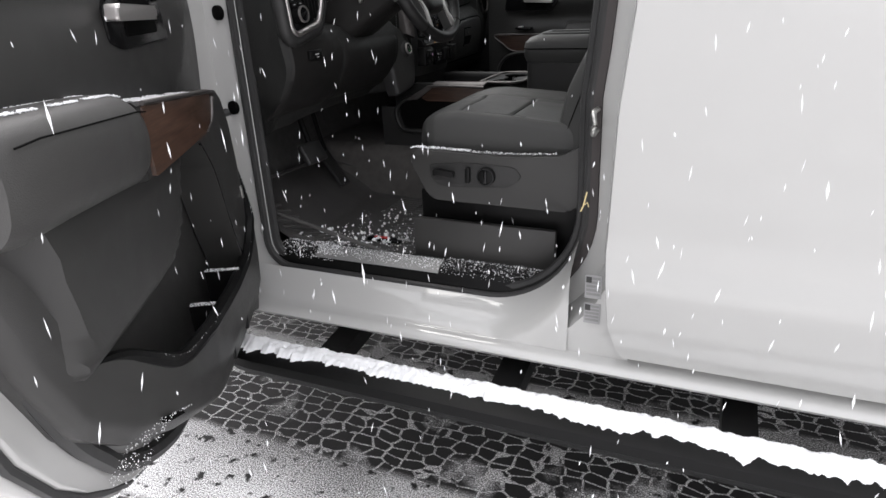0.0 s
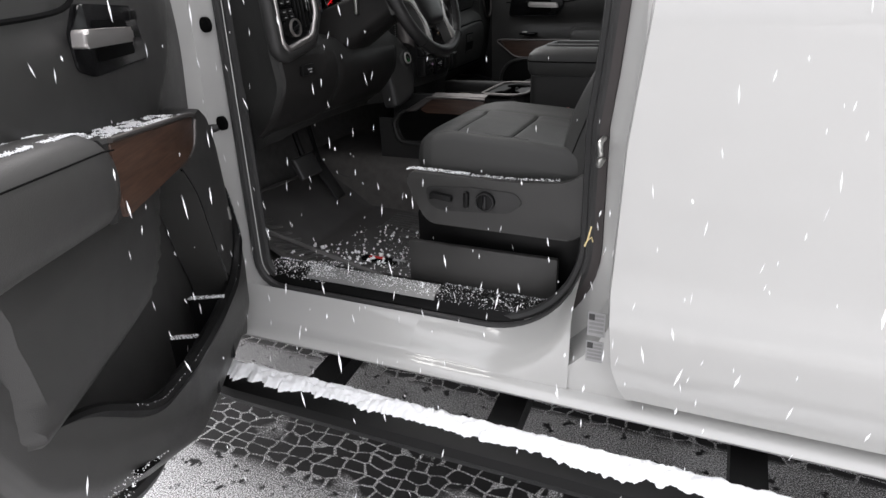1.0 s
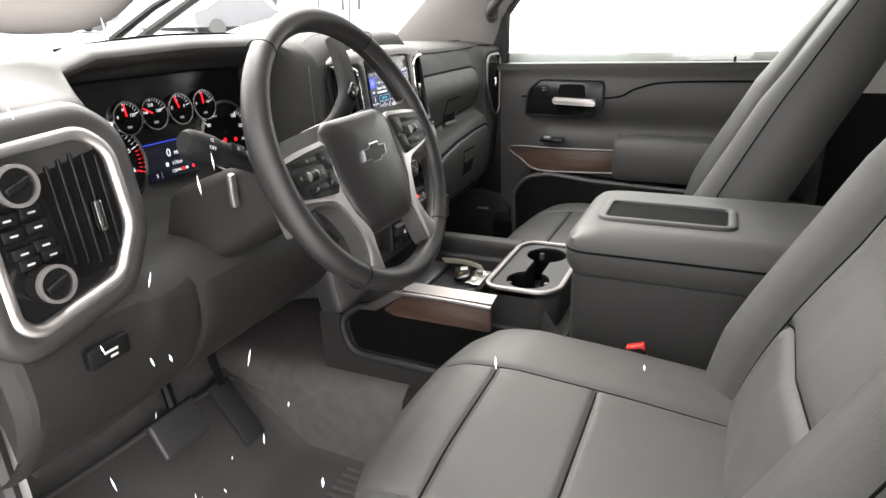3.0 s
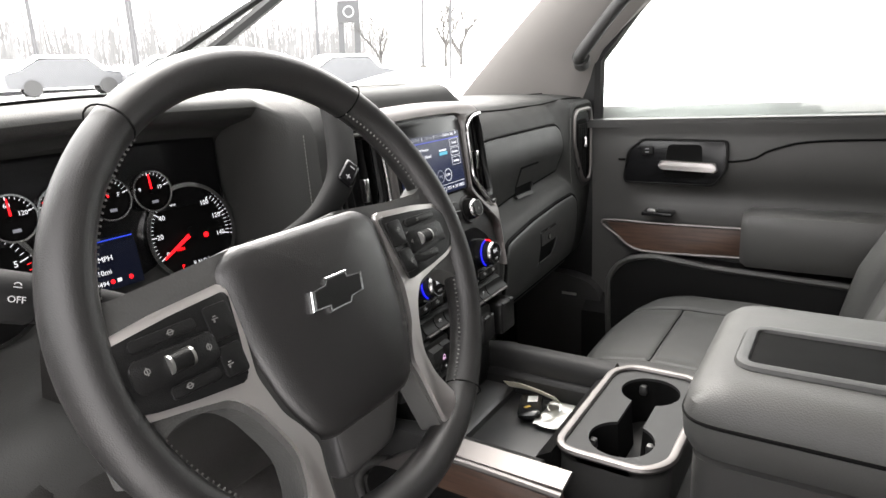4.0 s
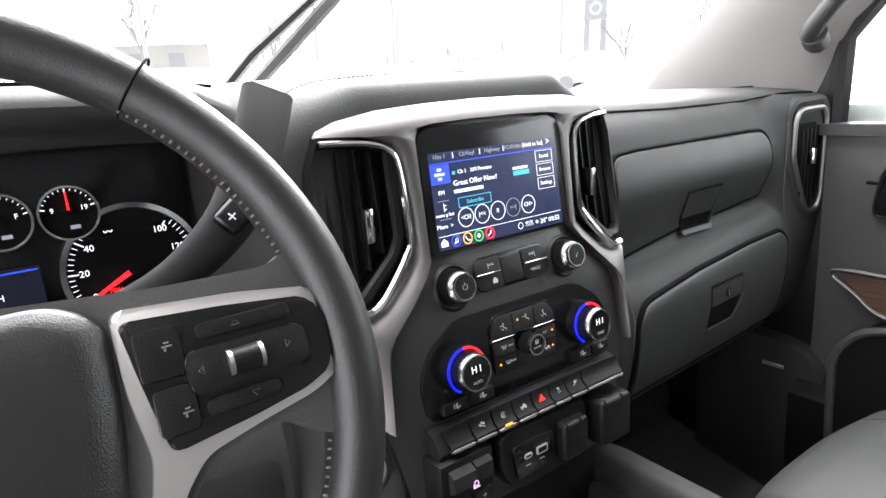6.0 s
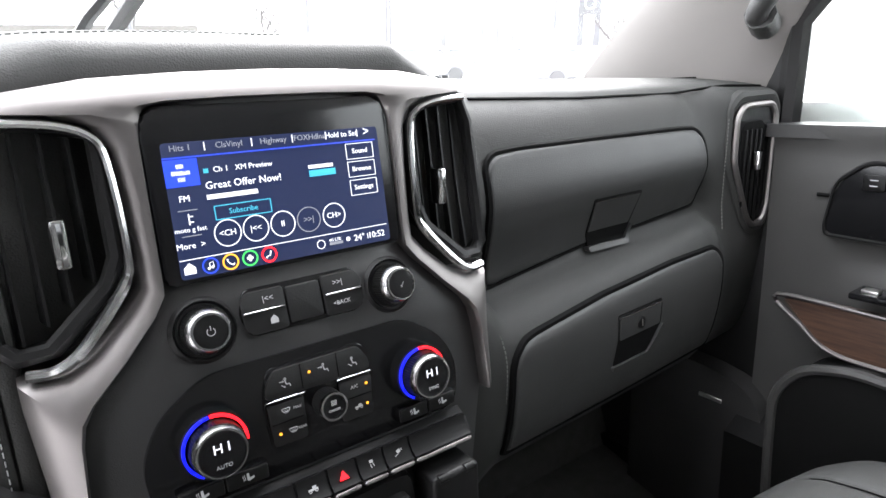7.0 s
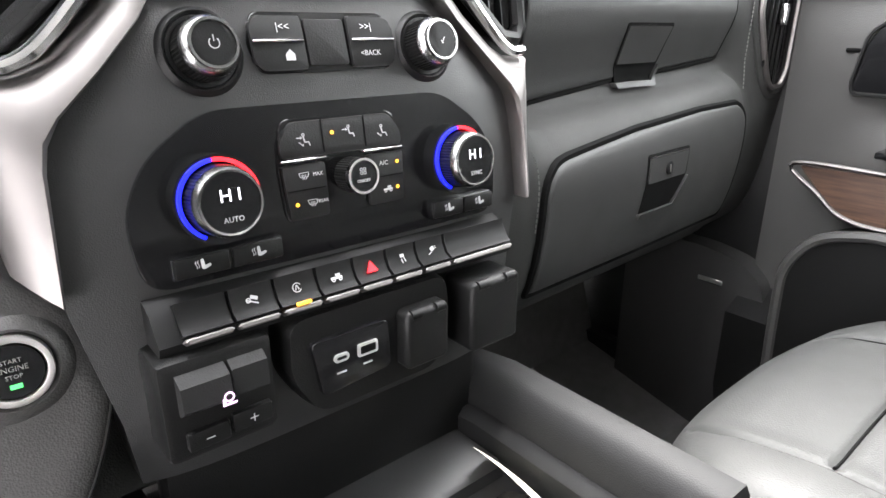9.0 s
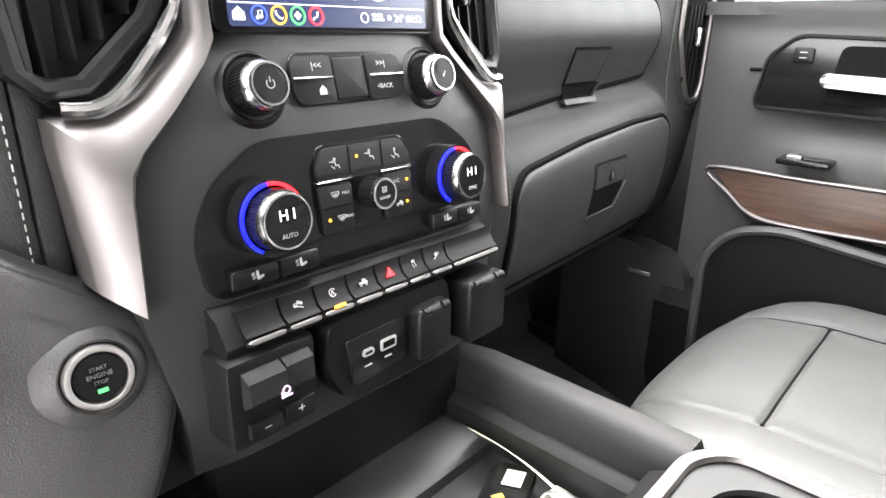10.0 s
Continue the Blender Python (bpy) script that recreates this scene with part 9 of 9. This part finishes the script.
def falling_snow():
    """Flakes in the air beside the truck, drawn out downward as they fall."""
    r = random.Random(33)
    verts, faces = [], []
    a, b = Vector((0.95, -2.25, 1.26)), Vector((0.47, -0.60, 1.46))  # a clear lane to the seat
    n = 0
    while n < 1050:
        p = Vector((r.uniform(-0.7, 1.5), r.uniform(-1.95, -0.62), r.uniform(0.45, 1.75)))
        q = min(1.0, max(0.0, (p - a).dot(b - a) / (b - a).length_squared))
        if (p - a.lerp(b, q)).length < 0.30 or (p.y > -0.80 and not -0.15 < p.x < 0.65):
            continue
        n += 1
        ln, w = r.uniform(0.003, 0.013), r.uniform(0.0007, 0.0015)
        d = Vector((r.uniform(-0.25, 0.25), r.uniform(-0.2, 0.2), -1)).normalized()
        s1 = d.cross(Vector((0, 1, 0))).normalized()
        s2 = d.cross(s1)
        k = len(verts)
        verts += [p + d * ln, p - d * ln, p + s1 * w, p - s1 * w, p + s2 * w, p - s2 * w]
        for i, j, e in ((0, 2, 4), (0, 4, 3), (0, 3, 5), (0, 5, 2), (1, 4, 2), (1, 3, 4), (1, 5, 3), (1, 2, 5)):
            faces.append((k + i, k + j, k + e))
    me = bpy.data.meshes.new("falling_snow")
    me.from_pydata(verts, [], faces)
    me.materials.append(M_SNOW)
    return tagged(new("falling_snow", me), "snowflakes falling through the air beside the door", "snow", kind="stuff")


falling_snow()

# ---- outside: snowy lot ahead ----
UP = Vector((0.063, 0, 1)).normalized()
M_BARK = material("winter_bark", (0.042, 0.040, 0.038), 0.9, vary=0.3, vary_scale=10)
M_POLE = material("galvanised_pole", (0.05, 0.05, 0.053), 0.6)
M_SIGN = material("dark_grey_sign", (0.035, 0.036, 0.038), 0.5)
M_SIGNMARK = material("silver_sign_mark", (0.22, 0.225, 0.23), 0.4)
M_CAR = material("frosted_car_side", (0.085, 0.087, 0.092), 0.6)
M_FARWOOD = material("far_bare_wood", (0.135, 0.135, 0.135), 1.0, vary=0.3, vary_scale=0.4, spec=0.0)
M_BRICKWALL = material("pale_far_wall", (0.075, 0.072, 0.066), 0.9)
rng = random.Random(7)


def base_at(x, y):
    return Vector((x, y, ground_height(x, y)))


def light_pole(x, y, h, r=0.11):
    p = base_at(x, y)
    ob = thing("light_pole", p, "tall grey lamp pole in the snowy lot", "lamp pole", "lamp poles")
    part("pole", tube([p, p + UP * h], [r, r * 0.6], 8), M_POLE, ob)
    part("lamp_head", box((0, 0, 0), (0.7, 0.28, 0.12), 0.03, 1, Matrix.Translation(p + UP * h)), M_POLE, ob)
    part("pole_foot", tube([p, p + UP * 0.6], r * 2.2, 10), M_BRICKWALL, ob, "concrete foot")


for x, y, h in ((-23.0, 23.9, 9.5), (-40.2, 18.5, 10.5), (-42.0, 25.7, 11.0), (-33.5, 48.7, 12.0), (-50.5, 31.3, 12.5), (-29.0, 5.5, 7.5), (-36.0, -3.0, 10.0)):
    light_pole(x, y, h, 0.10 if h < 9.9 else 0.15)
p = base_at(-11.3, 17.9)
mast = thing("flag_mast", p, "slim dark mast beside the snowy lot", "mast")
part("mast_tube", tube([p, p + UP * 7.5], 0.045, 8), M_SIGN, mast)

# dealer sign on two legs, its emblem left plain
p = base_at(-24.4, 28.0)
ax = Vector((0.76, 0.65, 0)).normalized()
sg = thing("pylon_sign", p, "dark grey pylon sign on two legs in snow", "sign")
sm = Matrix((ax, UP.cross(ax), UP)).transposed().to_4x4()
sm.translation = p
part("sign_box", box((0, 0, 3.9), (1.25, 0.35, 1.2), 0.03, 1, sm), M_SIGN, sg)
for dx in (-0.45, 0.45):
    part("sign_leg", box((dx, 0, 1.65), (0.32, 0.30, 3.3), 0.02, 1, sm), M_SIGN, sg)
part("plain_emblem", ring(0.24, 0.32, -0.20, 0.20, 24, sm @ Matrix.Translation((0, 0, 3.9)) @ pose(0, 0, 0, 90, 0, 0)), M_SIGNMARK, sg, "plain silver ring")


# snow-covered parked cars and banks
def snow_heap(name, label, x, y, lx, ly, h, turn, seed, cat, group):
    base = base_at(x, y)
    m = Matrix.Translation(base) @ pose(0, 0, 0, 0, 0, turn)
    def f(u, v):
        a, b = 2 * u - 1, 2 * v - 1
        r = max(abs(a), abs(b))
        k = max(0.0, 1 - r ** 4) ** 0.5
        z = h * k * (0.72 + 0.28 * math.cos(1.6 * a) * math.cos(0.7 * b)) + 0.10 * k * noise.noise((a * 2 + seed, b * 2, seed))
        return m @ Vector((a * lx / 2 * (1 + 0.06 * noise.noise((b * 3, seed, 0))), b * ly / 2, z - 0.05))
    return solid(name, sheet(24, 24, f), M_SNOW, label, cat, group)


def snow_car(x, y, turn):
    base = base_at(x, y)
    m = Matrix.Translation(base) @ pose(0, 0, 0, 0, 0, turn)
    car = thing("parked_car", base, "parked dark car under a thick layer of snow", "car", "parked cars")
    M = M_CAR
    side = [(-2.2, 0.35), (2.2, 0.35), (2.25, 0.75), (1.3, 0.92), (0.75, 1.42), (-0.95, 1.45), (-1.7, 1.0), (-2.25, 0.9)]
    XZ = Matrix(((1, 0, 0, 0), (0, 0, 1, 0), (0, 1, 0, 0), (0, 0, 0, 1)))
    part("car_body", prism(fillet(side, 0.18), -0.85, 0.85, m @ XZ, 0.08), M, car)
    cap = [(-2.2, 0.92), (-1.7, 1.04), (-0.95, 1.49), (0.75, 1.46), (1.3, 0.96), (2.2, 0.80), (2.2, 0.90), (1.35, 1.08), (0.85, 1.58), (-1.0, 1.62), (-1.75, 1.14), (-2.2, 1.02)]
    part("snow_cover", prism(cap, -0.82, 0.82, m @ XZ, 0.05), M_SNOW, car, "thick snow cover")
    for dx in (-1.35, 1.4):
        for dy in (-0.80, 0.80):
            part("car_wheel", disc(0.33, -0.1, 0.1, 20, m @ Matrix.Translation((dx, dy, 0.33)) @ pose(0, 0, 0, 90, 0, 0)), M_RUBBER, car)


for x, y, turn in ((-24.0, 16.5, 65), (-27.5, 13.5, 70), (-22.0, 24.5, 62), (-26.5, 21.0, 66), (-33.0, 16.0, 68), (-31.0, -3.0, 80), (-33.0, 2.5, 78), (-19.0, 21.5, 64), (-30.5, 27.5, 60)):
    snow_car(x, y, turn)
for k, (x, y, lx, ly, h) in enumerate(((-26, 24, 14, 7, 1.3), (-33, 10, 8, 16, 1.5), (-13.5, 22, 10, 6, 1.2), (-30, -6, 10, 16, 1.5), (3.0, 16, 18, 5, 2.0), (-6.0, 19, 12, 6, 1.9))):
    snow_heap("snow_bank", "ploughed bank of white snow along the lot", x, y, lx, ly, h, 10 * k, k + 1, "snow bank", "snow banks")


def snow_van(x, y):
    """A tall neighbour vehicle beside the far door, all but buried in snow."""
    base = base_at(x, y)
    car = thing("neighbour_truck", base, "neighbouring pale truck covered with thick snow", "truck")
    m = Matrix.Translation(base)
    XZ = Matrix(((1, 0, 0, 0), (0, 0, 1, 0), (0, 1, 0, 0), (0, 0, 0, 1)))
    part("truck_body", prism(fillet([(-2.8, 0.5), (2.6, 0.5), (2.6, 1.2), (-2.8, 1.15)], 0.2), -0.95, 0.95, m @ XZ, 0.08), M_PAINT, car)
    part("truck_snow", prism(fillet([(-2.75, 1.14), (2.55, 1.2), (2.5, 1.33), (1.2, 1.42), (0.2, 1.36), (-1.2, 1.32), (-2.7, 1.24)], 0.1), -0.9, 0.9, m @ XZ, 0.10, 4), M_SNOW, car, "thick snow cover")
    for dx in (-1.8, 1.7):
        for dy in (-0.85, 0.85):
            part("truck_wheel", disc(0.38, -0.12, 0.12, 20, m @ Matrix.Translation((dx, dy, 0.38)) @ pose(0, 0, 0, 90, 0, 0)), M_RUBBER, car)


snow_van(0.8, 4.6)


# bare winter trees
def bare_tree(x, y, h, seed):
    r = random.Random(seed)
    p = base_at(x, y)
    tree = thing("bare_tree", p, "bare winter tree with thin grey twigs", "tree", "bare trees")
    trunk, twigs = [], []

    def grow(a, d, length, rad, depth):
        b = a + d * length
        mid = a.lerp(b, 0.5) + Vector((r.uniform(-1, 1), r.uniform(-1, 1), 0)) * length * 0.05
        (trunk if depth < 2 else twigs).append(tube([a, mid, b], [rad, rad * 0.85, rad * 0.65], 5 if depth < 2 else 3))
        if depth >= 5:
            return
        for _ in range(3 if depth else 4):
            q = (d + Vector((r.uniform(-1, 1), r.uniform(-1, 1), r.uniform(-0.15, 0.6))) * 0.75).normalized()
            grow(a.lerp(b, r.uniform(0.55, 1.0)), q, length * r.uniform(0.55, 0.78), rad * 0.55, depth + 1)

    grow(p, UP.copy(), h * 0.34, h * 0.022, 0)
    part("trunk", merge(*trunk), M_BARK, tree)
    part("crown", merge(*twigs), M_BARK, tree)


bare_tree(-18.1, 22.8, 4.6, 3)
bare_tree(-20.3, 33.5, 6.5, 5)
bare_tree(-25.5, 40.0, 7.0, 11)
bare_tree(-47.0, 9.0, 9.0, 8)
bare_tree(-52.0, 20.0, 8.0, 9)


def far_woods():
    """The far line of leafless woods, a haze of thin stems along the edge of the lot."""
    r = random.Random(21)
    bm = bmesh.new()
    for i in range(900):
        a = radians(r.uniform(128, 215))
        d = r.uniform(95, 150)
        x, y = d * math.cos(a), d * math.sin(a)
        p = base_at(x, y)
        h = r.uniform(5, 12)
        w = r.uniform(0.04, 0.12)
        s = Vector((-math.sin(a), math.cos(a), 0))
        for k in range(4):
            q = p + s * r.uniform(-2, 2)
            lean = s * r.uniform(-1.2, 1.2)
            vs = [bm.verts.new(v) for v in (q - s * w, q + s * w, q + lean + UP * h + s * w * 0.2, q + lean + UP * h - s * w * 0.2)]
            bm.faces.new(vs)
    return bm


wood = solid("far_woods", far_woods(), M_FARWOOD, "pale leafless woods behind the lot in falling snow", "woods", kind="stuff", flat=True)

# far low building with a gabled snowy roof
p = base_at(-58.5, 9.0)
house = thing("far_building", p, "low far building with a snowy gable roof", "building")
hm = Matrix.Translation(p) @ pose(0, 0, 0, 0, 0, 80)
part("wall", box((0, 0, 1.5), (14, 8, 3.0), 0.02, 1, hm), M_BRICKWALL, house)
part("roof", prism([(-7.6, 2.9), (7.6, 2.9), (0, 5.4)], -4.5, 4.5, hm @ Matrix(((1, 0, 0, 0), (0, 0, 1, 0), (0, 1, 0, 0), (0, 0, 0, 1)))), M_SNOW, house, "snowy roof")
for dx in (-4.5, -1.5, 1.5, 4.5):
    part("window", box((dx, -4.02, 1.6), (1.2, 0.06, 1.3), m=hm), M_SIGN, house)

# wiper standing on the windscreen
wiper = thing("wiper", (-0.72, -0.1, 1.36), "black wiper arm resting on the windscreen", "wiper")


def on_glass(u, v, lift=0.02):
    x = lerp(-0.76, 0.10, u) - 0.10 * (1 - (2 * v - 1) ** 2) * (1 - 0.5 * u)
    return Vector((x - lift * 0.55, lerp(-0.86, 0.86, v), lerp(1.33, 1.87, u) + lift * 0.8))


part("wiper_blade", tube([on_glass(lerp(0.10, 0.95, t), lerp(0.47, 0.63, t)) for t in [i / 10 for i in range(11)]], 0.011, 6), M_RUBBER, wiper)
part("wiper_arm", tube([on_glass(0.02, 0.44, 0.04), on_glass(0.25, 0.485, 0.05), on_glass(0.5, 0.545, 0.035)], [0.012, 0.009, 0.007], 6), M_HARD, wiper)
